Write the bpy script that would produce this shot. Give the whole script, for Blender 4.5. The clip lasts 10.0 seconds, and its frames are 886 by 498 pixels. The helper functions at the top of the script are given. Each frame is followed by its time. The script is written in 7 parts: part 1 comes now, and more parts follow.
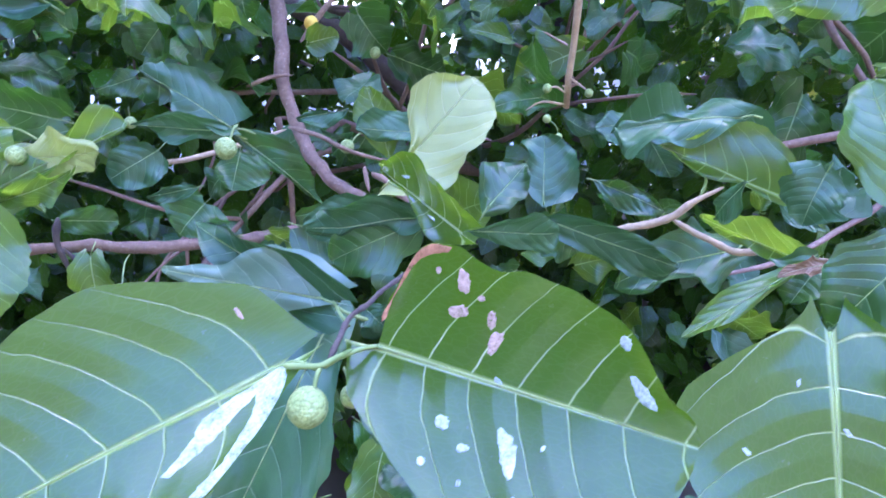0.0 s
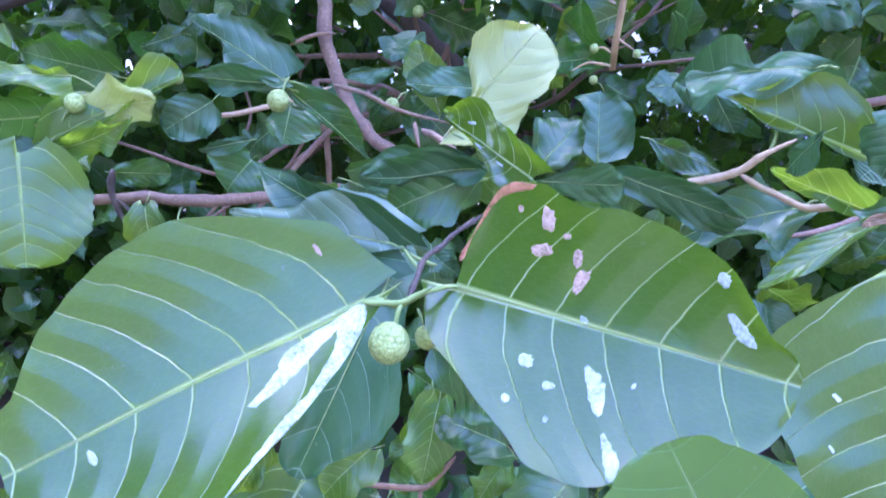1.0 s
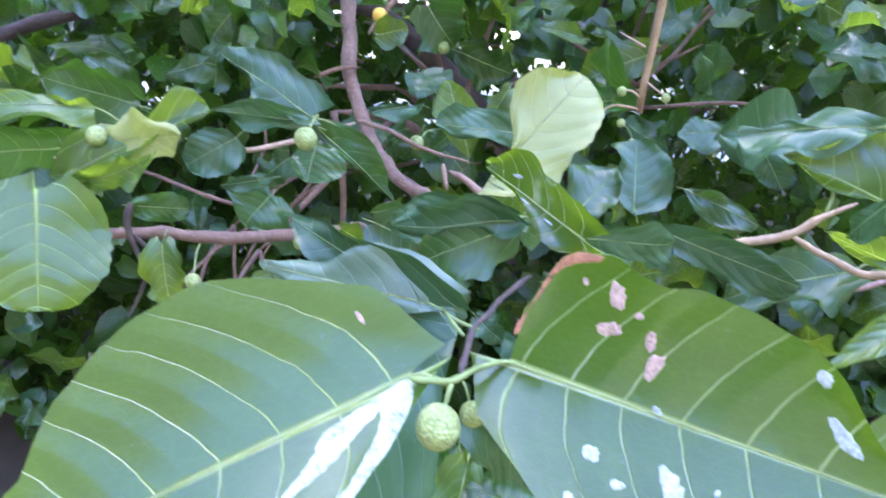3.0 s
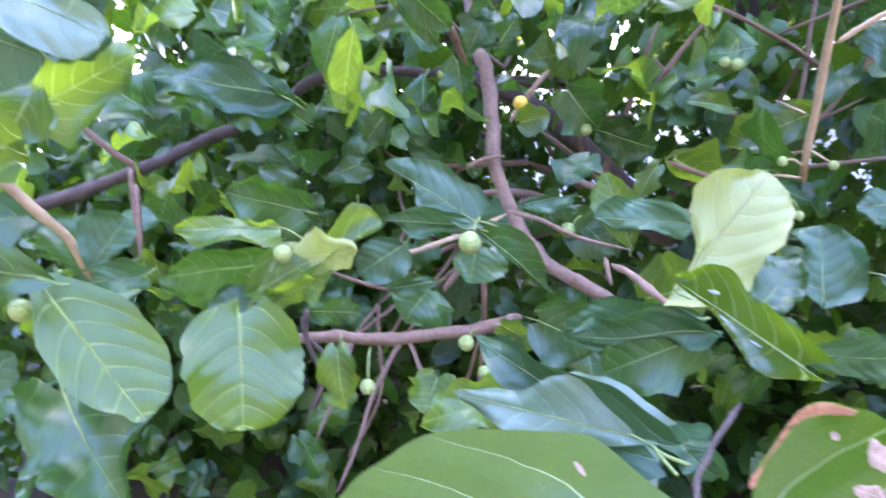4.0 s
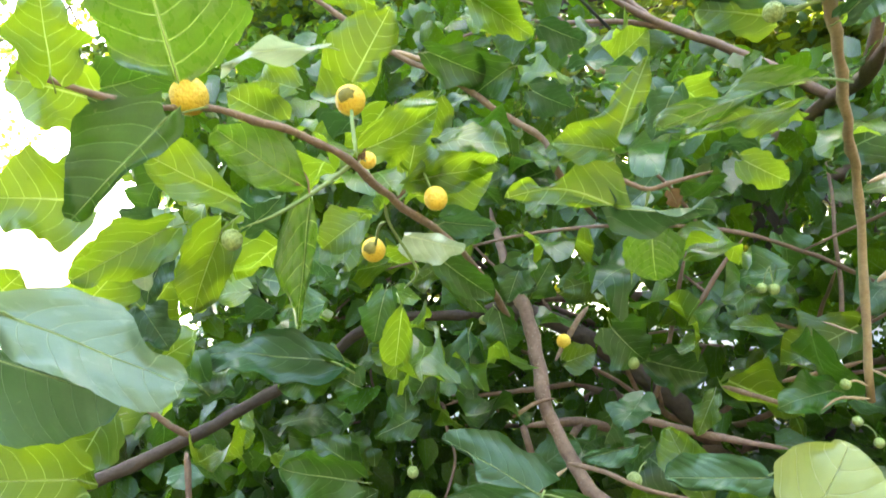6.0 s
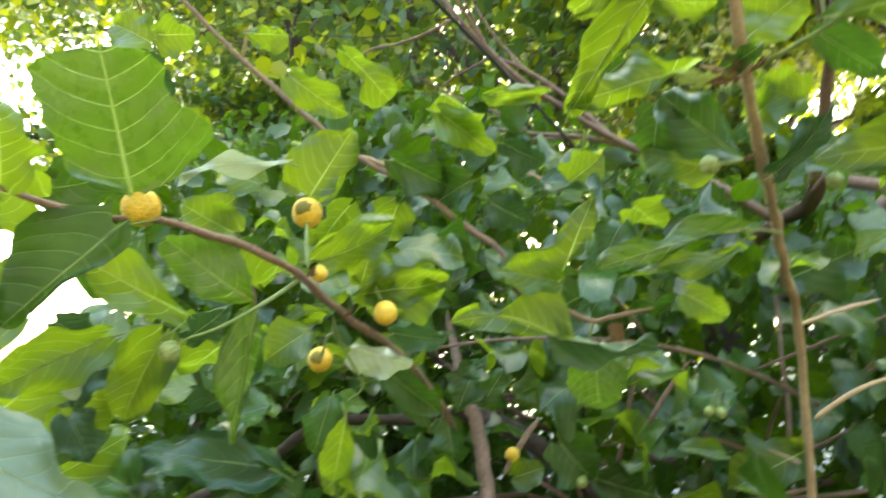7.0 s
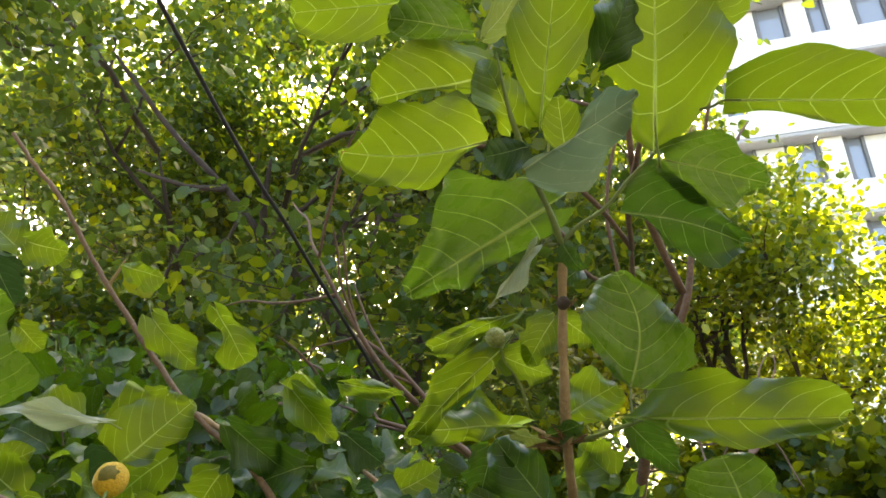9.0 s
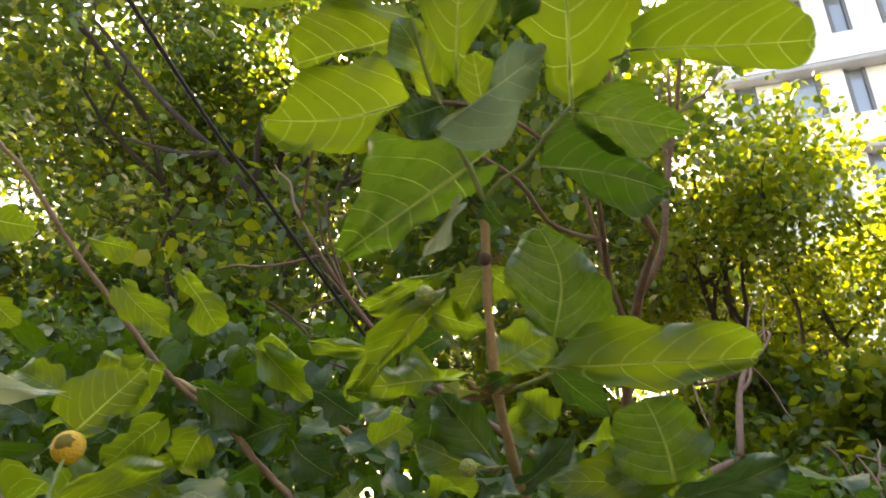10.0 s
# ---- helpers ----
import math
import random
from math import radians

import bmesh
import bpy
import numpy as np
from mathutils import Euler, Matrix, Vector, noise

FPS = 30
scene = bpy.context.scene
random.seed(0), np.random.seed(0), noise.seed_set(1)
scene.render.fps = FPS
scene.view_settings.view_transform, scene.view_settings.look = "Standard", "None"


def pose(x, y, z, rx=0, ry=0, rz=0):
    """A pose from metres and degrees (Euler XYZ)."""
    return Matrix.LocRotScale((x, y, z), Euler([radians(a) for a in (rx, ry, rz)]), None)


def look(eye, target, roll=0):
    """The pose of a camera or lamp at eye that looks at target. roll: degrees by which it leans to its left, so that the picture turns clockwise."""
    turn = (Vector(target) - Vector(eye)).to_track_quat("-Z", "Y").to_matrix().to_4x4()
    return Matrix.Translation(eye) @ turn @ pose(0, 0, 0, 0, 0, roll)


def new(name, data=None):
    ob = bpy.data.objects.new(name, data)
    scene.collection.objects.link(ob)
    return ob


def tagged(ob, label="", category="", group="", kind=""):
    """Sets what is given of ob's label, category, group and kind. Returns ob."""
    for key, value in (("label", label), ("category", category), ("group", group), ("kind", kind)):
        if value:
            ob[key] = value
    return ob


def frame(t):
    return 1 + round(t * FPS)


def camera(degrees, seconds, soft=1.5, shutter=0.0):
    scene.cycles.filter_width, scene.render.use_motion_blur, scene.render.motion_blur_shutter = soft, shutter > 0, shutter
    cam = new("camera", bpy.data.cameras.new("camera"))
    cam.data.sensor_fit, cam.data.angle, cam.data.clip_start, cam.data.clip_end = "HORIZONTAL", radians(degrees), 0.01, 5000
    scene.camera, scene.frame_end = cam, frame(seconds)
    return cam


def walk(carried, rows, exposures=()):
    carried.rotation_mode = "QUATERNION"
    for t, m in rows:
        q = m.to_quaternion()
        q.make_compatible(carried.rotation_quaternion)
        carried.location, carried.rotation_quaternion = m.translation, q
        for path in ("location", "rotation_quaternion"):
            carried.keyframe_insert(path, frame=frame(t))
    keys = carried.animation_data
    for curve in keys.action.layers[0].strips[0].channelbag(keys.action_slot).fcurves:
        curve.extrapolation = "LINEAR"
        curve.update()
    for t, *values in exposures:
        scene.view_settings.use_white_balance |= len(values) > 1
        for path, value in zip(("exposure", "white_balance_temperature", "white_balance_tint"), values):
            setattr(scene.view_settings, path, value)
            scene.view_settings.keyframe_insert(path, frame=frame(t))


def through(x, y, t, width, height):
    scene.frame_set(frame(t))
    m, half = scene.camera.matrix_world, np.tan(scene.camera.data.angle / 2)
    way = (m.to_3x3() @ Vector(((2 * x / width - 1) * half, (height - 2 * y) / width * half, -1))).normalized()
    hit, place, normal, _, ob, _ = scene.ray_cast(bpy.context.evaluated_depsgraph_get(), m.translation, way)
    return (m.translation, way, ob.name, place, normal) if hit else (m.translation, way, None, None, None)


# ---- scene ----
cam = camera(68.4, 10.0, soft=1.6, shutter=0.45)
PATH = [
    (0, pose(0.0170, 0.0656, 1.5112, 63.16, 0.82, -0.03)),
    (0.5, pose(0.0005, 0.0628, 1.5045, 61.78, 0.28, 1.06)),
    (1, pose(-0.0107, 0.0620, 1.4944, 60.92, 0.97, 2.09)),
    (1.5, pose(-0.0088, 0.0623, 1.4803, 56.94, -0.05, 1.99)),
    (2, pose(-0.0029, 0.0737, 1.4773, 56.69, -0.34, 1.59)),
    (2.5, pose(-0.0152, 0.0829, 1.4838, 60.40, -2.00, 0.65)),
    (2.7, pose(-0.0236, 0.0879, 1.4886, 61.79, -1.51, 1.37)),
    (3.8, pose(-0.0651, 0.0994, 1.5298, 67.26, 3.28, 10.00)),
    (4, pose(-0.0746, 0.1038, 1.5346, 68.80, 5.49, 12.07)),
    (4.5, pose(-0.0903, 0.1057, 1.5499, 72.42, 10.11, 14.57)),
    (5, pose(-0.0920, 0.1077, 1.5659, 79.18, 10.43, 15.06)),
    (5.5, pose(-0.0869, 0.1123, 1.5833, 83.85, 10.69, 14.52)),
    (6.8, pose(-0.0710, 0.1058, 1.6181, 92.25, 9.20, 12.99)),
    (7, pose(-0.0652, 0.1104, 1.6225, 94.03, 7.36, 11.00)),
    (7.5, pose(-0.0550, 0.1115, 1.6328, 100.09, -0.03, 1.91)),
    (8, pose(-0.0562, 0.0988, 1.6376, 107.54, -4.13, -2.86)),
    (8.5, pose(-0.0575, 0.0944, 1.6443, 111.26, -4.02, -3.68)),
    (9, pose(-0.0561, 0.0857, 1.6492, 116.87, -2.37, -4.27)),
    (9.5, pose(-0.0376, 0.0737, 1.6497, 115.33, -1.58, -2.74)),
    (10, pose(-0.0012, 0.0733, 1.6513, 112.79, -0.01, -2.93)),
]
EXPOSURES = [
    (0.0, 4.62, 5000, 39),
    (1.3, 4.62, 5000, 39),
    (1.6, 4.15, 11800, -18),
    (2.0, 4.18, 12000, -7),
    (2.4, 4.05, 12400, -14),
    (3.0, 4.75, 5600, 34),
    (4.0, 4.90, 5600, 37),
    (5.0, 4.85, 5200, 46),
    (5.5, 4.80, 7200, 8),
    (7.0, 4.10, 8200, 0),
    (7.5, 4.40, 9000, 6),
    (8.0, 3.55, 9800, 8),
    (8.5, 3.20, 9800, 8),
    (9.0, 3.05, 8800, 11),
    (9.5, 2.95, 8800, 14),
    (10.0, 2.95, 9600, 15),
]

walk(cam, PATH, EXPOSURES)

# world: open sky overhead, sun high ahead behind the tall trees
SUN_EL, SUN_AZ = 46.0, 7.0
world = bpy.data.worlds.new("world")
scene.world = world
world.use_nodes = True
wn = world.node_tree
sky = wn.nodes.new("ShaderNodeTexSky")
sky.sky_type, sky.sun_disc = "NISHITA", False
sky.sun_elevation, sky.sun_rotation = radians(SUN_EL), radians(SUN_AZ)
sky.air_density, sky.dust_density = 1.0, 2.5
wn.links.new(sky.outputs[0], wn.nodes["Background"].inputs[0])
wn.nodes["Background"].inputs[1].default_value = 0.15
sun = new("sun", bpy.data.lights.new("sun", "SUN"))
sun.data.energy, sun.data.angle, sun.data.color = 5.0, radians(0.6), (1.0, 0.95, 0.86)
sun_way = Vector((math.sin(radians(SUN_AZ)) * math.cos(radians(SUN_EL)), math.cos(radians(SUN_AZ)) * math.cos(radians(SUN_EL)), math.sin(radians(SUN_EL))))
sun.matrix_world = look(sun_way * 60, (0, 0, 0))


# ---- materials ----
class Nodes:
    """A small helper to write node trees line by line."""

    def __init__(self, name):
        self.mat = bpy.data.materials.new(name)
        self.mat.use_nodes = True
        self.tree = self.mat.node_tree
        self.tree.nodes.clear()
        self.out = self.tree.nodes.new("ShaderNodeOutputMaterial")

    def add(self, kind):
        return self.tree.nodes.new("ShaderNode" + kind)

    def voronoi(self, feature, vector, scale):
        n = self.add("TexVoronoi")
        n.feature = feature
        self.link(vector, n.inputs["Vector"])
        n.inputs["Scale"].default_value = scale
        return n.outputs["Distance"]

    def link(self, a, b):
        self.tree.links.new(a, b)

    def feed(self, socket, value):
        if hasattr(value, "links"):
            self.link(value, socket)
        else:
            socket.default_value = value

    def math(self, op, a, b=0.0, c=0.0, clamp=False):
        n = self.add("Math")
        n.operation, n.use_clamp = op, clamp
        for s, v in zip(n.inputs, (a, b, c)):
            self.feed(s, v)
        return n.outputs[0]

    def mix(self, f, a, b, blend="MIX"):
        n = self.add("Mix")
        n.data_type, n.blend_type = "RGBA", blend
        self.feed(n.inputs[0], f)
        for s, v in ((n.inputs[6], a), (n.inputs[7], b)):
            self.feed(s, v if hasattr(v, "links") else (*v, 1.0))
        return n.outputs[2]

    def noise(self, vector, scale, detail=3.0, rough=0.55):
        n = self.add("TexNoise")
        self.feed(n.inputs["Vector"], vector)
        n.inputs["Scale"].default_value, n.inputs["Detail"].default_value, n.inputs["Roughness"].default_value = scale, detail, rough
        return n.outputs[0]

    def ramp(self, value, lo, hi):
        n = self.add("MapRange")
        n.clamp = True
        self.feed(n.inputs[0], value)
        n.inputs[1].default_value, n.inputs[2].default_value = lo, hi
        return n.outputs[0]

    def bump(self, height, strength, distance):
        n = self.add("Bump")
        n.inputs["Strength"].default_value, n.inputs["Distance"].default_value = strength, distance
        self.feed(n.inputs["Height"], height)
        return n.outputs[0]


def leaf_material(name, dark, light, vein, gloss, through, glow, rand="object", pairs=6.0, shine=0.6, relief=0.0009, vein_width=0.034, slant=0.9, coat=0.3):
    """Leaf blade with a herringbone of side veins, blotches and light coming through. through: share of light let through."""
    m = Nodes(name)
    uv = m.add("UVMap").outputs[0]
    sep = m.add("SeparateXYZ")
    m.link(uv, sep.inputs[0])
    x, v = sep.outputs[0], sep.outputs[1]
    a = m.math("ABSOLUTE", x)
    pos = m.add("TexCoord").outputs["Object"]
    rnd = m.add("ObjectInfo").outputs["Random"] if rand == "object" else m.add("NewGeometry").outputs["Random Per Island"]
    wob = m.noise(uv, 3.0, 2.0)
    rib = m.ramp(m.math("SUBTRACT", m.math("MULTIPLY_ADD", v, -0.028, 0.042), a), 0.0, 0.02)
    side = m.math("FRACT", m.math("MULTIPLY", m.math("ADD", m.math("SUBTRACT", v, m.math("MULTIPLY", a, m.math("MULTIPLY_ADD", a, 0.40 * slant, 0.15 * slant))), m.math("MULTIPLY_ADD", wob, 0.03, 0.945)), pairs))
    off = m.math("ABSOLUTE", m.math("SUBTRACT", side, 0.5))
    thin = m.math("MULTIPLY_ADD", a, -0.55 * vein_width, vein_width)
    lines = m.math("SUBTRACT", 1.0, m.math("DIVIDE", off, thin), clamp=True)
    lines = m.math("MULTIPLY", lines, m.ramp(a, 1.05, 0.75))
    cells = m.voronoi("DISTANCE_TO_EDGE", uv, 22.0)
    net = m.math("SUBTRACT", 1.0, m.ramp(cells, 0.0, 0.10))
    veins = m.math("MAXIMUM", rib, lines)
    blot = m.noise(uv, 2.6, 5.0, 0.62)
    base = m.mix(m.ramp(m.math("ADD", m.math("MULTIPLY", rnd, 0.55), m.math("MULTIPLY", blot, 0.9)), 0.30, 1.05), dark, light)
    base = m.mix(m.math("MULTIPLY", net, 0.05), base, vein)
    specks = m.ramp(m.noise(pos, 260.0, 2.0), 0.70, 0.76)
    base = m.mix(m.math("MULTIPLY", specks, 0.25), base, (0.30, 0.30, 0.18))
    col = m.mix(m.math("MULTIPLY", veins, 0.9), base, vein)
    bsdf = m.add("BsdfPrincipled")
    m.link(col, bsdf.inputs["Base Color"])
    dust = m.noise(uv, 6.0, 5.0)
    m.feed(bsdf.inputs["Roughness"], m.math("MULTIPLY_ADD", dust, 0.14, gloss - 0.17))
    bsdf.inputs["Specular IOR Level"].default_value = shine
    bsdf.inputs["Coat Weight"].default_value, bsdf.inputs["Coat Roughness"].default_value = coat * shine * shine, 0.16
    height = m.math("ADD", m.math("MULTIPLY", veins, -0.7), m.math("MULTIPLY", m.math("ADD", m.math("MULTIPLY", net, 0.2), m.noise(uv, 9.0, 2.0)), 0.22))
    height = m.math("ADD", height, m.math("MULTIPLY", off, 1.3))
    m.link(m.bump(height, 0.6, relief), bsdf.inputs["Normal"])
    tr = m.add("BsdfTranslucent")
    m.link(m.mix(m.math("MULTIPLY", veins, 0.8), m.mix(0.6, base, glow), tuple(min(0.85, 1.7 * c) for c in vein)), tr.inputs[0])
    sh = m.add("MixShader")
    sh.inputs[0].default_value = through
    m.link(bsdf.outputs[0], sh.inputs[1])
    m.link(tr.outputs[0], sh.inputs[2])
    m.link(sh.outputs[0], m.out.inputs[0])
    return m.mat


def rough_material(name, c1, c2, scale, rough, bump=0.4, dist=0.002, coords="Object", stretch=(1, 1, 1)):
    m = Nodes(name)
    mp = m.add("Mapping")
    m.link(m.add("TexCoord").outputs[coords], mp.inputs[0])
    mp.inputs["Scale"].default_value = stretch
    p = mp.outputs[0]
    n1, n2 = m.noise(p, scale, 5.0, 0.65), m.noise(p, scale * 0.13, 3.0)
    rnd = m.add("ObjectInfo").outputs["Random"]
    f = m.ramp(m.math("ADD", m.math("MULTIPLY_ADD", n1, 0.6, m.math("MULTIPLY", n2, 0.5)), m.math("MULTIPLY", rnd, 0.12)), 0.32, 0.78)
    bsdf = m.add("BsdfPrincipled")
    m.link(m.mix(f, c1, c2), bsdf.inputs["Base Color"])
    bsdf.inputs["Roughness"].default_value = rough
    m.link(m.bump(n1, bump, dist), bsdf.inputs["Normal"])
    m.link(bsdf.outputs[0], m.out.inputs[0])
    return m.mat


def bark_material(name, c1, c2, spot, scale):
    """Young bark: long streaks, blotches, pale lenticels and rough bumps."""
    m = Nodes(name)
    pos = m.add("TexCoord").outputs["Object"]
    n1, n2, n3 = m.noise(pos, scale, 6.0, 0.7), m.noise(pos, scale * 0.16, 4.0), m.noise(pos, scale * 4.0, 2.0)
    cells = m.voronoi("F1", pos, scale * 1.3)
    dots = m.math("MULTIPLY", m.math("SUBTRACT", 1.0, m.ramp(cells, 0.16, 0.30)), m.ramp(n2, 0.40, 0.60))
    col = m.mix(m.ramp(m.math("MULTIPLY_ADD", n1, 0.7, m.math("MULTIPLY", n2, 0.6)), 0.40, 0.85), c1, c2)
    col = m.mix(m.math("MULTIPLY", dots, 0.6), col, spot)
    col = m.mix(m.math("MULTIPLY", m.ramp(n3, 0.55, 0.75), 0.35), col, (0.03, 0.022, 0.016))
    bsdf = m.add("BsdfPrincipled")
    m.link(col, bsdf.inputs["Base Color"])
    m.feed(bsdf.inputs["Roughness"], m.math("MULTIPLY_ADD", n2, 0.3, 0.6))
    m.link(m.bump(m.math("ADD", n1, m.math("MULTIPLY", dots, 0.6)), 0.8, 0.0016), bsdf.inputs["Normal"])
    m.link(bsdf.outputs[0], m.out.inputs[0])
    return m.mat


def fruit_material(name, c1, c2, pit):
    """Ball-shaped head: a skin of close-set florets with darker pits between."""
    m = Nodes(name)
    pos = m.add("TexCoord").outputs["Object"]
    d = m.voronoi("F1", pos, 560.0)
    f = m.noise(pos, 90.0, 3.0)
    bsdf = m.add("BsdfPrincipled")
    m.link(m.mix(m.ramp(d, 0.50, 0.95), m.mix(m.ramp(f, 0.35, 0.65), c1, c2), pit), bsdf.inputs["Base Color"])
    bsdf.inputs["Roughness"].default_value = 0.6
    bsdf.inputs["Subsurface Weight"].default_value = 0.15
    bsdf.inputs["Subsurface Radius"].default_value = (0.004, 0.003, 0.001)
    m.link(m.bump(m.math("SUBTRACT", 1.0, d), 0.6, 0.0012), bsdf.inputs["Normal"])
    m.link(bsdf.outputs[0], m.out.inputs[0])
    return m.mat


LEAF = {
    "glossy": leaf_material("leaf_glossy", (0.022, 0.060, 0.005), (0.052, 0.122, 0.010), (0.44, 0.56, 0.20), 0.29, 0.48, (0.30, 0.48, 0.004), shine=0.7, relief=0.0011, vein_width=0.033, slant=0.65, pairs=6.5, coat=0.45),
    "mature": leaf_material("leaf_mature", (0.008, 0.036, 0.006), (0.034, 0.108, 0.012), (0.17, 0.28, 0.09), 0.42, 0.28, (0.16, 0.36, 0.02), shine=0.55),
    "grey": leaf_material("leaf_waxy", (0.014, 0.052, 0.018), (0.044, 0.114, 0.040), (0.130, 0.210, 0.120), 0.46, 0.20, (0.10, 0.24, 0.03), shine=0.45),
    "fresh": leaf_material("leaf_fresh", (0.020, 0.072, 0.007), (0.068, 0.165, 0.016), (0.34, 0.46, 0.12), 0.40, 0.54, (0.42, 0.57, 0.018), shine=0.8, relief=0.0010, vein_width=0.042),
    "deep": leaf_material("leaf_deep_green", (0.020, 0.078, 0.010), (0.060, 0.150, 0.018), (0.34, 0.46, 0.12), 0.38, 0.34, (0.28, 0.50, 0.025), shine=0.8, relief=0.0012, vein_width=0.042),
    "smooth": leaf_material("leaf_smooth", (0.040, 0.120, 0.016), (0.085, 0.195, 0.026), (0.15, 0.27, 0.06), 0.40, 0.44, (0.33, 0.50, 0.020), shine=0.8, relief=0.0004, vein_width=0.026),
    "pale": leaf_material("leaf_pale", (0.270, 0.310, 0.080), (0.350, 0.390, 0.120), (0.44, 0.46, 0.22), 0.48, 0.40, (0.32, 0.46, 0.06)),
    # skylight sheen painted in as a pale blue-green base colour
    "sky_sheen": leaf_material("leaf_sky_sheen", (0.100, 0.170, 0.110), (0.170, 0.250, 0.165), (0.28, 0.36, 0.24), 0.36, 0.42, (0.30, 0.46, 0.24)),
    "dry": leaf_material("leaf_dry", (0.090, 0.050, 0.026), (0.190, 0.110, 0.055), (0.24, 0.16, 0.09), 0.6, 0.15, (0.40, 0.22, 0.06), shine=0.3),
    # whitish blades; on shining edges the white paints skylight gloss
    "white": leaf_material("leaf_whitish", (0.38, 0.46, 0.34), (0.50, 0.57, 0.45), (0.52, 0.57, 0.42), 0.5, 0.35, (0.36, 0.48, 0.16)),
}
CROWN = {
    # dark end set near black to paint the shade between inner leaves
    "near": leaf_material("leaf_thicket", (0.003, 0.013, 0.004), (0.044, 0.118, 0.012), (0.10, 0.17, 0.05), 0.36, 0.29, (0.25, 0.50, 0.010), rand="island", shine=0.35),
    "far": leaf_material("leaf_crown", (0.008, 0.032, 0.012), (0.036, 0.100, 0.030), (0.10, 0.17, 0.05), 0.45, 0.36, (0.30, 0.44, 0.012), rand="island", shine=0.45),
    # brighter, more see-through copy of the crown leaf that paints in sunlight
    "sunny": leaf_material("leaf_sunlit", (0.016, 0.050, 0.006), (0.080, 0.150, 0.014), (0.14, 0.22, 0.05), 0.42, 0.56, (0.64, 0.68, 0.016), rand="island", shine=0.8),
}
BARK = bark_material("bark", (0.095, 0.054, 0.038), (0.270, 0.170, 0.125), (0.30, 0.24, 0.19), 150.0)
BARK_PALE = bark_material("bark_pale", (0.280, 0.180, 0.098), (0.540, 0.395, 0.240), (0.40, 0.33, 0.24), 190.0)
BARK_DARK = rough_material("bark_dark", (0.030, 0.022, 0.020), (0.085, 0.062, 0.050), 60.0, 0.9, 0.8, 0.006)
BARK_RED = bark_material("bark_reddish", (0.115, 0.066, 0.042), (0.320, 0.205, 0.135), (0.40, 0.31, 0.22), 190.0)
STALK = rough_material("green_stalk", (0.110, 0.170, 0.045), (0.220, 0.290, 0.090), 220.0, 0.6, 0.3, 0.0005)
CAP = rough_material("fruit_cap", (0.120, 0.105, 0.020), (0.260, 0.220, 0.045), 420.0, 0.8, 0.5, 0.001)


def rib_material():
    """Pale midrib that lets light through like the blade round it."""
    m = Nodes("leaf_rib")
    pos = m.add("TexCoord").outputs["Object"]
    col = m.mix(m.noise(pos, 150.0, 4.0), (0.330, 0.410, 0.220), (0.480, 0.540, 0.330))
    bsdf, tr, sh = m.add("BsdfPrincipled"), m.add("BsdfTranslucent"), m.add("MixShader")
    m.link(col, bsdf.inputs["Base Color"])
    bsdf.inputs["Roughness"].default_value = 0.5
    m.link(m.mix(0.6, col, (0.84, 0.90, 0.56)), tr.inputs[0])
    sh.inputs[0].default_value = 0.85
    m.link(bsdf.outputs[0], sh.inputs[1])
    m.link(tr.outputs[0], sh.inputs[2])
    m.link(sh.outputs[0], m.out.inputs[0])
    return m.mat


RIB = rib_material()


def film_material(name, c1, c2, cover):
    """A thin dried film, broken up so that the leaf shows between its flakes."""
    m = Nodes(name)
    pos = m.add("TexCoord").outputs["Object"]
    n1, n2 = m.noise(pos, 600.0, 4.0, 0.7), m.noise(pos, 130.0, 3.0)
    bsdf = m.add("BsdfPrincipled")
    m.link(m.mix(n2, c1, c2), bsdf.inputs["Base Color"])
    bsdf.inputs["Roughness"].default_value = 0.8
    m.link(m.bump(n1, 0.2, 0.0003), bsdf.inputs["Normal"])
    sh, clear = m.add("MixShader"), m.add("BsdfTransparent")
    m.link(m.ramp(m.math("MULTIPLY_ADD", n2, 0.8, n1), cover - 0.34, cover + 0.34), sh.inputs[0])
    m.link(clear.outputs[0], sh.inputs[1])
    m.link(bsdf.outputs[0], sh.inputs[2])
    m.link(sh.outputs[0], m.out.inputs[0])
    return m.mat


FRUIT_GREEN = fruit_material("fruit_green", (0.220, 0.280, 0.080), (0.320, 0.390, 0.140), (0.140, 0.190, 0.050))
FRUIT_YELLOW = fruit_material("fruit_yellow", (0.840, 0.540, 0.065), (0.870, 0.590, 0.090), (0.680, 0.370, 0.030))
SPLASH = film_material("white_splash", (0.30, 0.36, 0.32), (0.54, 0.58, 0.53), 0.72)
SCORCH = film_material("scorched_leaf", (0.240, 0.090, 0.040), (0.480, 0.220, 0.120), 0.66)
DRY = film_material("dry_spot", (0.380, 0.230, 0.160), (0.560, 0.400, 0.310), 0.74)
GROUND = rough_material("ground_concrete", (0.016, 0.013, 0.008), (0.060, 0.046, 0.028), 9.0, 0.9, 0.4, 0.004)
# near-black tone of the added walls, so leaves mirror something dark
SKY_BLOCK = rough_material("sky_block_dark", (0.026, 0.032, 0.026), (0.062, 0.068, 0.056), 4.0, 0.9, 0.4, 0.004)
PAVING = rough_material("pale_paving", (0.42, 0.41, 0.38), (0.62, 0.61, 0.58), 6.0, 0.85, 0.3, 0.003)
PAINT = rough_material("building_paint", (0.76, 0.73, 0.72), (0.82, 0.82, 0.81), 1.5, 0.8, 0.1, 0.002)
TRIM = rough_material("building_trim", (0.33, 0.33, 0.36), (0.46, 0.46, 0.48), 2.0, 0.7, 0.1, 0.002)
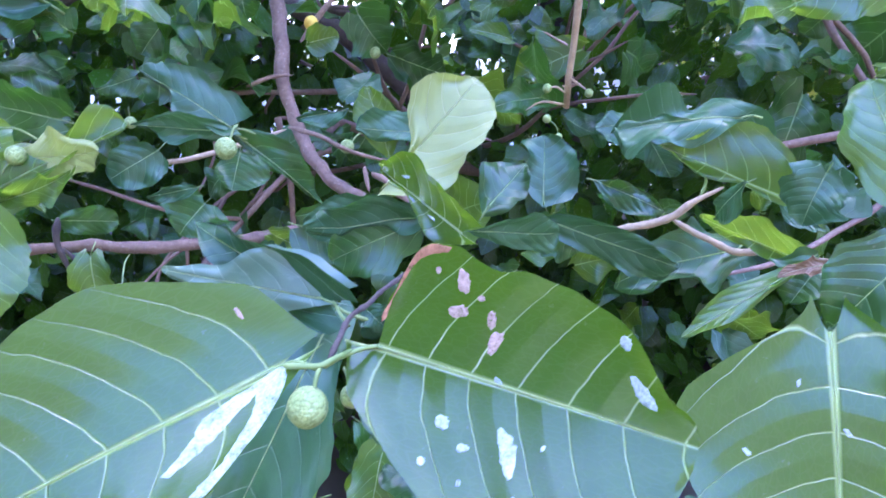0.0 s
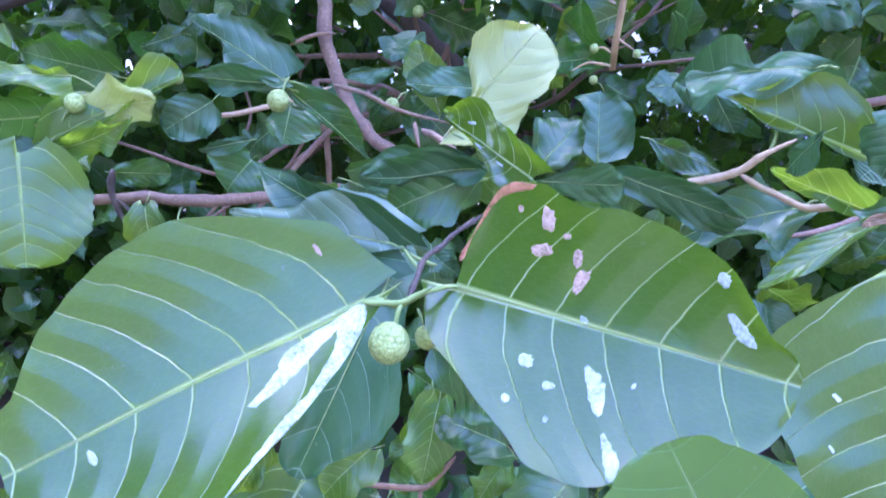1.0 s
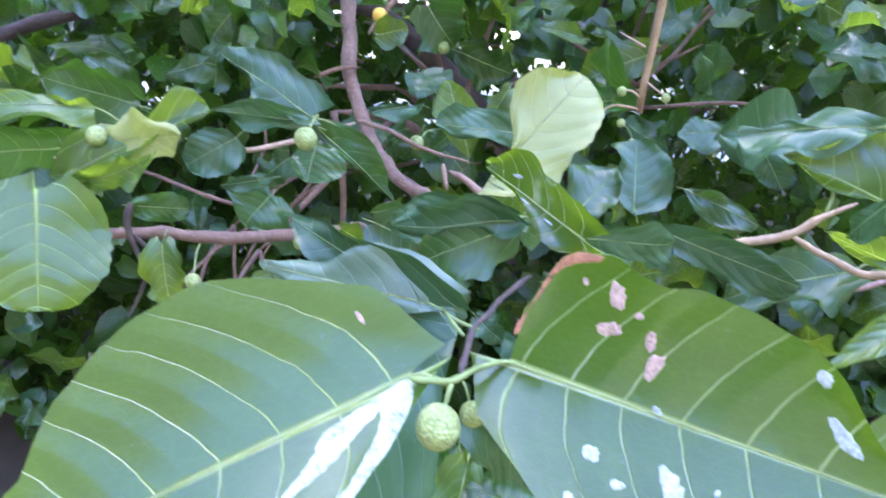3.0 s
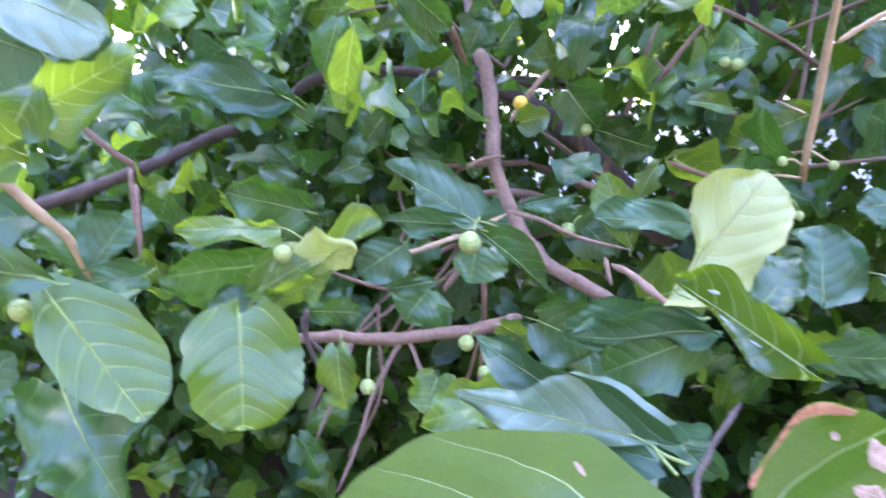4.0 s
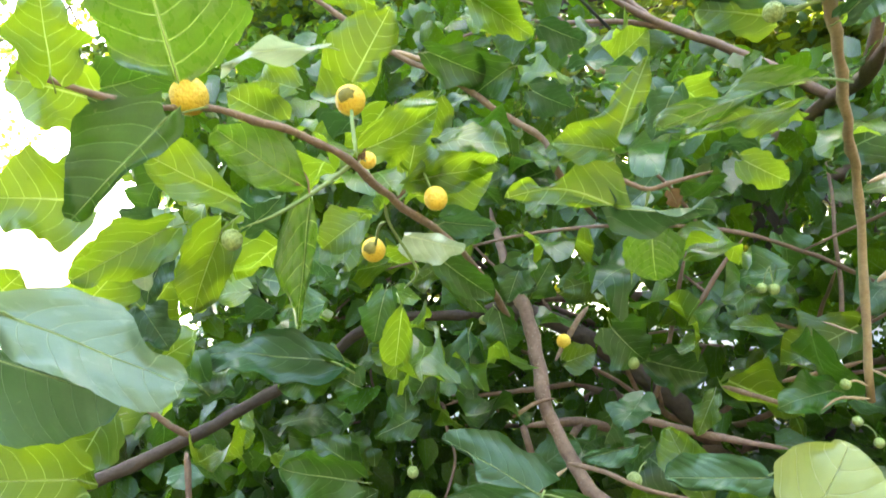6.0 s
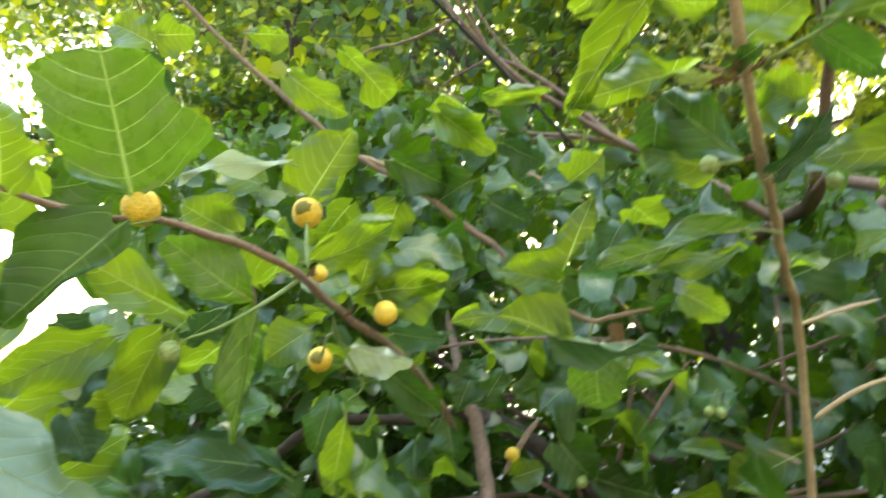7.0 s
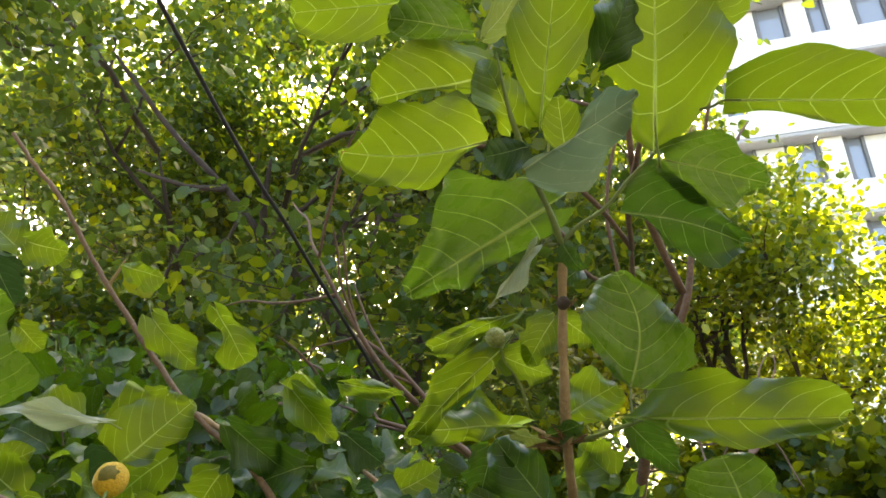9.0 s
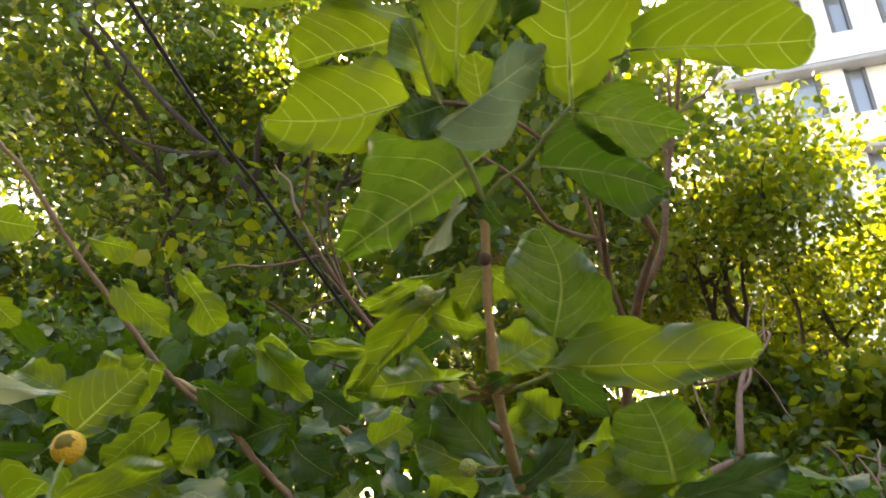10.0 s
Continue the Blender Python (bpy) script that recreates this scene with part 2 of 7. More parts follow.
FRAME = rough_material("window_frame", (0.10, 0.105, 0.12), (0.16, 0.165, 0.18), 5.0, 0.5, 0.1, 0.001)
CABLE = rough_material("cable_rubber", (0.012, 0.012, 0.013), (0.028, 0.028, 0.030), 60.0, 0.55, 0.1, 0.0005)


def glass_material():
    m = Nodes("window_glass")
    bsdf = m.add("BsdfPrincipled")
    bsdf.inputs["Base Color"].default_value = (0.30, 0.34, 0.40, 1)
    bsdf.inputs["Roughness"].default_value = 0.06
    bsdf.inputs["Metallic"].default_value = 0.3
    m.link(bsdf.outputs[0], m.out.inputs[0])
    return m.mat


GLASS = glass_material()


# ---- shapes ----
def part(name, bm, material, parent=None, label="", smooth=True):
    me = bpy.data.meshes.new(name)
    bm.to_mesh(me)
    bm.free()
    if smooth:
        me.polygons.foreach_set("use_smooth", [True] * len(me.polygons))
    me.materials.append(material)
    ob = new(name, me)
    if parent:
        ob.parent = parent
    if label:
        ob["label"] = label
    return ob


def smooth_line(points, steps=5):
    """Catmull-Rom line through the points."""
    p = [Vector(q) for q in points]
    if len(p) < 3:
        return [p[0].lerp(p[-1], k / (steps * 2)) for k in range(steps * 2 + 1)]
    p = [2 * p[0] - p[1], *p, 2 * p[-1] - p[-2]]
    line = []
    for a, b, c, d in zip(p, p[1:], p[2:], p[3:]):
        for k in range(steps):
            t = k / steps
            line.append(0.5 * (2 * b + (c - a) * t + (2 * a - 5 * b + 4 * c - d) * t * t + (3 * b - a - 3 * c + d) * t ** 3))
    return [*line, p[-2]]


def tube_bm(points, r0, r1, sides=8, knobs=0.0, steps=5, bm=None, blunt=False):
    """Tapered, slightly knobbly round stem along the points."""
    bm = bm or bmesh.new()
    line = smooth_line(points, steps)
    rings, side = [], None
    n = len(line)
    for k, p in enumerate(line):
        way = (line[min(k + 1, n - 1)] - line[max(k - 1, 0)]).normalized()
        side = (side - side.dot(way) * way).normalized() if side else way.orthogonal().normalized()
        up = way.cross(side)
        r = r0 + (r1 - r0) * k / (n - 1)
        if blunt and k < 2:
            r *= 0.4 + 0.45 * k
        if blunt and k > 0.6 * n:
            r *= 1 - 0.5 * (k / n - 0.6) / 0.4
        if k >= n - 2:
            r *= 0.82 if k == n - 2 else 0.3
        if 0 < k < n - 1:
            p = p + knobs * 2.2 * r * noise.noise_vector(p * 38.0)
        r *= 1 + knobs * noise.noise(p * 45.0) + 0.6 * knobs * (k % 7 == 3)
        rings.append([bm.verts.new(p + r * (math.cos(q) * side + math.sin(q) * up)) for q in (2 * math.pi * j / sides for j in range(sides))])
    for a, b in zip(rings, rings[1:]):
        for j in range(sides):
            bm.faces.new((a[j], a[(j + 1) % sides], b[(j + 1) % sides], b[j]))
    bm.faces.new(rings[0][::-1])
    bm.faces.new(rings[-1])
    return bm


def half_width(v, peak, tip, blunt=0.44):
    """Half the blade's width at v from base to tip, 1 at its widest."""
    k = math.log(0.5) / math.log(peak)
    s = max(0.0, math.sin(math.pi * min(max(v, 0.0), 1.0) ** k))
    return s ** (blunt if v < peak else tip)


STATIONS = (0.0, 0.08, 0.2, 0.35, 0.5, 0.65, 0.8, 0.92, 1.0)


class Blade:
    """The surface of one leaf, from its base to its tip, in its own space: x across, y along, z up from its face."""

    def __init__(self, length, width, cup=0.34, bend=0.6, wave=0.045, peak=0.42, tip=0.52, lobe=0.14, bites=(), seed=0, twist=None, halves=(1.0, 1.0), lobes=None, blunt=(0.44, 0.44), right=None, left=None, sweep=0.0):
        self.length, self.width, self.cup, self.bend, self.wave = length, width, cup, bend, wave * 1.5 + 0.006
        self.peak, self.tip, self.bites, self.seed = peak, tip, bites, seed
        self.profile, self.sweep = (right, left) if right else None, sweep
        if right and twist is None:
            twist = 0.0
        self.twist = ((seed * 0.618) % 1 - 0.5) * 1.1 if twist is None else twist
        self.halves, self.lobes, self.blunt = halves, lobes or (lobe, lobe), blunt
        end = self.raw(0.0, 1.0)
        self.turn = Matrix.Rotation(-math.atan2(end.z, end.y), 3, "X")
        self.size = length / math.hypot(end.y, end.z)

    def raw(self, u, v):
        if self.profile:
            return self.drawn(u, v)
        w = half_width(v, self.peak, self.tip, self.blunt[u < 0]) * self.width / 2 * self.halves[u < 0]
        for at, s, deep, wide in self.bites:
            if u * s > 0:
                w *= 1 - deep * math.exp(-(((v - at) / wide) ** 2))
        ed = abs(u) ** 2
        r = Vector((u * 1.3, v * 3.1, self.seed * 7.3))
        w *= 1 + min(0.085, self.wave) * ed * 1.25 * math.sin(v * (19 + 2 * (self.seed % 5)) + self.seed * 1.7 + (0.9 if u > 0 else 0)) * min(1.0, 4 * (1 - v))
        w *= 1 + ed * min(0.15, 2.0 * self.wave) * math.sin(v * (9.5 + self.seed % 3) + self.seed * 1.3 + (1.4 if u > 0 else 0)) * min(1.0, 3 * (1 - v))
        w *= 1 + self.wave * ed * (4.2 * noise.noise(r * 1.3 + Vector((9, 0, 0))) + 1.5 * noise.noise(r * 3.6 + Vector((3, 0, 0))))
        th = self.bend if abs(self.bend) > 1e-3 else 1e-3
        y, z = math.sin(th * v) / th * self.length, -(1 - math.cos(th * v)) / th * self.length
        y -= self.lobes[u < 0] * self.length * abs(u) ** 1.6 * max(0.0, 1 - v) ** 4
        x = u * w
        z += self.cup * abs(x) * (0.35 + 0.65 * abs(u))
        z += self.wave * self.length * ed * (1.3 * math.sin(v * (8 + self.seed % 4) + self.seed * 2.1 + (1.9 if u > 0 else 0)) + 2.4 * noise.noise(r * 1.1))
        z += 1.1 * self.wave * self.length * noise.noise(r * 0.7)
        q = self.twist * (v - 0.5)
        return Vector((x * math.cos(q) - 0.4 * z * math.sin(q), y, z + x * math.sin(q)))

    def reach(self, side, v):
        """Half the width at v, as a share of the length, for a blade with a profile of its own."""
        w, v = (*self.profile[side], 0.0), min(max(v, 0.0), 1.0)
        k = max(i for i in range(len(STATIONS) - 1) if STATIONS[i] <= v)
        t = (v - STATIONS[k]) / (STATIONS[k + 1] - STATIONS[k])
        if k == len(STATIONS) - 2:
            return w[k] * math.sqrt(max(0.0, 1 - t * t))
        a, b, c, d = w[max(k - 1, 0)], w[k], w[k + 1], w[min(k + 2, len(w) - 1)]
        return max(0.0, 0.5 * (2 * b + (c - a) * t + (2 * a - 5 * b + 4 * c - d) * t * t + (3 * b - a - 3 * c + d) * t ** 3))

    def drawn(self, u, v):
        """A point of a blade whose two halves each have their own profile."""
        w = self.reach(u < 0, v) * self.length
        ed, r = u * u, Vector((u * 1.3, v * 3.1, self.seed * 7.3))
        w *= 1 + ed * min(0.08, 3.5 * self.wave) * noise.noise(r * 4.0 + Vector((3, 0, 0)))
        x = u * w
        y = v * self.length - self.lobes[u < 0] * self.length * abs(u) ** 1.6 * (1 - v) ** 4
        z = self.bend * self.length * (v - v * v) / 2 + self.cup * abs(x) * (0.12 + 0.88 * abs(u))
        z += (self.wave if self.wave < 0.015 else 1.5 * self.wave) * self.length * (ed * (1.1 * math.sin(v * (9 + self.seed % 4) + self.seed * 2.1 + (1.9 if u > 0 else 0)) + 2.0 * noise.noise(r * 1.3)) + noise.noise(r * 0.8))
        a = abs(u) * w / (self.length * max(*self.profile[0], *self.profile[1]))
        z += 0.0014 * self.length * min(1.0, 1.6 * abs(u)) * math.cos(2 * math.pi * 6.5 * (v - a * (0.26 * a + 0.10) + 0.96))
        q = self.twist * (v - 0.5)
        x += self.sweep * self.length * math.sin(math.pi * v)
        return Vector((x * math.cos(q) - 0.4 * z * math.sin(q), y, z + x * math.sin(q)))

    def at(self, u, v, lift=0.0):
        p = self.turn @ (self.raw(u, v) * self.size)
        return p + Vector((0, 0, lift))

    def mesh(self, along=24, across=6):
        bm = bmesh.new()
        uv = bm.loops.layers.uv.new("UVMap")
        grid, coords = [], {}
        for i in range(along + 1):
            v = i / along
            v = 0.004 + 0.992 * v
            row = []
            for j in range(-across, across + 1):
                u = j / across
                p = bm.verts.new(self.at(u, v))
                coords[p] = (u * (self.reach(u < 0, v) / max(*self.profile[0], *self.profile[1]) if self.profile else half_width(v, self.peak, self.tip)), v)
                row.append(p)
            grid.append(row)
        for a, b in zip(grid, grid[1:]):
            for j in range(2 * across):
                f = bm.faces.new((a[j], a[j + 1], b[j + 1], b[j]))
                for lp in f.loops:
                    lp[uv].uv = coords[lp.vert]
        return bm

    def patch(self, line, lift=0.0005, sides=3, ragged=0.9):
        """A thin ragged film on the blade along (u, v, half width) stations; u counts to the leaf's right."""
        bm = bmesh.new()
        fine = smooth_line([(-u, v, w) for u, v, w in line], 6)
        rows = []
        for k, q in enumerate(fine):
            row = []
            for s in range(-sides, sides + 1):
                jag = 1 + ragged * noise.noise(Vector((k * 0.55, self.seed, 5.0 if s < 0 else 0.0))) if s else 1
                x = (s / sides) * max(q.z, 0.001) * max(jag, 0.1)
                y = q.y + 0.25 * x * (1 if self.seed % 2 else -1)
                row.append(bm.verts.new(self.at(max(-0.99, min(0.99, q.x + x)), y, lift * (1 if abs(s) < sides else 0.3))))
            rows.append(row)
        for a, b in zip(rows, rows[1:]):
            for j in range(2 * sides):
                bm.faces.new((a[j], a[j + 1], b[j + 1], b[j]))
        return bm


def frame_of(base, tip_at, face):
    """The pose whose y runs from base to tip and whose z is the leaf's face."""
    b, y = Vector(base), (Vector(tip_at) - Vector(base))
    y.normalize()
    z = Vector(face)
    z = (z - z.dot(y) * y).normalized()
    x = y.cross(z)
    return Matrix(((x.x, y.x, z.x, b.x), (x.y, y.y, z.y, b.y), (x.z, y.z, z.z, b.z), (0, 0, 0, 1)))


leaf_count = [0]


def leaf(thing, base, tip_at, face, width, kind="mature", label="", stem=None, along=24, across=6, rib=True, **shape):
    """One leaf of a branch: blade, raised midrib and, from stem, its stalk. Returns the leaf and its blade."""
    leaf_count[0] += 1
    length = (Vector(tip_at) - Vector(base)).length
    blade = Blade(length, width, seed=leaf_count[0], **shape)
    ob = part("leaf", blade.mesh(2 * along if blade.profile else along, across), LEAF[kind], thing, label)
    m = frame_of(base, tip_at, face)
    ob.matrix_local = m
    if rib:
        line = [blade.at(0, v, 0.0002) for v in (0.0, 0.2, 0.4, 0.6, 0.8, 0.95)]
        part("midrib", tube_bm(line, length * 0.0055, length * 0.0014, 6, 0, 3), RIB, ob)
        if stem or along == 24:
            side = 0.10 * length * math.sin(leaf_count[0] * 2.4)
            foot = m.inverted() @ Vector(stem) if stem else Vector((side, -0.20 * length, -0.07 * length))
            part("stalk", tube_bm([foot, foot.lerp(line[0], 0.5) + Vector((0, 0, 0.03 * length)), line[0], line[1].lerp(line[0], 0.4)], length * 0.0105, length * 0.0065, 6, 0.05, 3), STALK, ob)
    return ob, blade


def film(ob, blade, name, line, material, label=""):
    part(name, blade.patch(line, ragged=0.35), material, ob, label)


def stem(thing, points, d0, d1, material=None, name="twig", label="", sides=10, knobs=0.10):
    return part(name, tube_bm(points, d0 / 2, d1 / 2, sides, knobs, 6, blunt=name == "twig"), material or BARK, thing, label)


def fruit(thing, centre, size, material, hang=None, label="", cap=False):
    """A ball-shaped fruit head on a thin stalk."""
    bm = bmesh.new()
    bmesh.ops.create_icosphere(bm, subdivisions=4, radius=size / 2)
    c = Vector(centre)
    for p in bm.verts:
        p.co *= 1 + 0.012 * noise.noise(p.co * 900 + c * 30) + 0.03 * noise.noise(p.co * 120 + c * 50)
        p.co.z *= 1.04
    ob = part("fruit", bm, material, thing, label)
    ob.location = c
    if hang:
        h = Vector(hang) - c
        e = h.normalized() * size * 0.46
        part("stalk", tube_bm([e, e.lerp(h, 0.5) + Vector((0, 0, 0.1 * h.length)), h], size * 0.055, size * 0.07, 7, 0.1, 4), STALK, ob)
    if cap:
        bm = bmesh.new()
        rows = []
        for i in range(4):
            ring = []
            for j in range(15):
                q = 2 * math.pi * j / 15
                low = (i / 3) * (0.56 + 0.26 * noise.noise(Vector((math.cos(q) * 2, math.sin(q) * 2, size * 900))))
                ring.append(bm.verts.new(Vector((math.sin(low) * math.cos(q), math.sin(low) * math.sin(q), math.cos(low))) * size * (0.525 - 0.015 * (i == 3))))
            rows.append(ring)
        for a, b in zip(rows, rows[1:]):
            for j in range(15):
                bm.faces.new((a[j], a[(j + 1) % 15], b[(j + 1) % 15], b[j]))
        cap_ob = part("cap", bm, CAP, ob, "olive remnant of the flower on the fruit")
        cap_ob.rotation_euler = (1.25, 0.15, 0)
    return ob


def thing_at(name, place, label, category, group=""):
    ob = new(name)
    ob.empty_display_size = 0.05
    return tagged(ob, label, category, group)


def box_bm(x0, y0, z0, x1, y1, z1, bevel=0.0):
    bm = bmesh.new()
    bmesh.ops.create_cube(bm, size=1)
    for p in bm.verts:
        p.co = Vector(((x0 + x1) / 2 + p.co.x * (x1 - x0), (y0 + y1) / 2 + p.co.y * (y1 - y0), (z0 + z1) / 2 + p.co.z * (z1 - z0)))
    if bevel:
        bmesh.ops.bevel(bm, geom=bm.edges[:], offset=bevel, segments=2, affect="EDGES")
    return bm


# ---- ground, and unseen walls added to hold back sky light ----
bm = bmesh.new()
bmesh.ops.create_grid(bm, x_segments=60, y_segments=60, size=1)
for p in bm.verts:
    s = 1 + 400 * max(abs(p.co.x), abs(p.co.y)) ** 4
    p.co = Vector((p.co.x * 5 * s, p.co.y * 5 * s, 0))
    if p.co.length < 30:
        p.co.z = 0.03 * noise.noise(p.co * 0.7)
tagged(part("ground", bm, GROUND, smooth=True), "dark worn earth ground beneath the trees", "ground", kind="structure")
tagged(part("wall_south", box_bm(-16, -4.3, -0.1, 14, -4.0, 6.8, 0.02), SKY_BLOCK, smooth=False), "unseen dark wall added to block sky light from behind", "wall", kind="structure")
tagged(part("wall_west", box_bm(-4.9, -3.99, -0.1, -4.6, 1.6, 6.8, 0.02), SKY_BLOCK, smooth=False), "unseen dark side wall added to block sky light", "wall", kind="structure")
tagged(part("wall_east", box_bm(9.0, -3.99, -0.1, 9.3, 3.0, 6.8, 0.02), SKY_BLOCK, smooth=False), "unseen dark side wall added to block sky light", "wall", kind="structure")
tagged(part("pavement", box_bm(-30, 4.2, -0.1, 30, 34, 0.10, 0.02), PAVING, smooth=False), "pale concrete pavement beyond the bushes", "pavement", kind="structure")


# ---- the near branches, leaf by leaf ----
front = thing_at("leafy_branch", None, "drooping twig with a pair of broad glossy leaves and green fruit", "branch", "near branches")
big_a, blade_a = leaf(front, (-0.0601, 0.3129, 1.3262), (-0.1968, 0.2375, 1.2910), (0.064, -0.515, 0.855), 0.132, "glossy", "broad glossy green leaf streaked with white droppings", stem=(-0.044, 0.313, 1.324), cup=0.3, bend=0.15, wave=0.003, right=(0.031, 0.253, 0.33, 0.405, 0.413, 0.376, 0.292, 0.157), left=(0.004, 0.059, 0.17, 0.267, 0.347, 0.394, 0.328, 0.193), along=30, across=9)
big_b, blade_b = leaf(front, (-0.0177, 0.3264, 1.3269), (0.1108, 0.2495, 1.3328), (-0.399, -0.616, 0.679), 0.126, "glossy", "broad glossy green leaf with a scorched curled edge", stem=(-0.042, 0.316, 1.323), cup=0.28, bend=0.1, wave=0.003, right=(0.004, 0.162, 0.261, 0.35, 0.421, 0.385, 0.253, 0.197), left=(0.15, 0.321, 0.359, 0.312, 0.32, 0.291, 0.219, 0.081), lobes=(0.134, 0), along=30, across=9)
film(big_a, blade_a, "splash", [(0.288, 0.046, 0.092), (0.328, 0.136, 0.167), (0.337, 0.223, 0.139), (0.443, 0.280, 0.097), (0.486, 0.332, 0.062), (0.508, 0.396, 0.034)], SPLASH, "chalky white streak on the blade")
film(big_a, blade_a, "splash", [(0.142, 0.030, 0.069), (0.738, 0.117, 0.122), (0.897, 0.189, 0.116), (0.986, 0.262, 0.116), (0.978, 0.321, 0.110), (0.964, 0.381, 0.076), (0.995, 0.441, 0.063), (1.019, 0.503, 0.045), (1.053, 0.556, 0.016)], SPLASH, "long chalky white streak")
film(big_a, blade_a, "splash", [(0.137, 0.784, 0.021), (0.184, 0.786, 0.043), (0.235, 0.791, 0.022)], SPLASH)
film(big_a, blade_a, "splash", [(0.765, 0.814, 0.023), (0.882, 0.819, 0.056), (0.954, 0.817, 0.028)], SPLASH)
film(big_a, blade_a, "dry_spot", [(-0.754, 0.101, 0.016), (-0.711, 0.100, 0.038), (-0.673, 0.099, 0.016)], DRY)
film(big_b, blade_b, "scorched_edge", [(0.55, 0.0, 0.03), (0.80, 0.006, 0.05), (0.93, 0.03, 0.06), (0.94, 0.06, 0.055), (0.95, 0.10, 0.045), (0.955, 0.15, 0.04), (0.965, 0.20, 0.02)], SCORCH, "orange-brown scorched leaf edge")
film(big_b, blade_b, "dry_spot", [(0.829, 0.242, 0.014), (0.757, 0.263, 0.070), (0.691, 0.283, 0.019)], DRY)
film(big_b, blade_b, "dry_spot", [(0.496, 0.228, 0.018), (0.503, 0.261, 0.070), (0.510, 0.293, 0.019)], DRY)
film(big_b, blade_b, "dry_spot", [(0.722, 0.321, 0.015), (0.715, 0.331, 0.030), (0.703, 0.343, 0.010)], DRY)
film(big_b, blade_b, "dry_spot", [(0.616, 0.366, 0.020), (0.564, 0.375, 0.045), (0.484, 0.385, 0.025)], DRY)
film(big_b, blade_b, "dry_spot", [(0.437, 0.386, 0.025), (0.361, 0.401, 0.085), (0.257, 0.402, 0.025)], DRY)
film(big_b, blade_b, "dry_spot", [(0.798, 0.156, 0.009), (0.773, 0.165, 0.023), (0.749, 0.172, 0.009)], DRY)
film(big_b, blade_b, "splash", [(-0.428, 0.306, 0.020), (-0.454, 0.323, 0.052), (-0.481, 0.344, 0.018)], SPLASH)
film(big_b, blade_b, "splash", [(-0.514, 0.397, 0.017), (-0.525, 0.412, 0.038), (-0.510, 0.427, 0.012)], SPLASH)
film(big_b, blade_b, "splash", [(-0.277, 0.487, 0.015), (-0.371, 0.527, 0.053), (-0.477, 0.554, 0.043), (-0.551, 0.569, 0.012)], SPLASH)
film(big_b, blade_b, "splash", [(-0.661, 0.592, 0.012), (-0.775, 0.621, 0.032), (-0.888, 0.648, 0.041), (-0.993, 0.656, 0.025)], SPLASH)
film(big_b, blade_b, "splash", [(0.586, 0.805, 0.030), (0.531, 0.837, 0.081), (0.465, 0.859, 0.084), (0.430, 0.873, 0.035)], SPLASH)
film(big_b, blade_b, "splash", [(0.055, 0.426, 0.010), (0.018, 0.439, 0.025), (-0.008, 0.452, 0.008)], SPLASH)
film(big_b, blade_b, "splash", [(0.890, 0.762, 0.020), (0.857, 0.771, 0.061), (0.788, 0.782, 0.021)], SPLASH)
film(big_b, blade_b, "splash", [(-0.797, 0.316, 0.014), (-0.809, 0.325, 0.028), (-0.826, 0.333, 0.014)], SPLASH)
film(big_b, blade_b, "splash", [(-0.703, 0.435, 0.008), (-0.720, 0.441, 0.020), (-0.732, 0.445, 0.008)], SPLASH)
film(big_b, blade_b, "splash", [(-0.308, 0.621, 0.008), (-0.321, 0.624, 0.020), (-0.335, 0.628, 0.008)], SPLASH)
stem(front, [(-0.059, 0.308, 1.330), (-0.049, 0.307, 1.330), (-0.041, 0.306, 1.331), (-0.035, 0.310, 1.332), (-0.028, 0.320, 1.330)], 0.0029, 0.0027, STALK, knobs=0.15)
stem(front, [(-0.038, 0.309, 1.331), (-0.036, 0.326, 1.331), (-0.034, 0.344, 1.331), (-0.027, 0.359, 1.329), (-0.020, 0.376, 1.327), (-0.010, 0.398, 1.325), (-0.001, 0.418, 1.320)], 0.0026, 0.0036, BARK_DARK, knobs=0.5)
fruit(front, (-0.046, 0.293, 1.318), 0.0185, FRUIT_GREEN, (-0.041, 0.306, 1.330), label="rough green ball-shaped fruit")
fruit(front, (-0.032, 0.327, 1.296), 0.0122, FRUIT_GREEN, (-0.037, 0.338, 1.306), label="small green ball-shaped fruit in shade")
leaf(front, (-0.0508, 0.3943, 1.3115), (-0.1525, 0.4040, 1.3289), (0.016, -0.830, 0.557), 0.053, "sky_sheen", stem=(-0.038, 0.370, 1.310), cup=0.12, bend=0.15, wave=0.01, right=(0.109, 0.162, 0.241, 0.256, 0.211, 0.095, 0.074, 0.033), left=(0.004, 0.018, 0.071, 0.133, 0.147, 0.133, 0.093, 0.044), along=30, across=9)
leaf(front, (-0.051, 0.394, 1.311), (-0.149, 0.456, 1.336), (-0.442, -0.832, 0.335), 0.039, "grey", cup=0.3, bend=0.5, wave=0.02, peak=0.35, tip=1.0)
leaf(front, (-0.0549, 0.4159, 1.2901), (-0.1033, 0.3029, 1.2198), (0.148, -0.568, 0.810), 0.076, "grey", cup=0.1, bend=0.15, wave=0.008, right=(0.004, 0.145, 0.208, 0.184, 0.161, 0.14, 0.118, 0.097), left=(0.004, 0.097, 0.123, 0.155, 0.215, 0.267, 0.21, 0.088), along=30, across=9)
leaf(front, (-0.0061, 0.5057, 1.3145), (-0.0933, 0.5186, 1.3014), (-0.132, -0.987, -0.095), 0.045, "grey", cup=0.1, bend=0.15, wave=0.02, right=(0.004, 0.125, 0.189, 0.252, 0.232, 0.198, 0.131, 0.057), left=(0.004, 0.076, 0.101, 0.082, 0.045, 0.086, 0.095, 0.073), along=30, across=9)
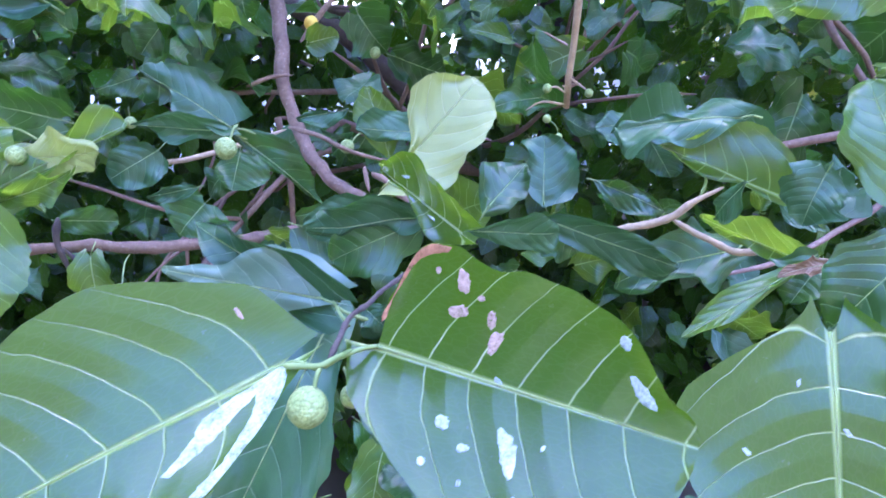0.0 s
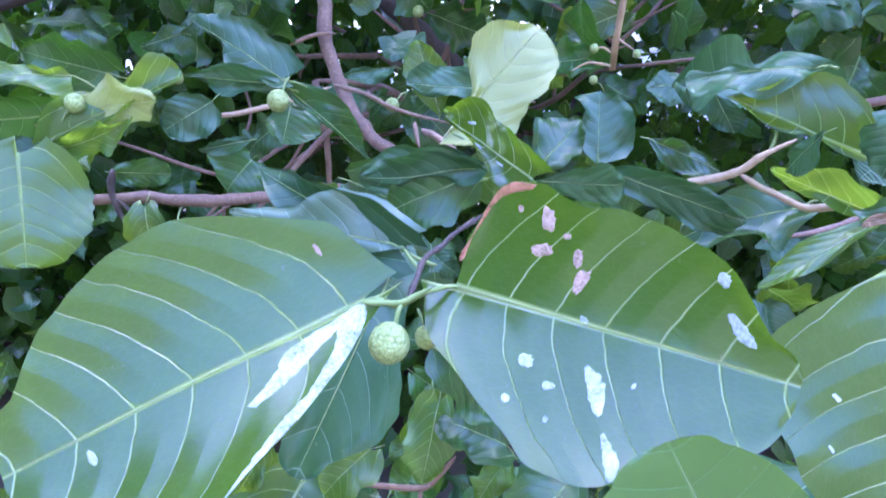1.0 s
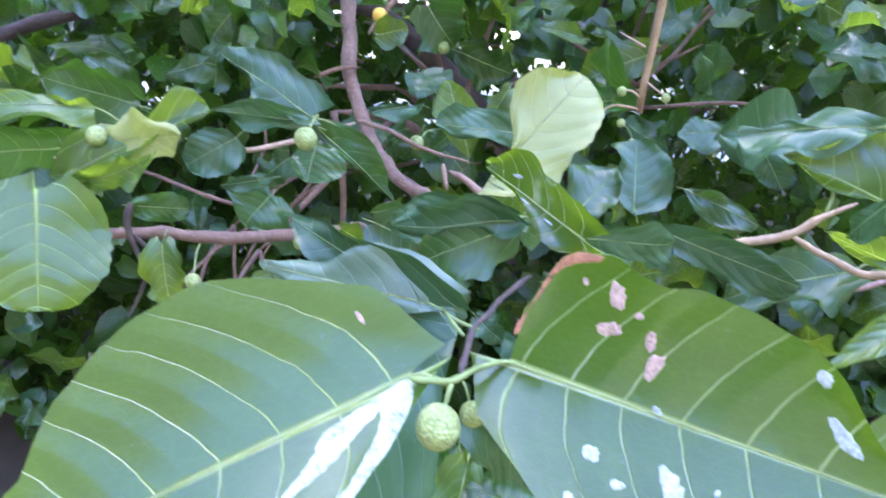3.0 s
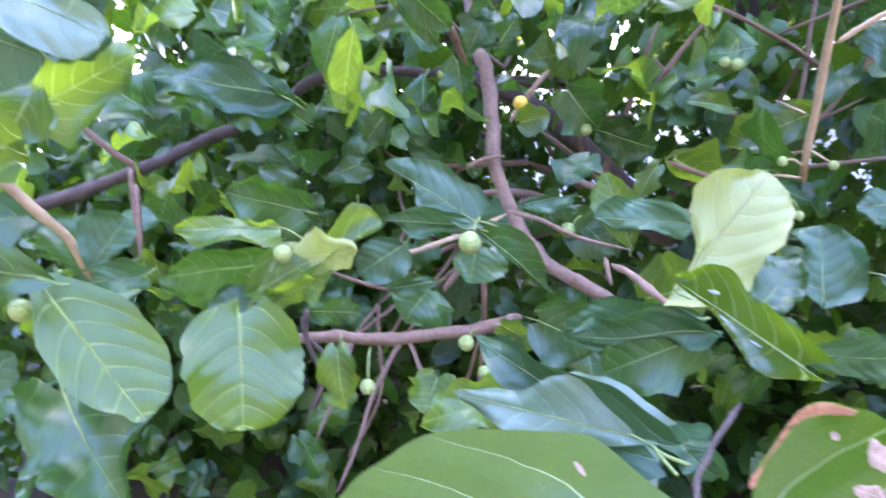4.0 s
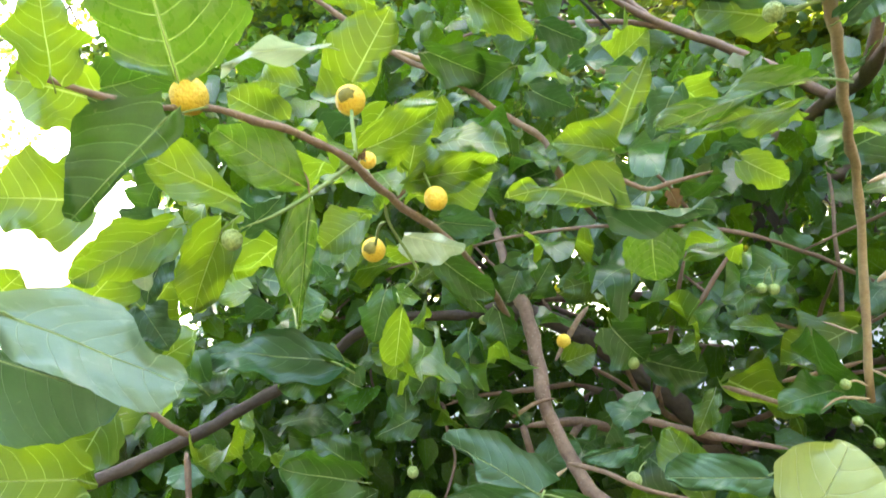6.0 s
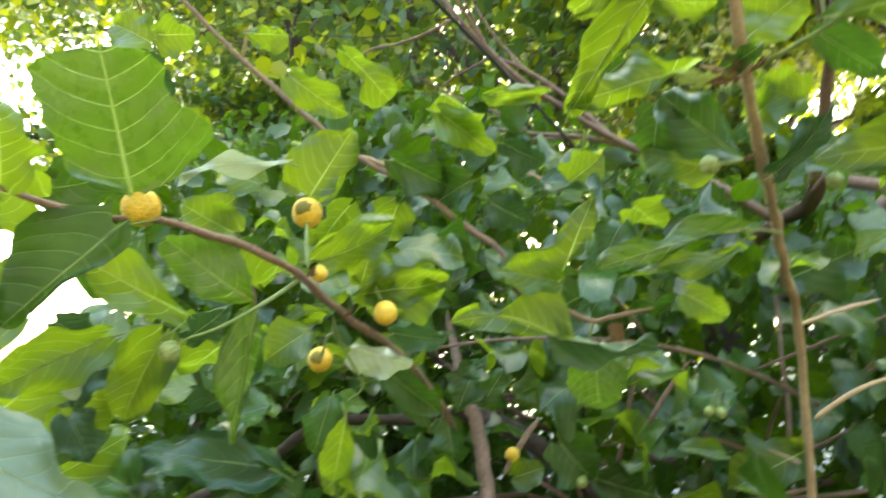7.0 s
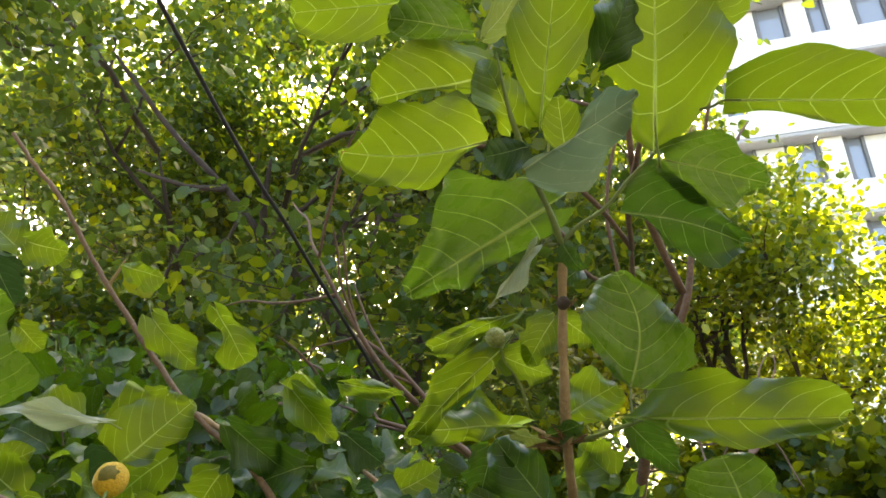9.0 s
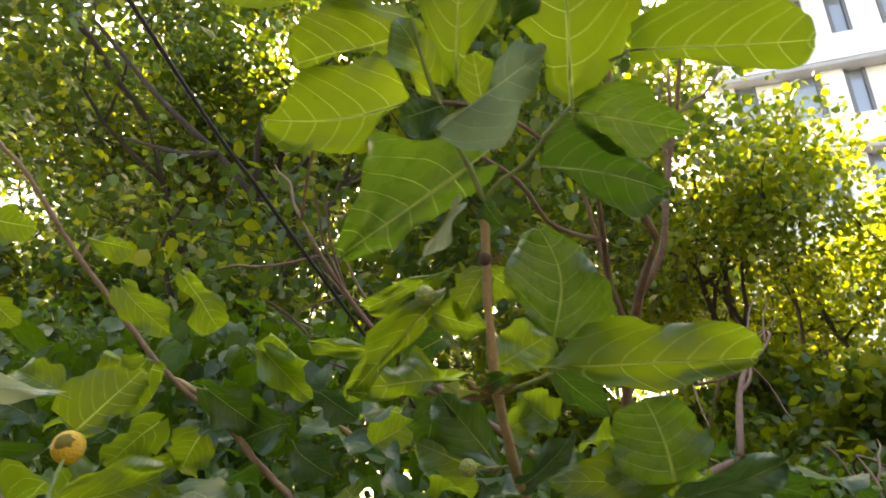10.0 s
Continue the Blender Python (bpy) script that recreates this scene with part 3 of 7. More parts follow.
leaf(front, (-0.012, 0.511, 1.305), (-0.072, 0.505, 1.280), (-0.116, -0.867, 0.485), 0.053, "mature", cup=0.15, bend=0.3, wave=0.03)
fold, fold_blade = leaf(front, (0.0269, 0.4154, 1.3442), (-0.0280, 0.4851, 1.3608), (-0.674, -0.625, 0.393), 0.047, "glossy", "folded upright leaf spotted with white droppings", cup=0.2, bend=0.1, wave=0.01, right=(0.12, 0.156, 0.186, 0.203, 0.192, 0.261, 0.221, 0.097), left=(0.004, 0.071, 0.159, 0.13, 0.082, 0.052, 0.036, 0.017), along=30, across=9)
film(fold, fold_blade, "splash", [(0.3, 0.27, 0.01), (0.3, 0.3, 0.06), (0.33, 0.35, 0.01)], SPLASH)
film(fold, fold_blade, "splash", [(0.45, 0.52, 0.01), (0.45, 0.55, 0.06), (0.48, 0.60, 0.01)], SPLASH)
film(fold, fold_blade, "splash", [(-0.3, 0.67, 0.01), (-0.3, 0.7, 0.06), (-0.27, 0.75, 0.01)], SPLASH)
film(fold, fold_blade, "splash", [(0.2, 0.77, 0.01), (0.2, 0.8, 0.06), (0.23, 0.85, 0.01)], SPLASH)
leaf(front, (-0.0247, 0.5133, 1.3410), (0.0430, 0.5786, 1.3994), (0.216, -0.765, 0.607), 0.073, "pale", "pale yellow-green upright leaf with a torn notch", stem=(-0.008, 0.512, 1.328), cup=0.1, bend=0.15, wave=0.012, right=(0.004, 0.159, 0.306, 0.33, 0.287, 0.301, 0.281, 0.222), left=(0.004, 0.004, 0.016, 0.068, 0.228, 0.289, 0.213, 0.094), along=30, across=9)
leaf(front, (0.0383, 0.4733, 1.3187), (0.0964, 0.4822, 1.3122), (0.136, -0.982, -0.131), 0.035, "grey", cup=0.1, bend=0.15, wave=0.012, right=(0.004, 0.09, 0.124, 0.165, 0.201, 0.223, 0.245, 0.204), left=(0.004, 0.044, 0.103, 0.176, 0.238, 0.297, 0.222, 0.124), along=30, across=9)
leaf(front, (0.0974, 0.4948, 1.3132), (0.1838, 0.4781, 1.2851), (-0.174, -0.983, 0.051), 0.035, "grey", cup=0.1, bend=0.15, wave=0.012, right=(0.004, 0.089, 0.114, 0.144, 0.164, 0.184, 0.188, 0.192), left=(0.004, 0.083, 0.137, 0.169, 0.157, 0.135, 0.092, 0.04), along=30, across=9)
leaf(front, (0.088, 0.514, 1.306), (0.119, 0.511, 1.282), (-0.167, -0.982, -0.090), 0.034, "mature")
leaf(front, (-0.031, 0.392, 1.307), (-0.017, 0.386, 1.296), (-0.073, -0.921, 0.383), 0.017, "grey")
leaf(front, (-0.027, 0.392, 1.235), (0.016, 0.370, 1.199), (-0.168, -0.913, 0.371), 0.035, "mature", cup=0.2, wave=0.03)

low = thing_at("leafy_branch", None, "low twig with dark leaves hanging beneath the front pair", "branch", "near branches")
stem(low, [(-0.134, 0.455, 1.043), (-0.094, 0.448, 1.049), (-0.050, 0.441, 1.054), (-0.035, 0.440, 1.071), (-0.021, 0.442, 1.091)], 0.0044, 0.0059, BARK)
stem(low, [(-0.051, 0.448, 1.046), (-0.053, 0.436, 1.028), (-0.055, 0.420, 1.004)], 0.0043, 0.0029, BARK)
leaf(low, (0.017, 0.411, 1.135), (-0.033, 0.421, 1.151), (0.198, -0.463, 0.864), 0.043, "mature", cup=0.3, bend=0.5)
leaf(low, (-0.038, 0.453, 1.145), (-0.047, 0.416, 1.090), (-0.207, -0.800, 0.563), 0.034, "fresh", wave=0.03)
leaf(low, (-0.053, 0.462, 1.159), (-0.029, 0.468, 1.132), (0.425, -0.893, 0.151), 0.027, "mature")
leaf(low, (-0.164, 0.483, 1.013), (-0.202, 0.418, 0.952), (-0.115, -0.642, 0.758), 0.109, "fresh", wave=0.02)
leaf(low, (-0.167, 0.504, 0.972), (-0.151, 0.435, 0.903), (0.409, -0.600, 0.688), 0.105, "mature", wave=0.03)
leaf(low, (-0.094, 0.513, 0.948), (-0.090, 0.448, 0.885), (-0.038, -0.695, 0.718), 0.074, "mature", wave=0.03)
leaf(low, (0.012, 0.463, 1.012), (-0.016, 0.405, 0.980), (-0.345, -0.321, 0.882), 0.081, "mature")
leaf(low, (0.065, 0.418, 1.088), (0.017, 0.373, 1.058), (-0.134, -0.445, 0.885), 0.060, "mature", wave=0.02)
leaf(low, (0.021, 0.468, 1.057), (-0.003, 0.449, 1.028), (-0.272, -0.678, 0.683), 0.030, "fresh")
leaf(low, (0.034, 0.338, 1.113), (-0.002, 0.321, 1.125), (0.450, -0.431, 0.782), 0.032, "grey")
leaf(low, (-0.185, 0.463, 1.075), (-0.212, 0.448, 1.035), (0.043, -0.945, 0.324), 0.029, "fresh")
leaf(low, (-0.198, 0.370, 1.115), (-0.291, 0.354, 1.095), (-0.075, -0.594, 0.801), 0.051, "mature")
leaf(low, (0.212, 0.367, 1.151), (0.154, 0.325, 1.126), (-0.323, -0.121, 0.939), 0.064, "grey")

close = thing_at("leafy_branch", None, "single smooth leaf on a short twig close by", "branch", "near branches")
leaf(close, (0.0909, 0.1961, 1.2681), (0.0560, 0.2242, 1.3308), (-0.097, -0.927, 0.362), 0.108, "smooth", stem=(0.117, 0.190, 1.249), cup=0.1, bend=0.3, wave=0.004, right=(0.283, 0.319, 0.372, 0.431, 0.429, 0.395, 0.32, 0.195), left=(0.004, 0.134, 0.328, 0.512, 0.677, 0.702, 0.56, 0.298), lobes=(0.002, 0), along=30, across=9)
stem(close, [(0.117, 0.190, 1.249), (0.138, 0.181, 1.217), (0.158, 0.169, 1.180)], 0.0027, 0.0037, BARK)

right = thing_at("leafy_branch", None, "knotty twig with curling yellow-green and dark leaves", "branch", "near branches")
stem(right, [(0.145, 0.521, 1.295), (0.168, 0.514, 1.303), (0.185, 0.508, 1.312), (0.196, 0.504, 1.325), (0.215, 0.500, 1.338)], 0.0069, 0.0048, BARK_PALE, knobs=0.3)
stem(right, [(0.192, 0.524, 1.302), (0.209, 0.513, 1.294), (0.229, 0.499, 1.288), (0.243, 0.489, 1.291), (0.270, 0.441, 1.309)], 0.0049, 0.0062, BARK_PALE, knobs=0.3)
stem(right, [(0.207, 0.518, 1.322), (0.212, 0.525, 1.334), (0.210, 0.532, 1.346)], 0.0028, 0.0020, STALK)
leaf(right, (0.2646, 0.5074, 1.3255), (0.1772, 0.5384, 1.3576), (-0.089, -0.826, 0.557), 0.082, "fresh", "yellow-green leaf curling over at its edge", cup=0.2, bend=0.15, wave=0.02, right=(0.004, 0.203, 0.327, 0.414, 0.416, 0.302, 0.125, 0.056), left=(0.004, 0.048, 0.06, 0.055, 0.099, 0.088, 0.061, 0.029), along=30, across=9)
leaf(right, (0.2329, 0.5374, 1.3778), (0.1498, 0.5542, 1.3640), (-0.241, -0.513, 0.824), 0.056, "grey", cup=0.2, bend=0.15, wave=0.02, right=(0.004, 0.004, 0.004, 0.004, 0.01, 0.081, 0.05, 0.128), left=(0.004, 0.109, 0.179, 0.224, 0.24, 0.249, 0.301, 0.326), along=24, across=8)
leaf(right, (0.1911, 0.5961, 1.3401), (0.2103, 0.5927, 1.3104), (-0.144, -0.989, 0.021), 0.028, "grey", cup=0.12, bend=0.15, wave=0.02, right=(0.004, 0.151, 0.28, 0.37, 0.368, 0.314, 0.203, 0.081), left=(0.004, 0.075, 0.188, 0.275, 0.331, 0.388, 0.384, 0.304), along=24, across=8)
leaf(right, (0.2586, 0.4489, 1.3021), (0.1982, 0.4935, 1.3185), (-0.618, -0.742, -0.260), 0.043, "fresh", cup=0.2, bend=0.15, wave=0.02, right=(0.004, 0.114, 0.279, 0.271, 0.264, 0.187, 0.142, 0.116), left=(0.004, 0.022, 0.053, 0.053, 0.06, 0.119, 0.123, 0.076), along=24, across=8)
leaf(right, (0.2114, 0.4639, 1.3541), (0.2038, 0.4824, 1.3209), (-0.885, -0.462, -0.056), 0.026, "grey", "leaf with a brown withered edge", cup=0.25, bend=0.15, wave=0.02, right=(0.004, 0.042, 0.105, 0.159, 0.157, 0.155, 0.101, 0.041), left=(0.004, 0.086, 0.21, 0.271, 0.332, 0.299, 0.24, 0.11), along=24, across=8)
leaf(right, (0.261, 0.460, 1.363), (0.248, 0.453, 1.329), (-0.533, -0.762, 0.368), 0.041, "grey")
leaf(right, (0.238, 0.405, 1.326), (0.219, 0.394, 1.306), (-0.451, -0.511, 0.732), 0.038, "mature")
leaf(right, (0.2279, 0.4043, 1.3251), (0.1514, 0.3765, 1.2942), (-0.197, -0.434, 0.879), 0.020, "fresh", "yellow-green leaf standing on edge", cup=0.15, bend=0.15, wave=0.006, right=(0.004, 0.027, 0.072, 0.102, 0.113, 0.105, 0.077, 0.041), left=(0.004, 0.024, 0.036, 0.039, 0.064, 0.081, 0.076, 0.048), along=30, across=9)
leaf(right, (0.252, 0.540, 1.266), (0.153, 0.523, 1.244), (-0.117, -0.469, 0.875), 0.050, "mature")
big_c, blade_c = leaf(right, (0.1931, 0.3159, 1.3391), (0.1772, 0.2289, 1.2470), (-0.385, -0.637, 0.668), 0.132, "glossy", "broad dark waxy leaf with pale veins", cup=0.22, bend=0.15, wave=0.006, right=(0.055, 0.134, 0.368, 0.515, 0.491, 0.421, 0.349, 0.235), left=(0.05, 0.161, 0.27, 0.332, 0.336, 0.299, 0.22, 0.114), along=30, across=9)
film(big_c, blade_c, "splash", [(-0.3, 0.188, 0.004), (-0.3, 0.2, 0.02), (-0.3, 0.214, 0.004)], SPLASH)
film(big_c, blade_c, "splash", [(-0.55, 0.438, 0.004), (-0.55, 0.45, 0.025), (-0.55, 0.464, 0.004)], SPLASH)
film(big_c, blade_c, "splash", [(-0.2, 0.588, 0.004), (-0.2, 0.6, 0.02), (-0.2, 0.614, 0.004)], SPLASH)
film(big_c, blade_c, "splash", [(0.1, 0.338, 0.004), (0.1, 0.35, 0.04), (0.1, 0.364, 0.004)], SPLASH)
film(big_c, blade_c, "splash", [(-0.7, 0.608, 0.004), (-0.7, 0.62, 0.02), (-0.7, 0.634, 0.004)], SPLASH)
leaf(right, (0.321, 0.523, 1.480), (0.251, 0.533, 1.458), (-0.206, -0.960, 0.188), 0.048, "fresh", wave=0.02)
leaf(right, (0.298, 0.438, 1.358), (0.289, 0.490, 1.415), (-0.219, -0.744, 0.632), 0.059, "fresh", cup=0.3, wave=0.03)
leaf(right, (0.280, 0.607, 1.337), (0.169, 0.649, 1.334), (-0.221, -0.509, 0.832), 0.062, "grey", wave=0.05)
leaf(right, (0.325, 0.533, 1.324), (0.277, 0.529, 1.317), (-0.026, -0.792, 0.610), 0.044, "grey", wave=0.06)
stem(right, [(0.416, 0.877, 1.227), (0.439, 0.871, 1.243), (0.476, 0.863, 1.254), (0.532, 0.857, 1.268), (0.580, 0.850, 1.282)], 0.0103, 0.0125, BARK)

leftb = thing_at("leafy_branch", None, "knotty grey-brown bough with wavy leaves and green fruit", "branch", "near branches")
stem(leftb, [(-0.408, 0.607, 1.240), (-0.351, 0.614, 1.240), (-0.309, 0.626, 1.236), (-0.264, 0.647, 1.224), (-0.231, 0.676, 1.213), (-0.190, 0.727, 1.193), (-0.160, 0.777, 1.181)], 0.0105, 0.0148, BARK, "bough", knobs=0.2)
stem(leftb, [(-0.347, 0.624, 1.267), (-0.347, 0.614, 1.248), (-0.342, 0.607, 1.234), (-0.334, 0.600, 1.214)], 0.0066, 0.0048, BARK_DARK, knobs=0.4)
stem(leftb, [(-0.340, 0.607, 1.243), (-0.328, 0.605, 1.223), (-0.336, 0.593, 1.193), (-0.348, 0.581, 1.170)], 0.0043, 0.0032, BARK_DARK)
stem(leftb, [(-0.271, 0.661, 1.305), (-0.250, 0.718, 1.291), (-0.212, 0.784, 1.286), (-0.179, 0.848, 1.283)], 0.0049, 0.0068, BARK_PALE)
stem(leftb, [(-0.364, 0.562, 1.330), (-0.335, 0.571, 1.329), (-0.298, 0.583, 1.329)], 0.0039, 0.0029, BARK_PALE)
stem(leftb, [(-0.579, 0.722, 1.390), (-0.578, 0.712, 1.358), (-0.577, 0.696, 1.309)], 0.0059, 0.0039, BARK)
fruit(leftb, (-0.186, 0.645, 1.325), 0.0203, FRUIT_GREEN, (-0.179, 0.669, 1.341), label="green ball-shaped fruit")
fruit(leftb, (-0.332, 0.572, 1.345), 0.0159, FRUIT_GREEN, (-0.343, 0.564, 1.331))
fruit(leftb, (-0.271, 0.562, 1.223), 0.0132, FRUIT_GREEN, (-0.286, 0.620, 1.230))
fruit(leftb, (-0.178, 0.624, 1.202), 0.0125, FRUIT_GREEN, (-0.170, 0.634, 1.225))
fruit(leftb, (-0.194, 0.628, 1.231), 0.0146, FRUIT_GREEN, (-0.192, 0.670, 1.223))
leaf(leftb, (-0.3550, 0.5840, 1.3337), (-0.4398, 0.5494, 1.3334), (0.377, -0.925, -0.053), 0.083, "mature", cup=0.12, bend=0.15, wave=0.02, right=(0.004, 0.127, 0.196, 0.236, 0.239, 0.228, 0.132, 0.053), left=(0.004, 0.099, 0.246, 0.451, 0.428, 0.388, 0.317, 0.146), along=24, across=8)
leaf(leftb, (-0.3365, 0.5869, 1.3636), (-0.4228, 0.5608, 1.3731), (0.265, -0.603, 0.753), 0.038, "fresh", cup=0.25, bend=0.15, wave=0.02, right=(0.004, 0.061, 0.024, 0.106, 0.127, 0.127, 0.11, 0.05), left=(0.182, 0.188, 0.197, 0.205, 0.208, 0.203, 0.158, 0.063), lobes=(0, 0.021), along=24, across=8)
leaf(leftb, (-0.3489, 0.5576, 1.3207), (-0.2521, 0.6064, 1.3594), (0.048, -0.677, 0.734), 0.052, "fresh", "curled yellow-green leaf beside a fruit", cup=0.25, bend=0.15, wave=0.02, right=(0.004, 0.152, 0.118, 0.109, 0.111, 0.051, 0.023, 0.035), left=(0.004, 0.098, 0.187, 0.226, 0.116, 0.141, 0.18, 0.186), along=24, across=8)
leaf(leftb, (-0.325, 0.578, 1.341), (-0.270, 0.585, 1.343), (0.125, -0.991, 0.040), 0.038, "pale", cup=0.2, wave=0.05)
leaf(leftb, (-0.342, 0.552, 1.313), (-0.286, 0.566, 1.332), (0.282, -0.945, -0.165), 0.025, "fresh")
leaf(leftb, (-0.1856, 0.6661, 1.3397), (-0.2720, 0.6917, 1.3893), (0.143, -0.756, 0.639), 0.059, "grey", "dull blue-green leaf with wavy edge", cup=0.12, bend=0.15, wave=0.02, right=(0.187, 0.236, 0.288, 0.26, 0.288, 0.246, 0.188, 0.133), left=(0.004, 0.135, 0.138, 0.154, 0.181, 0.029, 0.03, 0.015), along=24, across=8)
leaf(leftb, (-0.1886, 0.6654, 1.3356), (-0.2720, 0.6506, 1.3469), (0.181, -0.982, 0.045), 0.034, "grey", cup=0.12, bend=0.15, wave=0.02, right=(0.004, 0.05, 0.126, 0.183, 0.2, 0.159, 0.094, 0.038), left=(0.004, 0.076, 0.128, 0.101, 0.152, 0.153, 0.069, 0.031), along=24, across=8)
leaf(leftb, (-0.2466, 0.6413, 1.3259), (-0.2869, 0.6193, 1.3055), (0.279, -0.876, 0.394), 0.049, "grey", cup=0.12, bend=0.15, wave=0.02, right=(0.004, 0.191, 0.285, 0.402, 0.397, 0.39, 0.311, 0.214), left=(0.259, 0.353, 0.458, 0.483, 0.486, 0.424, 0.363, 0.228), lobes=(0, 0.026), along=24, across=8)
leaf(leftb, (-0.2241, 0.6486, 1.2852), (-0.2710, 0.6477, 1.2766), (-0.052, -0.923, 0.380), 0.020, "grey", cup=0.12, bend=0.15, wave=0.02, right=(0.004, 0.05, 0.126, 0.121, 0.116, 0.104, 0.059, 0.024), left=(0.004, 0.098, 0.184, 0.197, 0.211, 0.192, 0.147, 0.074), along=24, across=8)
leaf(leftb, (-0.1843, 0.6939, 1.3185), (-0.1190, 0.7269, 1.2341), (0.644, -0.736, 0.209), 0.052, "mature", cup=0.12, bend=0.15, wave=0.02, right=(0.004, 0.05, 0.067, 0.059, 0.034, 0.021, 0.019, 0.012), left=(0.004, 0.108, 0.192, 0.232, 0.216, 0.183, 0.133, 0.053), along=24, across=8)
leaf(leftb, (-0.1881, 0.6916, 1.3062), (-0.1932, 0.6619, 1.2768), (0.182, -0.706, 0.684), 0.068, "mature", cup=0.12, bend=0.15, wave=0.02, right=(0.004, 0.121, 0.303, 0.433, 0.486, 0.442, 0.354, 0.182), left=(0.004, 0.386, 0.572, 0.749, 0.812, 0.773, 0.624, 0.468), along=24, across=8)
leaf(leftb, (-0.1011, 0.8166, 1.3145), (-0.1574, 0.8182, 1.3035), (-0.141, -0.786, 0.602), 0.036, "grey", cup=0.12, bend=0.15, wave=0.02, right=(0.004, 0.004, 0.004, 0.024, 0.063, 0.094, 0.111, 0.056), left=(0.004, 0.224, 0.264, 0.315, 0.301, 0.257, 0.18, 0.072), along=24, across=8)
leaf(leftb, (-0.3505, 0.6338, 1.2596), (-0.3036, 0.6476, 1.2521), (0.307, -0.924, 0.228), 0.030, "mature", cup=0.12, bend=0.15, wave=0.02, right=(0.004, 0.178, 0.235, 0.267, 0.298, 0.277, 0.228, 0.178), left=(0.004, 0.123, 0.202, 0.251, 0.301, 0.305, 0.262, 0.228), along=24, across=8)
leaf(leftb, (-0.3550, 0.5772, 1.2995), (-0.4018, 0.5531, 1.3063), (0.444, -0.711, 0.545), 0.047, "grey", cup=0.12, bend=0.15, wave=0.02, right=(0.004, 0.089, 0.222, 0.298, 0.3, 0.302, 0.226, 0.09), left=(0.004, 0.298, 0.365, 0.445, 0.384, 0.323, 0.249, 0.1), along=24, across=8)
leaf(leftb, (-0.3243, 0.4789, 1.3380), (-0.3092, 0.4298, 1.2738), (0.577, -0.577, 0.577), 0.086, "fresh", "broad drooping leaf with a yellowing side", cup=0.1, bend=0.15, wave=0.012, right=(0.004, 0.292, 0.449, 0.471, 0.477, 0.425, 0.367, 0.235), left=(0.219, 0.329, 0.469, 0.52, 0.525, 0.498, 0.423, 0.32), along=30, across=9)
leaf(leftb, (-0.4378, 0.4347, 1.3795), (-0.3584, 0.4029, 1.2991), (0.469, -0.558, 0.684), 0.077, "fresh", "smooth oval light-green leaf", stem=(-0.442, 0.458, 1.380), cup=0.08, bend=0.15, wave=0.004, right=(0.004, 0.064, 0.135, 0.205, 0.218, 0.21, 0.159, 0.068), left=(0.004, 0.1, 0.207, 0.293, 0.31, 0.326, 0.288, 0.206), along=30, across=9)
fruit(leftb, (-0.461, 0.434, 1.361), 0.0156, FRUIT_GREEN, (-0.457, 0.450, 1.369))
leaf(leftb, (-0.475, 0.455, 1.282), (-0.397, 0.404, 1.217), (0.287, -0.564, 0.774), 0.080, "mature")
leaf(leftb, (-0.4240, 0.4203, 1.3925), (-0.5003, 0.3853, 1.4276), (0.418, -0.908, 0.004), 0.047, "mature", cup=0.1, bend=0.15, wave=0.01, right=(0.004, 0.092, 0.167, 0.192, 0.2, 0.188, 0.128, 0.051), left=(0.004, 0.076, 0.128, 0.192, 0.23, 0.256, 0.167, 0.067), along=24, across=8)
leaf(leftb, (-0.541, 0.404, 1.290), (-0.499, 0.449, 1.318), (0.667, -0.727, 0.166), 0.052, "grey", wave=0.02)
leaf(leftb, (-0.172, 0.652, 1.215), (-0.142, 0.658, 1.204), (0.294, -0.904, 0.310), 0.027, "grey", wave=0.05)
leaf(leftb, (-0.170, 0.696, 1.213), (-0.133, 0.700, 1.190), (0.169, -0.982, 0.090), 0.030, "fresh", wave=0.04)
leaf(leftb, (-0.128, 0.653, 1.242), (-0.075, 0.660, 1.213), (0.253, -0.942, 0.220), 0.063, "mature", wave=0.03)
leaf(leftb, (-0.309, 0.595, 1.241), (-0.304, 0.578, 1.186), (0.217, -0.930, 0.297), 0.037, "fresh")
leaf(leftb, (-0.235, 0.661, 1.171), (-0.244, 0.629, 1.148), (0.122, -0.596, 0.793), 0.051, "fresh")
leaf(leftb, (-0.157, 0.603, 1.186), (-0.226, 0.560, 1.189), (0.375, -0.555, 0.743), 0.050, "fresh")
leaf(leftb, (-0.264, 0.767, 1.220), (-0.290, 0.739, 1.193), (0.243, -0.780, 0.577), 0.071, "mature")

leftn = thing_at("leafy_branch", None, "pale brown stem with a large bright leaf against the sky", "branch", "near branches")
stem(leftn, [(-0.567, 0.474, 1.529), (-0.550, 0.485, 1.501), (-0.531, 0.494, 1.466), (-0.515, 0.504, 1.434), (-0.499, 0.513, 1.403), (-0.491, 0.522, 1.378), (-0.487, 0.527, 1.343)], 0.0108, 0.0073, BARK_PALE, "bough", knobs=0.15)
leaf(leftn, (-0.4278, 0.4069, 1.5903), (-0.3225, 0.4158, 1.5315), (0.396, -0.689, 0.606), 0.061, "sky_sheen", "large leaf with skylight sheen put into its pale colour", stem=(-0.456, 0.413, 1.553), cup=0.12, bend=0.15, wave=0.012, right=(0.004, 0.068, 0.153, 0.186, 0.194, 0.187, 0.191, 0.163), left=(0.004, 0.075, 0.184, 0.254, 0.251, 0.171, 0.069, 0.082), along=30, across=9)
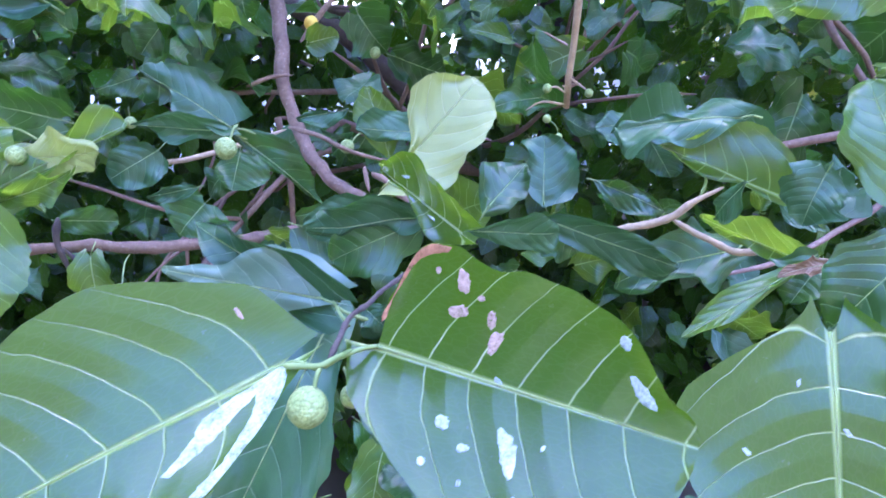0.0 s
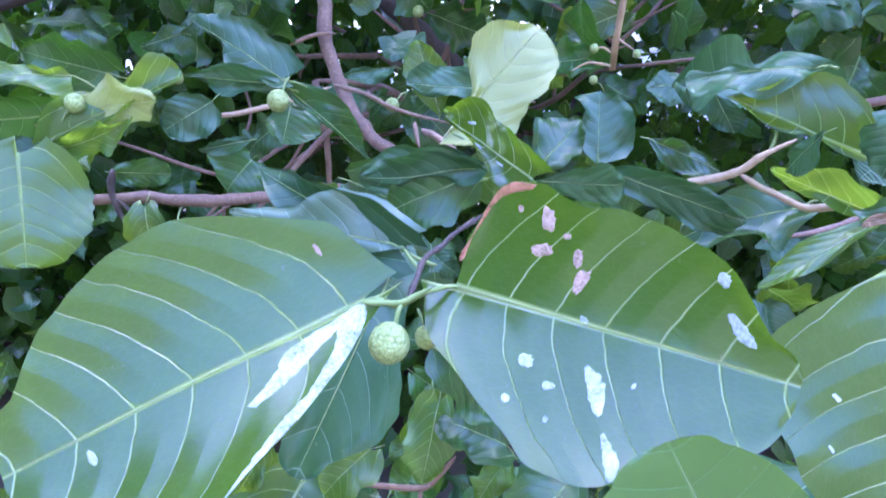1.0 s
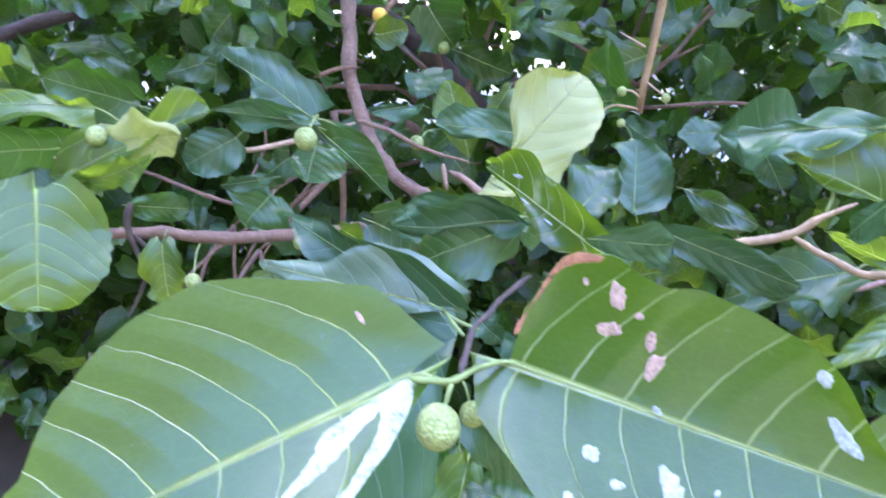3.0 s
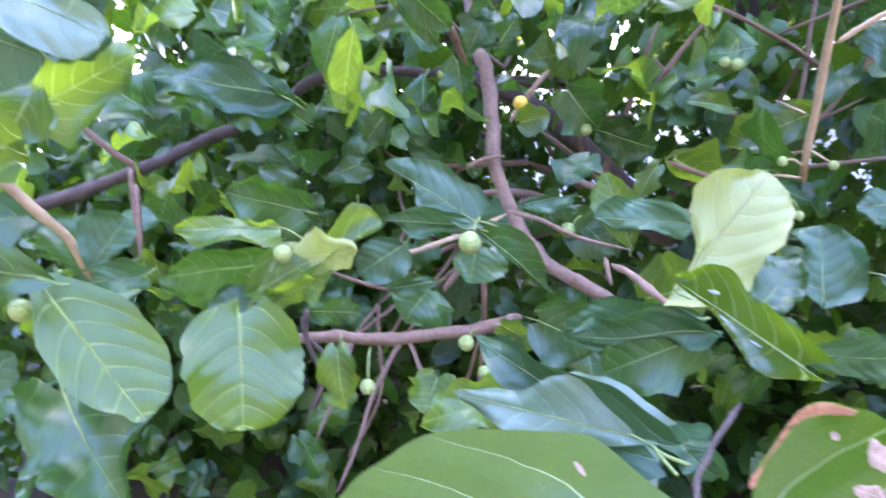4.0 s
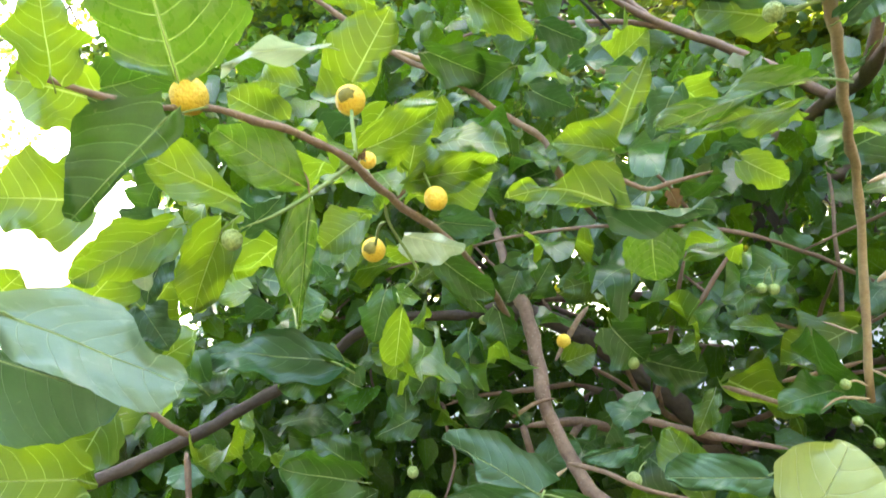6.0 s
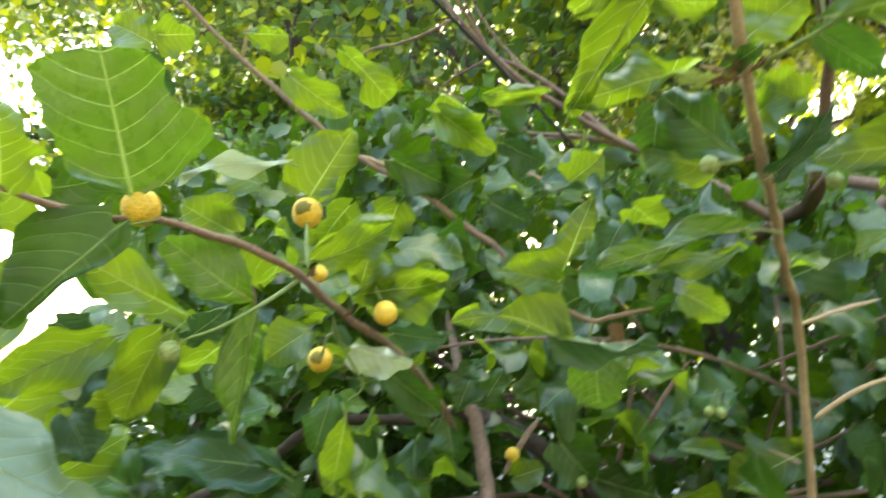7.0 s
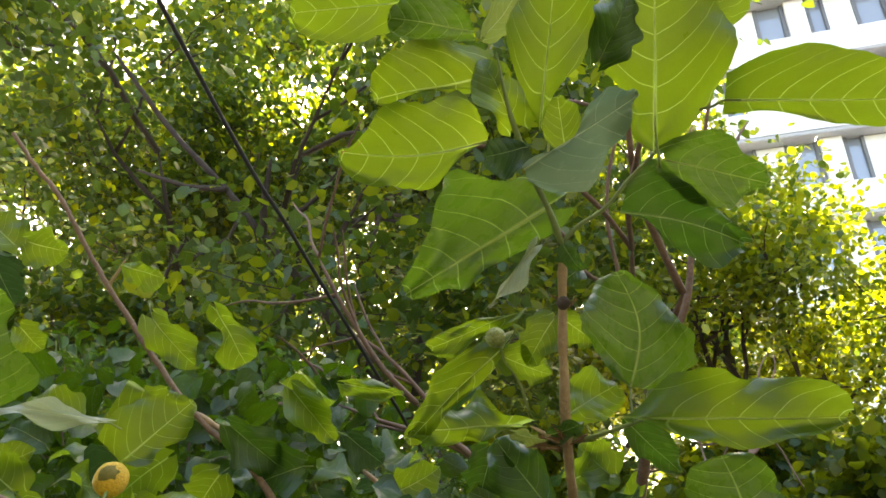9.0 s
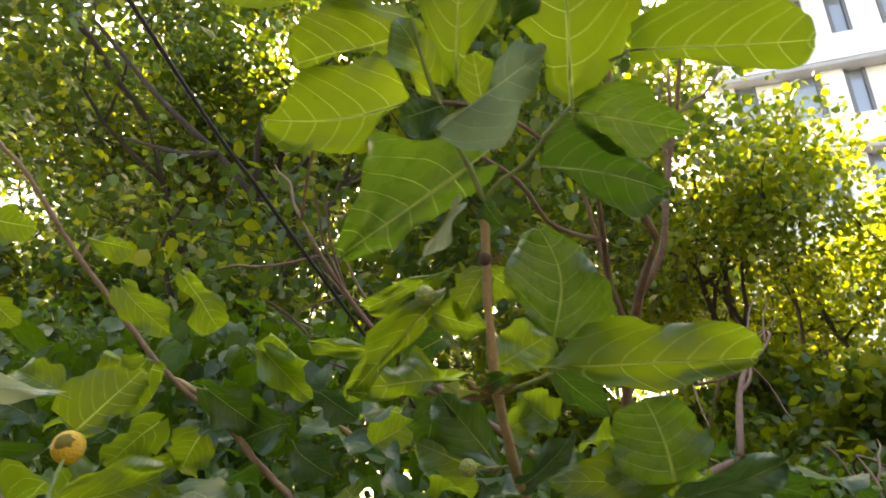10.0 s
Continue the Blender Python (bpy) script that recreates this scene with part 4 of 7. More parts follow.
leaf(leftn, (-0.4597, 0.4192, 1.5656), (-0.3870, 0.4432, 1.5232), (0.318, -0.948, 0.007), 0.088, "grey", cup=0.1, bend=0.15, wave=0.008, right=(0.004, 0.208, 0.44, 0.502, 0.491, 0.425, 0.326, 0.213), left=(0.004, 0.05, 0.089, 0.09, 0.087, 0.075, 0.065, 0.045), along=30, across=9)
leaf(leftn, (-0.516, 0.516, 1.403), (-0.563, 0.479, 1.405), (0.543, -0.682, 0.490), 0.045, "grey", wave=0.03)
leaf(leftn, (-0.4774, 0.5233, 1.3573), (-0.4560, 0.5513, 1.3879), (0.422, -0.796, 0.433), 0.058, "grey", cup=0.12, bend=0.15, wave=0.02, right=(0.004, 0.058, 0.144, 0.23, 0.29, 0.35, 0.31, 0.254), left=(0.004, 0.143, 0.357, 0.499, 0.627, 0.595, 0.524, 0.274), along=24, across=8)
leaf(leftn, (-0.488, 0.531, 1.358), (-0.522, 0.533, 1.396), (0.604, -0.569, 0.558), 0.039, "mature")
leaf(leftn, (-0.473, 0.570, 1.326), (-0.524, 0.533, 1.331), (0.535, -0.675, 0.508), 0.031, "grey", wave=0.04)
leaf(leftn, (-0.452, 0.457, 1.470), (-0.501, 0.424, 1.488), (0.576, -0.811, 0.101), 0.068, "fresh", "yellowing leaf in shade")
leaf(leftn, (-0.452, 0.492, 1.499), (-0.478, 0.469, 1.459), (0.366, -0.894, 0.258), 0.047, "fresh")
leaf(leftn, (-0.438, 0.535, 1.569), (-0.422, 0.535, 1.535), (0.554, -0.796, 0.245), 0.030, "grey")
leaf(leftn, (-0.511, 0.555, 1.485), (-0.568, 0.531, 1.468), (0.382, -0.924, 0.010), 0.048, "fresh")

curve = thing_at("leafy_branch", None, "curved smooth bough with small round leaves and stubs", "branch", "near branches")
stem(curve, [(-0.277, 1.247, 1.465), (-0.257, 1.178, 1.452), (-0.231, 1.099, 1.424), (-0.220, 1.053, 1.358), (-0.217, 1.018, 1.317), (-0.196, 0.966, 1.267), (-0.164, 0.908, 1.227), (-0.121, 0.865, 1.200), (-0.075, 0.844, 1.181), (-0.027, 0.833, 1.148)], 0.0229, 0.0162, BARK, "bough", knobs=0.15)
stem(curve, [(-0.267, 1.218, 1.458), (-0.279, 1.262, 1.510), (-0.292, 1.305, 1.556), (-0.298, 1.328, 1.593)], 0.0214, 0.0085, BARK)
stem(curve, [(-0.344, 1.222, 1.412), (-0.294, 1.186, 1.426), (-0.248, 1.148, 1.439)], 0.0199, 0.0164, BARK_DARK)
stem(curve, [(-0.184, 1.096, 1.369), (-0.159, 1.111, 1.398), (-0.139, 1.124, 1.417)], 0.0094, 0.0078, BARK_RED)
stem(curve, [(-0.184, 1.096, 1.369), (-0.199, 1.079, 1.349)], 0.0077, 0.0051, BARK_RED)
stem(curve, [(-0.181, 0.868, 1.280), (-0.140, 0.850, 1.274), (-0.097, 0.830, 1.259), (-0.035, 0.816, 1.247)], 0.0062, 0.0050, BARK_RED)
stem(curve, [(-0.060, 0.708, 1.276), (-0.040, 0.687, 1.272), (-0.024, 0.664, 1.265), (-0.010, 0.642, 1.261)], 0.0070, 0.0072, BARK_RED, knobs=0.4)
stem(curve, [(-0.066, 0.698, 1.287), (-0.064, 0.690, 1.276), (-0.061, 0.682, 1.265)], 0.0048, 0.0036, BARK_RED, label="broken orange-brown stub")
stem(curve, [(-0.255, 0.964, 1.310), (-0.225, 0.988, 1.318), (-0.199, 1.006, 1.316)], 0.0062, 0.0048, BARK_RED)
fruit(curve, (-0.183, 1.096, 1.374), 0.0215, FRUIT_YELLOW, (-0.192, 1.091, 1.345))
fruit(curve, (-0.108, 0.864, 1.255), 0.0178, FRUIT_GREEN, (-0.091, 0.891, 1.264))
fruit(curve, (-0.088, 1.077, 1.333), 0.0181, FRUIT_GREEN, (-0.074, 1.083, 1.357))
fruit(curve, (-0.296, 1.081, 1.426), 0.0139, FRUIT_GREEN, (-0.288, 1.084, 1.440))
leaf(curve, (0.0071, 0.7229, 1.3121), (-0.0757, 0.7217, 1.3199), (0.059, -0.870, 0.489), 0.043, "grey", cup=0.12, bend=0.15, wave=0.02, right=(0.004, 0.152, 0.211, 0.241, 0.26, 0.257, 0.253, 0.173), left=(0.004, 0.185, 0.164, 0.139, 0.13, 0.136, 0.121, 0.048), along=24, across=8)
leaf(curve, (-0.0434, 0.7208, 1.2953), (-0.0651, 0.7535, 1.3559), (0.104, -0.859, 0.500), 0.047, "fresh", cup=0.12, bend=0.15, wave=0.02, right=(0.004, 0.1, 0.23, 0.276, 0.31, 0.25, 0.179, 0.072), left=(0.004, 0.08, 0.201, 0.268, 0.317, 0.324, 0.263, 0.138), along=24, across=8)
leaf(curve, (-0.0073, 0.5720, 1.2895), (-0.1009, 0.5507, 1.2899), (0.217, -0.953, 0.210), 0.047, "grey", cup=0.12, bend=0.15, wave=0.02, right=(0.004, 0.077, 0.121, 0.171, 0.218, 0.245, 0.187, 0.093), left=(0.004, 0.025, 0.058, 0.096, 0.115, 0.123, 0.148, 0.126), along=24, across=8)
leaf(curve, (-0.0168, 0.5814, 1.2832), (-0.0779, 0.5633, 1.2640), (-0.007, -0.718, 0.696), 0.078, "mature", cup=0.12, bend=0.15, wave=0.02, right=(0.004, 0.006, 0.014, 0.025, 0.033, 0.038, 0.039, 0.016), left=(0.19, 0.254, 0.364, 0.584, 0.573, 0.562, 0.468, 0.378), lobes=(0, 0.029), along=24, across=8)
leaf(curve, (-0.216, 1.060, 1.509), (-0.247, 1.035, 1.455), (0.103, -0.924, 0.368), 0.050, "mature", wave=0.04)
leaf(curve, (-0.248, 1.060, 1.498), (-0.203, 1.059, 1.465), (-0.124, -0.984, -0.129), 0.044, "grey", wave=0.04)
leaf(curve, (-0.216, 1.086, 1.455), (-0.180, 1.101, 1.499), (0.306, -0.949, 0.072), 0.047, "mature", wave=0.04)
leaf(curve, (-0.2855, 0.9257, 1.4370), (-0.2895, 0.9063, 1.3569), (0.138, -0.964, 0.227), 0.054, "grey", cup=0.12, bend=0.15, wave=0.02, right=(0.004, 0.119, 0.275, 0.302, 0.328, 0.302, 0.23, 0.136), left=(0.004, 0.063, 0.159, 0.215, 0.227, 0.239, 0.162, 0.065), along=24, across=8)
leaf(curve, (-0.253, 0.991, 1.451), (-0.247, 0.987, 1.395), (0.018, -0.997, 0.079), 0.048, "mature", wave=0.04)
leaf(curve, (-0.459, 0.869, 1.440), (-0.620, 0.839, 1.476), (0.273, -0.801, 0.532), 0.066, "grey", wave=0.05)
leaf(curve, (-0.459, 0.878, 1.423), (-0.532, 0.857, 1.418), (0.240, -0.907, 0.346), 0.052, "mature", wave=0.05)
leaf(curve, (-0.434, 0.882, 1.399), (-0.466, 0.877, 1.427), (0.467, -0.809, 0.357), 0.045, "mature", wave=0.05)
leaf(curve, (-0.2576, 0.7692, 1.5421), (-0.2271, 0.7917, 1.4851), (0.071, -0.940, -0.333), 0.031, "mature", cup=0.12, bend=0.15, wave=0.02, right=(0.004, 0.098, 0.178, 0.188, 0.197, 0.175, 0.124, 0.059), left=(0.004, 0.099, 0.228, 0.22, 0.212, 0.184, 0.105, 0.042), along=24, across=8)
leaf(curve, (-0.3135, 0.7697, 1.5074), (-0.3310, 0.7563, 1.4328), (0.479, -0.877, 0.045), 0.041, "fresh", cup=0.12, bend=0.15, wave=0.02, right=(0.004, 0.04, 0.101, 0.164, 0.214, 0.263, 0.211, 0.161), left=(0.004, 0.018, 0.046, 0.084, 0.139, 0.195, 0.17, 0.112), along=24, across=8)
leaf(curve, (-0.342, 0.807, 1.523), (-0.363, 0.795, 1.469), (0.184, -0.973, 0.141), 0.039, "mature", wave=0.03)
leaf(curve, (-0.121, 1.030, 1.465), (-0.085, 1.038, 1.450), (-0.037, -0.827, -0.561), 0.031, "white", wave=0.04)
leaf(curve, (-0.180, 1.053, 1.353), (-0.138, 1.066, 1.361), (0.270, -0.958, 0.098), 0.042, "fresh", wave=0.03)
leaf(curve, (-0.110, 1.077, 1.389), (-0.070, 1.082, 1.332), (0.006, -0.997, -0.079), 0.075, "mature", wave=0.04)
leaf(curve, (-0.061, 1.135, 1.317), (0.019, 1.153, 1.284), (0.153, -0.971, -0.183), 0.065, "mature", wave=0.05)
leaf(curve, (0.011, 1.047, 1.282), (-0.020, 1.033, 1.233), (-0.235, -0.886, 0.399), 0.032, "fresh")
leaf(curve, (0.168, 1.088, 1.259), (0.090, 1.065, 1.251), (0.179, -0.816, 0.549), 0.063, "mature", wave=0.04)
leaf(curve, (0.121, 1.136, 1.340), (0.055, 1.119, 1.357), (0.337, -0.732, 0.593), 0.033, "fresh", wave=0.03)
leaf(curve, (-0.346, 0.959, 1.398), (-0.382, 0.945, 1.358), (0.101, -0.960, 0.260), 0.048, "mature", wave=0.05)
leaf(curve, (-0.409, 0.776, 1.319), (-0.490, 0.757, 1.351), (0.248, -0.968, 0.047), 0.062, "mature", wave=0.04)
leaf(curve, (-0.428, 0.823, 1.315), (-0.476, 0.814, 1.359), (0.518, -0.748, 0.414), 0.049, "mature", wave=0.04)
leaf(curve, (-0.444, 0.773, 1.282), (-0.390, 0.790, 1.298), (0.255, -0.955, 0.148), 0.054, "mature", wave=0.04)
leaf(curve, (0.1113, 0.6513, 1.2672), (0.1153, 0.6917, 1.3188), (-0.153, -0.773, 0.616), 0.068, "grey", cup=0.12, bend=0.15, wave=0.02, right=(0.004, 0.367, 0.483, 0.521, 0.493, 0.462, 0.388, 0.249), left=(0.004, 0.149, 0.251, 0.292, 0.264, 0.209, 0.292, 0.36), along=24, across=8)
leaf(curve, (0.0554, 0.6268, 1.2690), (0.0951, 0.6679, 1.2984), (0.031, -0.601, 0.798), 0.063, "mature", cup=0.12, bend=0.15, wave=0.02, right=(0.004, 0.117, 0.275, 0.3, 0.324, 0.287, 0.213, 0.085), left=(0.004, 0.106, 0.265, 0.394, 0.491, 0.425, 0.309, 0.124), along=24, across=8)
leaf(curve, (0.2643, 0.8698, 1.2768), (0.2054, 0.8660, 1.2747), (0.026, -0.753, 0.658), 0.052, "grey", cup=0.12, bend=0.15, wave=0.02, right=(0.004, 0.081, 0.203, 0.317, 0.335, 0.353, 0.252, 0.101), left=(0.004, 0.115, 0.286, 0.42, 0.431, 0.442, 0.377, 0.151), along=24, across=8)
leaf(curve, (-0.4710, 0.8493, 1.3418), (-0.4337, 0.8244, 1.2939), (0.366, -0.678, 0.638), 0.134, "mature", cup=0.12, bend=0.15, wave=0.02, right=(0.762, 1.019, 0.937, 0.85, 0.775, 0.641, 0.469, 0.187), left=(0.004, 0.031, 0.078, 0.134, 0.167, 0.2, 0.194, 0.105), lobes=(0.243, 0), along=24, across=8)
leaf(curve, (-0.3872, 0.9281, 1.3324), (-0.4387, 0.9173, 1.3172), (0.026, -0.855, 0.519), 0.050, "mature", cup=0.12, bend=0.15, wave=0.02, right=(0.139, 0.185, 0.245, 0.299, 0.224, 0.154, 0.087, 0.035), left=(0.259, 0.345, 0.456, 0.42, 0.352, 0.29, 0.215, 0.086), lobes=(0.197, 0.282), along=24, across=8)
leaf(curve, (0.1775, 0.6992, 1.2655), (0.2433, 0.6863, 1.2369), (0.092, -0.812, 0.577), 0.038, "mature", cup=0.12, bend=0.15, wave=0.02, right=(0.004, 0.11, 0.24, 0.249, 0.258, 0.248, 0.185, 0.128), left=(0.004, 0.037, 0.092, 0.134, 0.147, 0.141, 0.08, 0.032), along=24, across=8)

thick = thing_at("leafy_branch", None, "thick grey-brown bough reaching across in shade", "branch", "near branches")
stem(thick, [(-0.983, 0.851, 1.284), (-0.904, 0.895, 1.297), (-0.821, 0.940, 1.314), (-0.733, 0.987, 1.339), (-0.660, 1.030, 1.364), (-0.593, 1.071, 1.384), (-0.531, 1.112, 1.422), (-0.479, 1.148, 1.437), (-0.419, 1.184, 1.429), (-0.339, 1.224, 1.412)], 0.0204, 0.0179, BARK_DARK, "bough", knobs=0.12)
stem(thick, [(-0.746, 0.945, 1.337), (-0.772, 0.924, 1.374), (-0.808, 0.904, 1.437), (-0.803, 0.892, 1.474)], 0.0104, 0.0066, BARK)
stem(thick, [(-0.741, 0.923, 1.318), (-0.719, 0.883, 1.280), (-0.700, 0.842, 1.232)], 0.0102, 0.0062, BARK)
stem(thick, [(-0.352, 1.580, 1.361), (-0.232, 1.581, 1.303), (-0.121, 1.576, 1.211), (-0.038, 1.564, 1.127), (0.041, 1.550, 1.034)], 0.0390, 0.0485, BARK_DARK, "bough")
stem(thick, [(-0.098, 1.066, 1.258), (-0.032, 1.047, 1.237), (0.022, 1.026, 1.227), (0.086, 1.008, 1.215)], 0.0115, 0.0096, BARK)
stem(thick, [(0.036, 1.156, 1.259), (0.086, 1.116, 1.247), (0.141, 1.078, 1.234)], 0.0087, 0.0070, BARK_RED)
stem(thick, [(0.145, 1.286, 1.214), (0.213, 1.280, 1.225), (0.269, 1.271, 1.239)], 0.0095, 0.0082, BARK_RED)
stem(thick, [(0.017, 1.163, 1.380), (0.065, 1.158, 1.443), (0.098, 1.145, 1.481)], 0.0095, 0.0041, BARK)
fruit(thick, (0.116, 1.090, 1.409), 0.0156, FRUIT_GREEN, (0.116, 1.094, 1.442))
fruit(thick, (0.100, 1.086, 1.414), 0.0140, FRUIT_GREEN, (0.116, 1.094, 1.442))
fruit(thick, (-0.364, 0.839, 1.297), 0.0139, FRUIT_GREEN, (-0.363, 0.841, 1.316))

upleft = thing_at("leafy_branch", None, "reddish twig bearing yellow ball-shaped fruit and fresh leaves", "branch", "near branches")
stem(upleft, [(-0.399, 0.429, 1.727), (-0.376, 0.444, 1.714), (-0.356, 0.469, 1.701), (-0.327, 0.495, 1.697), (-0.306, 0.520, 1.686), (-0.284, 0.556, 1.670), (-0.266, 0.591, 1.650), (-0.261, 0.656, 1.615), (-0.245, 0.733, 1.580), (-0.232, 0.821, 1.521), (-0.228, 0.928, 1.453)], 0.0036, 0.0085, BARK_RED, "bough", knobs=0.3)
stem(upleft, [(-0.266, 0.591, 1.651), (-0.280, 0.579, 1.641), (-0.294, 0.557, 1.630), (-0.309, 0.534, 1.620), (-0.330, 0.521, 1.615)], 0.0040, 0.0027, STALK)
stem(upleft, [(-0.267, 0.644, 1.616), (-0.272, 0.665, 1.596), (-0.264, 0.690, 1.551), (-0.286, 0.708, 1.534)], 0.0029, 0.0027, STALK)
stem(upleft, [(-0.295, 0.555, 1.650), (-0.292, 0.556, 1.641), (-0.293, 0.557, 1.630)], 0.0029, 0.0021, BARK_RED)
stem(upleft, [(-0.334, 0.548, 1.650), (-0.312, 0.552, 1.646), (-0.297, 0.556, 1.638)], 0.0033, 0.0025, BARK_RED)
fruit(upleft, (-0.333, 0.493, 1.705), 0.0246, FRUIT_YELLOW, (-0.328, 0.500, 1.698), label="ripe yellow ball-shaped fruit")
fruit(upleft, (-0.278, 0.641, 1.708), 0.0260, FRUIT_YELLOW, (-0.267, 0.601, 1.655), label="yellow ball-shaped fruit with a ragged green cap", cap=True)
fruit(upleft, (-0.231, 0.682, 1.613), 0.0215, FRUIT_YELLOW, (-0.241, 0.688, 1.642))
fruit(upleft, (-0.310, 0.711, 1.576), 0.0235, FRUIT_YELLOW, (-0.276, 0.664, 1.601), label="yellow ball-shaped fruit with a small green cap", cap=True)
fruit(upleft, (-0.266, 0.622, 1.653), 0.0140, FRUIT_YELLOW, (-0.264, 0.592, 1.649))
fruit(upleft, (-0.340, 0.519, 1.608), 0.0148, FRUIT_GREEN, (-0.330, 0.521, 1.615))
leaf(upleft, (-0.3325, 0.4832, 1.7122), (-0.3128, 0.4397, 1.7922), (0.609, -0.624, -0.489), 0.109, "deep", "broad light-green leaf with pale raised veins", stem=(-0.329, 0.495, 1.696), cup=0.08, bend=0.15, wave=0.015, right=(0.063, 0.337, 0.472, 0.583, 0.528, 0.355, 0.365, 0.295), left=(0.004, 0.093, 0.303, 0.365, 0.383, 0.399, 0.415, 0.378), lobes=(0.011, 0), along=30, across=9)
leaf(upleft, (-0.3382, 0.4730, 1.6901), (-0.4004, 0.4448, 1.6371), (0.456, -0.888, -0.063), 0.071, "mature", stem=(-0.323, 0.496, 1.696), cup=0.1, bend=0.15, wave=0.015, right=(0.16, 0.221, 0.344, 0.411, 0.402, 0.323, 0.207, 0.095), left=(0.004, 0.135, 0.153, 0.116, 0.071, 0.081, 0.07, 0.066), along=30, across=9)
leaf(upleft, (-0.2684, 0.6267, 1.7191), (-0.2248, 0.6312, 1.7711), (0.204, -0.975, -0.086), 0.066, "fresh", cup=0.15, bend=0.15, wave=0.02, right=(0.004, 0.154, 0.244, 0.193, 0.212, 0.291, 0.234, 0.115), left=(0.374, 0.417, 0.483, 0.466, 0.446, 0.399, 0.286, 0.067), lobes=(0, 0.014), along=30, across=9)
leaf(upleft, (-0.277, 0.593, 1.743), (-0.345, 0.560, 1.739), (0.399, -0.868, 0.296), 0.012, "white", "leaf edge coloured white to paint skylight gloss", cup=0.4, wave=0.05)
leaf(upleft, (-0.3274, 0.5200, 1.6328), (-0.3701, 0.4779, 1.6767), (0.714, -0.699, 0.023), 0.043, "fresh", cup=0.12, bend=0.15, wave=0.02, right=(0.004, 0.004, 0.041, 0.145, 0.233, 0.288, 0.209, 0.096), left=(0.128, 0.136, 0.15, 0.191, 0.259, 0.236, 0.179, 0.071), along=30, across=9)
leaf(upleft, (-0.2988, 0.5549, 1.6400), (-0.3395, 0.5243, 1.6881), (0.337, -0.897, -0.286), 0.052, "deep", cup=0.12, bend=0.15, wave=0.02, right=(0.004, 0.11, 0.246, 0.325, 0.373, 0.343, 0.231, 0.109), left=(0.004, 0.11, 0.188, 0.239, 0.25, 0.247, 0.204, 0.135), along=30, across=9)
leaf(upleft, (-0.2983, 0.5663, 1.6247), (-0.3301, 0.5673, 1.5305), (0.096, -0.994, -0.043), 0.042, "deep", "long hanging light-green leaf", cup=0.12, bend=0.15, wave=0.015, right=(0.004, 0.112, 0.18, 0.211, 0.211, 0.158, 0.1, 0.052), left=(0.004, 0.038, 0.072, 0.065, 0.067, 0.069, 0.058, 0.03), along=30, across=9)
leaf(upleft, (-0.284, 0.622, 1.606), (-0.315, 0.607, 1.587), (0.232, -0.912, 0.338), 0.039, "fresh", wave=0.02)
leaf(upleft, (-0.2687, 0.6869, 1.5856), (-0.2187, 0.7082, 1.5620), (0.263, -0.925, -0.275), 0.046, "white", "small whitish leaf", cup=0.1, bend=0.15, wave=0.03, right=(0.246, 0.306, 0.392, 0.374, 0.341, 0.303, 0.235, 0.174), left=(0.004, 0.053, 0.131, 0.131, 0.121, 0.118, 0.124, 0.113), lobes=(0.051, 0), along=30, across=9)
leaf(upleft, (-0.2993, 0.7279, 1.5098), (-0.3257, 0.7474, 1.4501), (0.232, -0.890, -0.393), 0.037, "fresh", cup=0.12, bend=0.15, wave=0.015, right=(0.004, 0.097, 0.192, 0.233, 0.273, 0.272, 0.221, 0.18), left=(0.004, 0.064, 0.139, 0.183, 0.227, 0.227, 0.196, 0.165), along=30, across=9)
leaf(upleft, (-0.255, 0.753, 1.551), (-0.212, 0.775, 1.503), (0.232, -0.948, -0.219), 0.036, "mature", wave=0.03)
leaf(upleft, (-0.364, 0.483, 1.623), (-0.421, 0.454, 1.601), (0.511, -0.830, -0.226), 0.034, "fresh", wave=0.04)
leaf(upleft, (-0.414, 0.504, 1.638), (-0.394, 0.519, 1.619), (0.532, -0.837, -0.127), 0.024, "grey", wave=0.04)
leaf(upleft, (-0.394, 0.499, 1.617), (-0.402, 0.499, 1.584), (0.153, -0.986, -0.062), 0.022, "white", wave=0.04)
leaf(upleft, (-0.357, 0.536, 1.617), (-0.400, 0.542, 1.561), (0.144, -0.965, -0.218), 0.038, "fresh", wave=0.03)
leaf(upleft, (-0.2527, 0.6865, 1.6333), (-0.1760, 0.7210, 1.6362), (0.391, -0.836, -0.385), 0.041, "fresh", cup=0.12, bend=0.15, wave=0.03, right=(0.004, 0.107, 0.171, 0.214, 0.184, 0.157, 0.142, 0.074), left=(0.004, 0.084, 0.21, 0.242, 0.245, 0.238, 0.187, 0.14), along=30, across=9)
leaf(upleft, (-0.251, 0.686, 1.644), (-0.235, 0.686, 1.683), (0.428, -0.888, -0.168), 0.037, "fresh", wave=0.04)
leaf(upleft, (-0.2760, 0.6595, 1.6723), (-0.2129, 0.6892, 1.6961), (0.505, -0.787, -0.355), 0.034, "fresh", cup=0.12, bend=0.15, wave=0.03, right=(0.004, 0.075, 0.146, 0.141, 0.136, 0.133, 0.119, 0.048), left=(0.004, 0.101, 0.184, 0.208, 0.225, 0.229, 0.173, 0.085), along=30, across=9)
leaf(upleft, (-0.249, 0.772, 1.589), (-0.202, 0.802, 1.575), (0.427, -0.832, -0.355), 0.029, "grey", wave=0.04)
leaf(upleft, (-0.339, 0.564, 1.699), (-0.304, 0.569, 1.717), (0.336, -0.843, -0.421), 0.026, "fresh")
leaf(upleft, (-0.372, 0.424, 1.716), (-0.360, 0.413, 1.760), (0.769, -0.540, -0.341), 0.039, "fresh")
